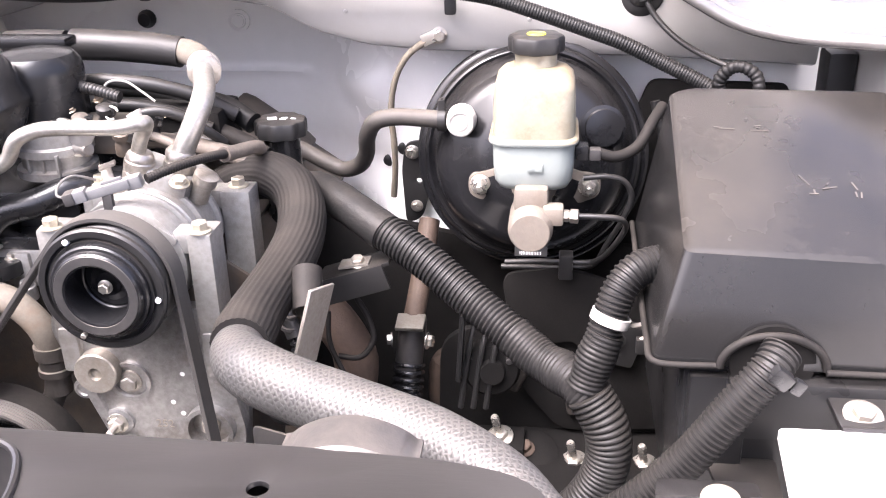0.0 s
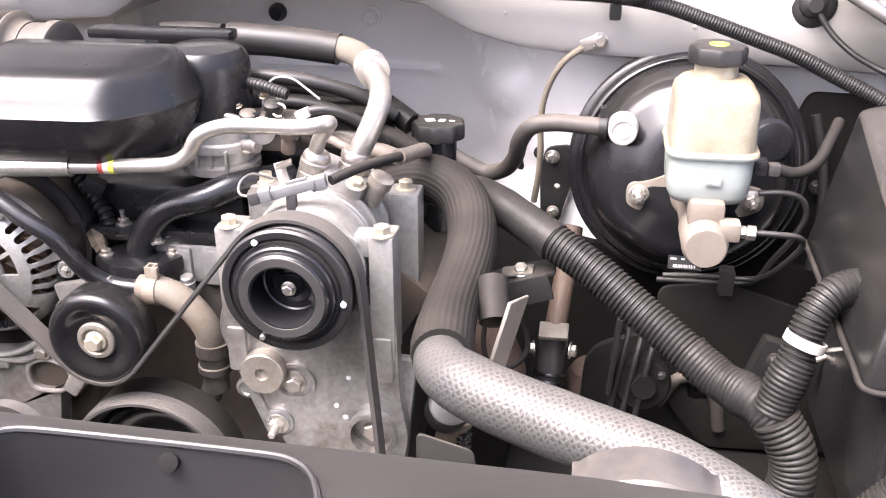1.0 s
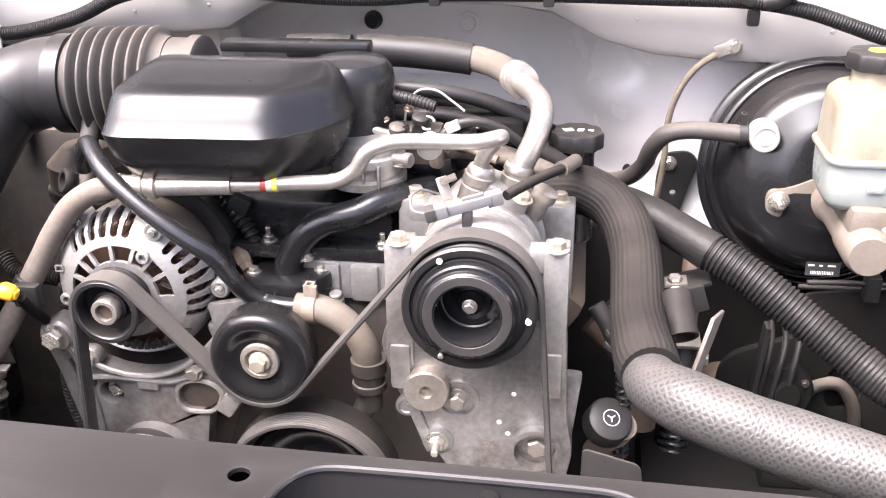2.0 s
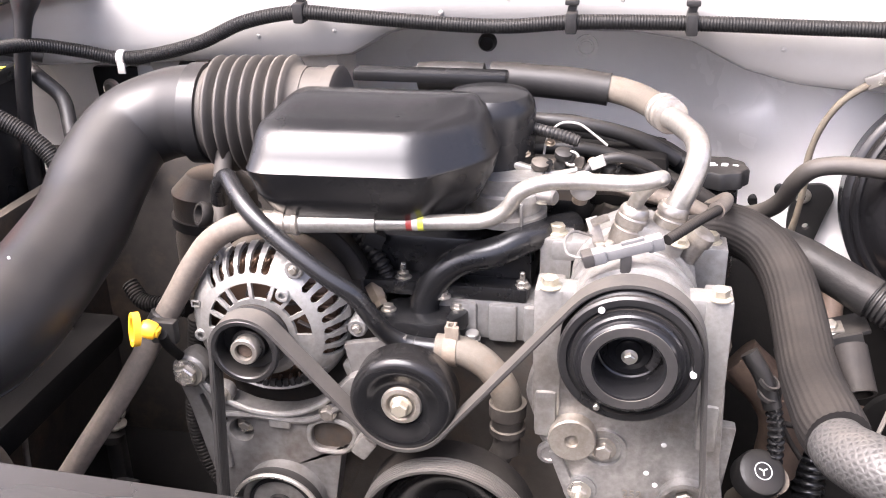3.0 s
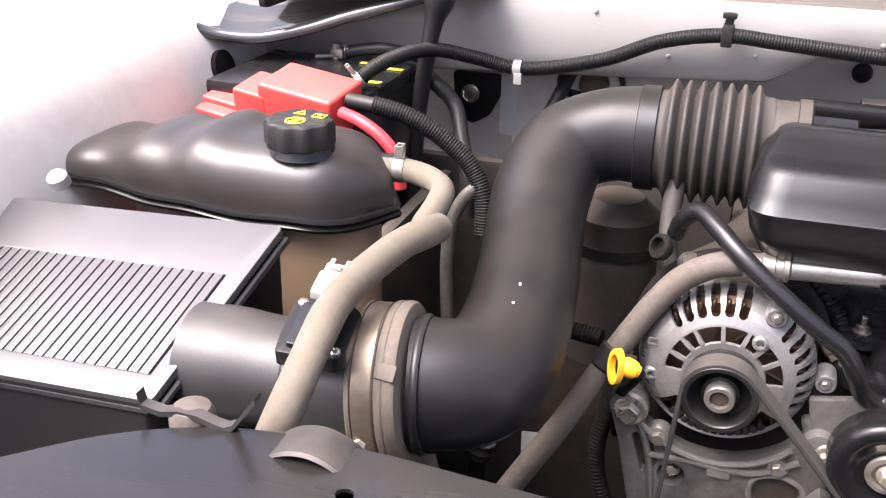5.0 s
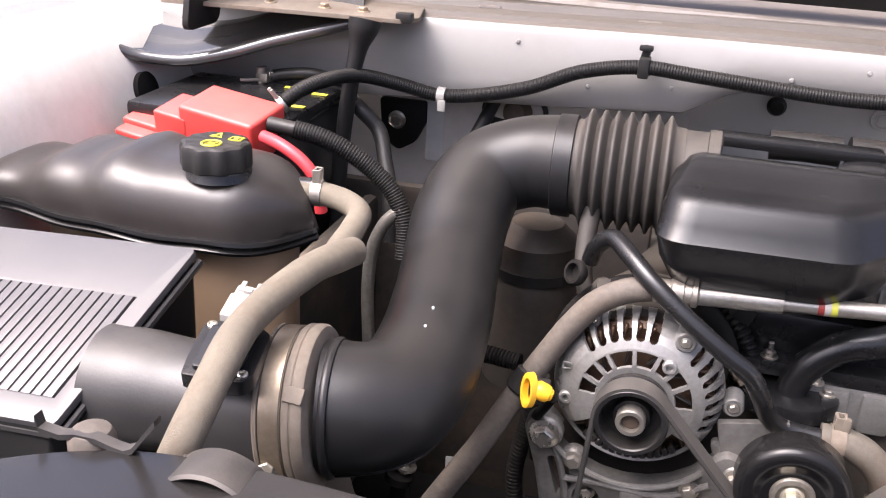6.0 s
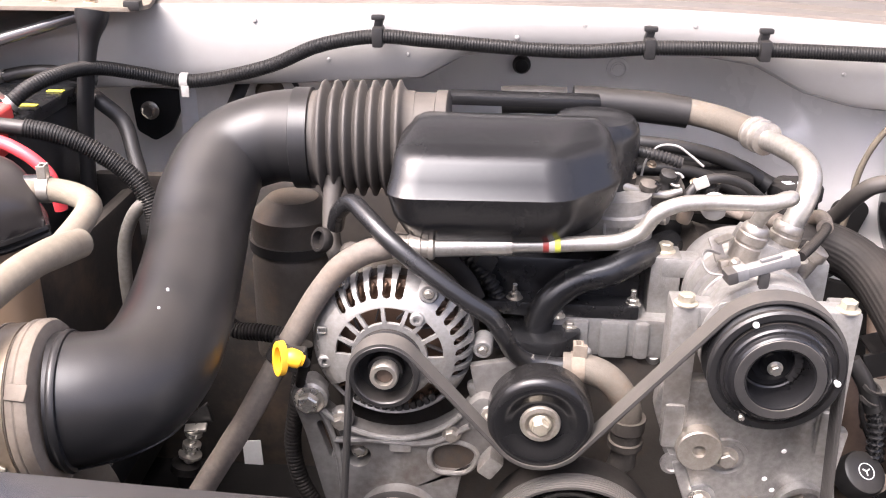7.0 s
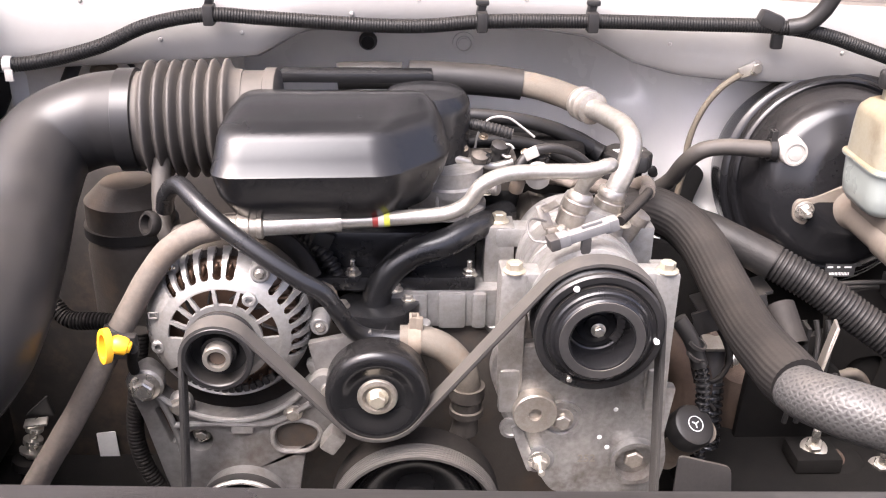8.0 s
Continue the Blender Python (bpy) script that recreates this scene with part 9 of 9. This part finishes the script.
    tube(bm, [(-1.022, 0.95, 1.125), (-1.040, 0.95, 1.108), (-1.055, 0.95, 1.075), (-1.060, 0.95, 1.03), (-1.058, 0.95, 0.96), (-1.055, 0.95, 0.9)], 0.0075, 14, 0.005)
    part("pipe", bm, M_alloy, d)
    n2 = thing("washer_hose", (-1.1, 1.1, 1.09), "black hose dropping beside the strut", "hose")
    bm = BM()
    tube(bm, [(-1.150, 1.11, 1.200), (-1.129, 1.10, 1.189), (-1.104, 1.10, 1.165), (-1.087, 1.08, 1.129), (-1.073, 1.06, 1.092), (-1.068, 1.05, 1.04)], 0.0095, 16, 0.005, wave=0.05)
    part("hose", bm, M_rubber, n2)
    t = thing("drier_hose", (-1.0, 1.15, 1.1), "tan hose with a bright crimp behind the duct", "hose")
    bm = BM()
    tube(bm, [(-1.035, 1.12, 1.06), (-1.028, 1.14, 1.085), (-1.015, 1.16, 1.115)], 0.011, 16, 0.005)
    part("hose", bm, M_clay, t)
    bm = BM()
    lathe(bm, (-1.017, 1.157, 1.11), (0.35, 0.4, 0.85), [(0.0115, 0), (0.0135, 0.002), (0.0135, 0.007), (0.012, 0.008), (0.0135, 0.010), (0.0135, 0.016), (0.009, 0.018)], 18)
    part("crimp", bm, M_satin, t)
    bm = BM()
    tube(bm, [(-1.010, 1.165, 1.125), (-1.0, 1.19, 1.15), (-0.985, 1.22, 1.19)], 0.009, 14, 0.005)
    part("pipe", bm, M_rubber, t)
    k = thing("firewall_bracket", (-1.13, 1.27, 1.1), "black bracket on the firewall with a bright bolt", "bracket")
    bm = BM()
    plate(bm, rounded([(-1.165, 1.16), (-1.095, 1.16), (-1.095, 1.13), (-1.11, 1.10), (-1.135, 1.085), (-1.16, 1.10)], 0.006, 3), [], 0.008, front(1.285), 0.002)
    part("plate", bm, M_rubber, k)
    bolt("bolt", (-1.138, 1.277, 1.130), FWD, 0.009, k, M_zinc)
    bm = BM()
    box(bm, (-1.080, 1.29, 1.12), (0.03, 0.03, 0.09), 0.006)
    part("pad", bm, M_paint, k)
    v = thing("heater_case", (-0.9, 1.3, 1.0), "grey heater housing behind the bellows with a dark oval port", "heater housing")
    bm = BM()
    box(bm, (-0.935, 1.32, 1.05), (0.29, 0.10, 0.30), 0.03)
    part("case", bm, M_apron, v)
    bm = BM()
    lathe(bm, (-0.967, 1.270, 1.165), (0, -1, 0.1), [(0.046, -0.004), (0.046, 0.005), (0.040, 0.005), (0.038, -0.001), (0, -0.002)], 32, 0.62)
    part("port_ring", bm, M_rubber, v, "dark port ring")
    bm = BM()
    lathe(bm, (-0.963, 1.270, 1.163), (0, -1, 0.2), [(0.020, -0.006), (0.020, 0.006), (0.016, 0.012), (0.012, 0.020), (0, 0.020)], 20)
    part("port_stub", bm, M_clay, v)
    a = thing("accumulator", (-0.86, 1.05, 0.95), "grey-brown dusty canister beneath the bellows", "canister")
    bm = BM()
    lathe(bm, (-0.885, 1.04, 0.90), (0, 0, 1), [(0.052, 0), (0.052, 0.12), (0.048, 0.14), (0.045, 0.145), (0.050, 0.147), (0.050, 0.18), (0.03, 0.20), (0, 0.20)], 36)
    part("canister", bm, M_darkcast, a)
    bm = BM()
    lathe(bm, (-0.885, 1.04, 1.045), (0, 0, 1), [(0.0535, -0.006), (0.0535, 0.006), (0.049, 0.006)], 36)
    part("strap", bm, M_rubber, a)
    bm = BM()
    tube(bm, [(-0.95, 0.93, 1.0), (-0.93, 0.92, 0.985), (-0.90, 0.915, 0.985), (-0.87, 0.91, 0.985)], 0.010, 14, rings=(0.004, 0.0012))
    part("lead", bm, M_dusty, a)
    # dark panels added to block the bright firewall, their colour imitating shade
    f = thing("inner_panel", (-1.1, 0.8, 0.7), "dark panels added to fill the shaded depths under the coolant tank", "panel")
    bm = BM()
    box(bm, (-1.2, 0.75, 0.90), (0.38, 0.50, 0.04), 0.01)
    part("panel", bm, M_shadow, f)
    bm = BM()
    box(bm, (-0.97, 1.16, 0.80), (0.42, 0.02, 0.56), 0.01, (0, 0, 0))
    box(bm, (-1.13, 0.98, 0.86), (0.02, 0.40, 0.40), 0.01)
    part("side_panel", bm, M_shadegrime, f)
    # panel added to block sunlit ground from view, coloured as deep shade
    u = thing("ground_blocker", (-1.1, 0.8, 0.62), "added near-black panel blocking the ground deep below the duct", "shield")
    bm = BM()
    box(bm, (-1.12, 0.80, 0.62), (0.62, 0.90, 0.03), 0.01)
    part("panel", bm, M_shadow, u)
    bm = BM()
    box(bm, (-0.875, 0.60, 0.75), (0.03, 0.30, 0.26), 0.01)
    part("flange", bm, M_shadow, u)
    z = thing("link_bracket", (-0.99, 0.93, 0.80), "dark triangular bracket holding a bright link stud with rubber bushes", "bracket")
    bm = BM()
    plate(bm, rounded([(-1.006, 0.846), (-0.972, 0.846), (-0.978, 0.872)], 0.003, 3), [], 0.005, front(0.945), 0.001)
    part("gusset", bm, M_rubber, z)
    bm = BM()
    box(bm, (-0.990, 0.930, 0.844), (0.026, 0.014, 0.004), 0.0015, (6, -3, 8))
    part("flange", bm, M_zinc, z, "bright worn flange")
    bm = BM()
    lathe(bm, (-0.992, 0.930, 0.840), (-0.22, -0.12, -1), [(0.004, 0), (0.010, 0.001), (0.010, 0.006), (0.005, 0.007), (0.005, 0.016), (0.011, 0.017), (0.011, 0.022), (0.007, 0.023), (0.007, 0.030), (0.014, 0.031), (0.014, 0.034), (0.006, 0.036), (0.006, 0.055), (0, 0.055)], 24)
    part("stud", bm, M_zinc, z, "bright link stud with flange nuts")
    bm = BM()
    lathe(bm, (-1.004, 0.924, 0.800), (-0.22, -0.12, -1), [(0.012, 0), (0.017, 0.003), (0.017, 0.012), (0.012, 0.016)], 24)
    part("bush", bm, M_dusty, z, "black rubber bush")
    bm = BM()
    box(bm, (-1.008, 0.935, 0.745), (0.022, 0.016, 0.11), 0.004)
    part("leg", bm, M_rubber, z)
    y = thing("drain_hose", (-1.0, 0.80, 0.65), "dusty brown hose standing below the duct", "hose")
    bm = BM()
    tube(bm, [(-1.062, 0.83, 0.93), (-1.068, 0.805, 0.885), (-1.075, 0.80, 0.83), (-1.085, 0.80, 0.74), (-1.09, 0.80, 0.64)], 0.017, 18, 0.006, wave=0.06)
    part("hose", bm, M_hosegrey, y)
    bm = BM()
    tube(bm, [(-1.060, 0.86, 0.88), (-1.066, 0.85, 0.84), (-1.073, 0.85, 0.775), (-1.075, 0.85, 0.70)], 0.0035, 10, 0.006)
    part("wire", bm, M_satin, y)
    e2 = thing("lower_hose", (-1.0, 0.72, 0.80), "tan dust-coated hose standing below the duct coupling", "hose")
    bm = BM()
    tube(bm, [(-1.000, 0.655, 1.005), (-1.000, 0.68, 0.96), (-1.000, 0.715, 0.88), (-1.005, 0.74, 0.78), (-1.01, 0.75, 0.68)], 0.021, 20, 0.006, wave=0.05)
    part("hose", bm, M_tan, e2)
    # white patch imitates sunlit ground glimpsed through a gap, no real tag
    p = thing("ground_glimpse", (-0.99, 1.147, 0.632), "white patch standing in for sunlit ground seen deep behind the hose", "tag")
    bm = BM()
    plate(bm, rounded([(-1.003, 0.632), (-0.975, 0.632), (-0.977, 0.678), (-1.004, 0.675)], 0.002, 2), [], 0.001, front(1.147))
    part("tag", bm, M_ink, p)


build_intake()
build_bellows()
build_duct()
build_maf()
build_airbox()
build_tank()
build_tank_hose()
build_battery()
build_braces()
build_fender_braces()
build_ac_lines()
build_heater_hoses()
build_dipstick()
build_rad_hose()
build_brakes()
build_vac_hose()
build_ps_cap()
build_looms()
build_fuse_box()
build_cowl_harness()
build_rear_clutter()
build_depths()
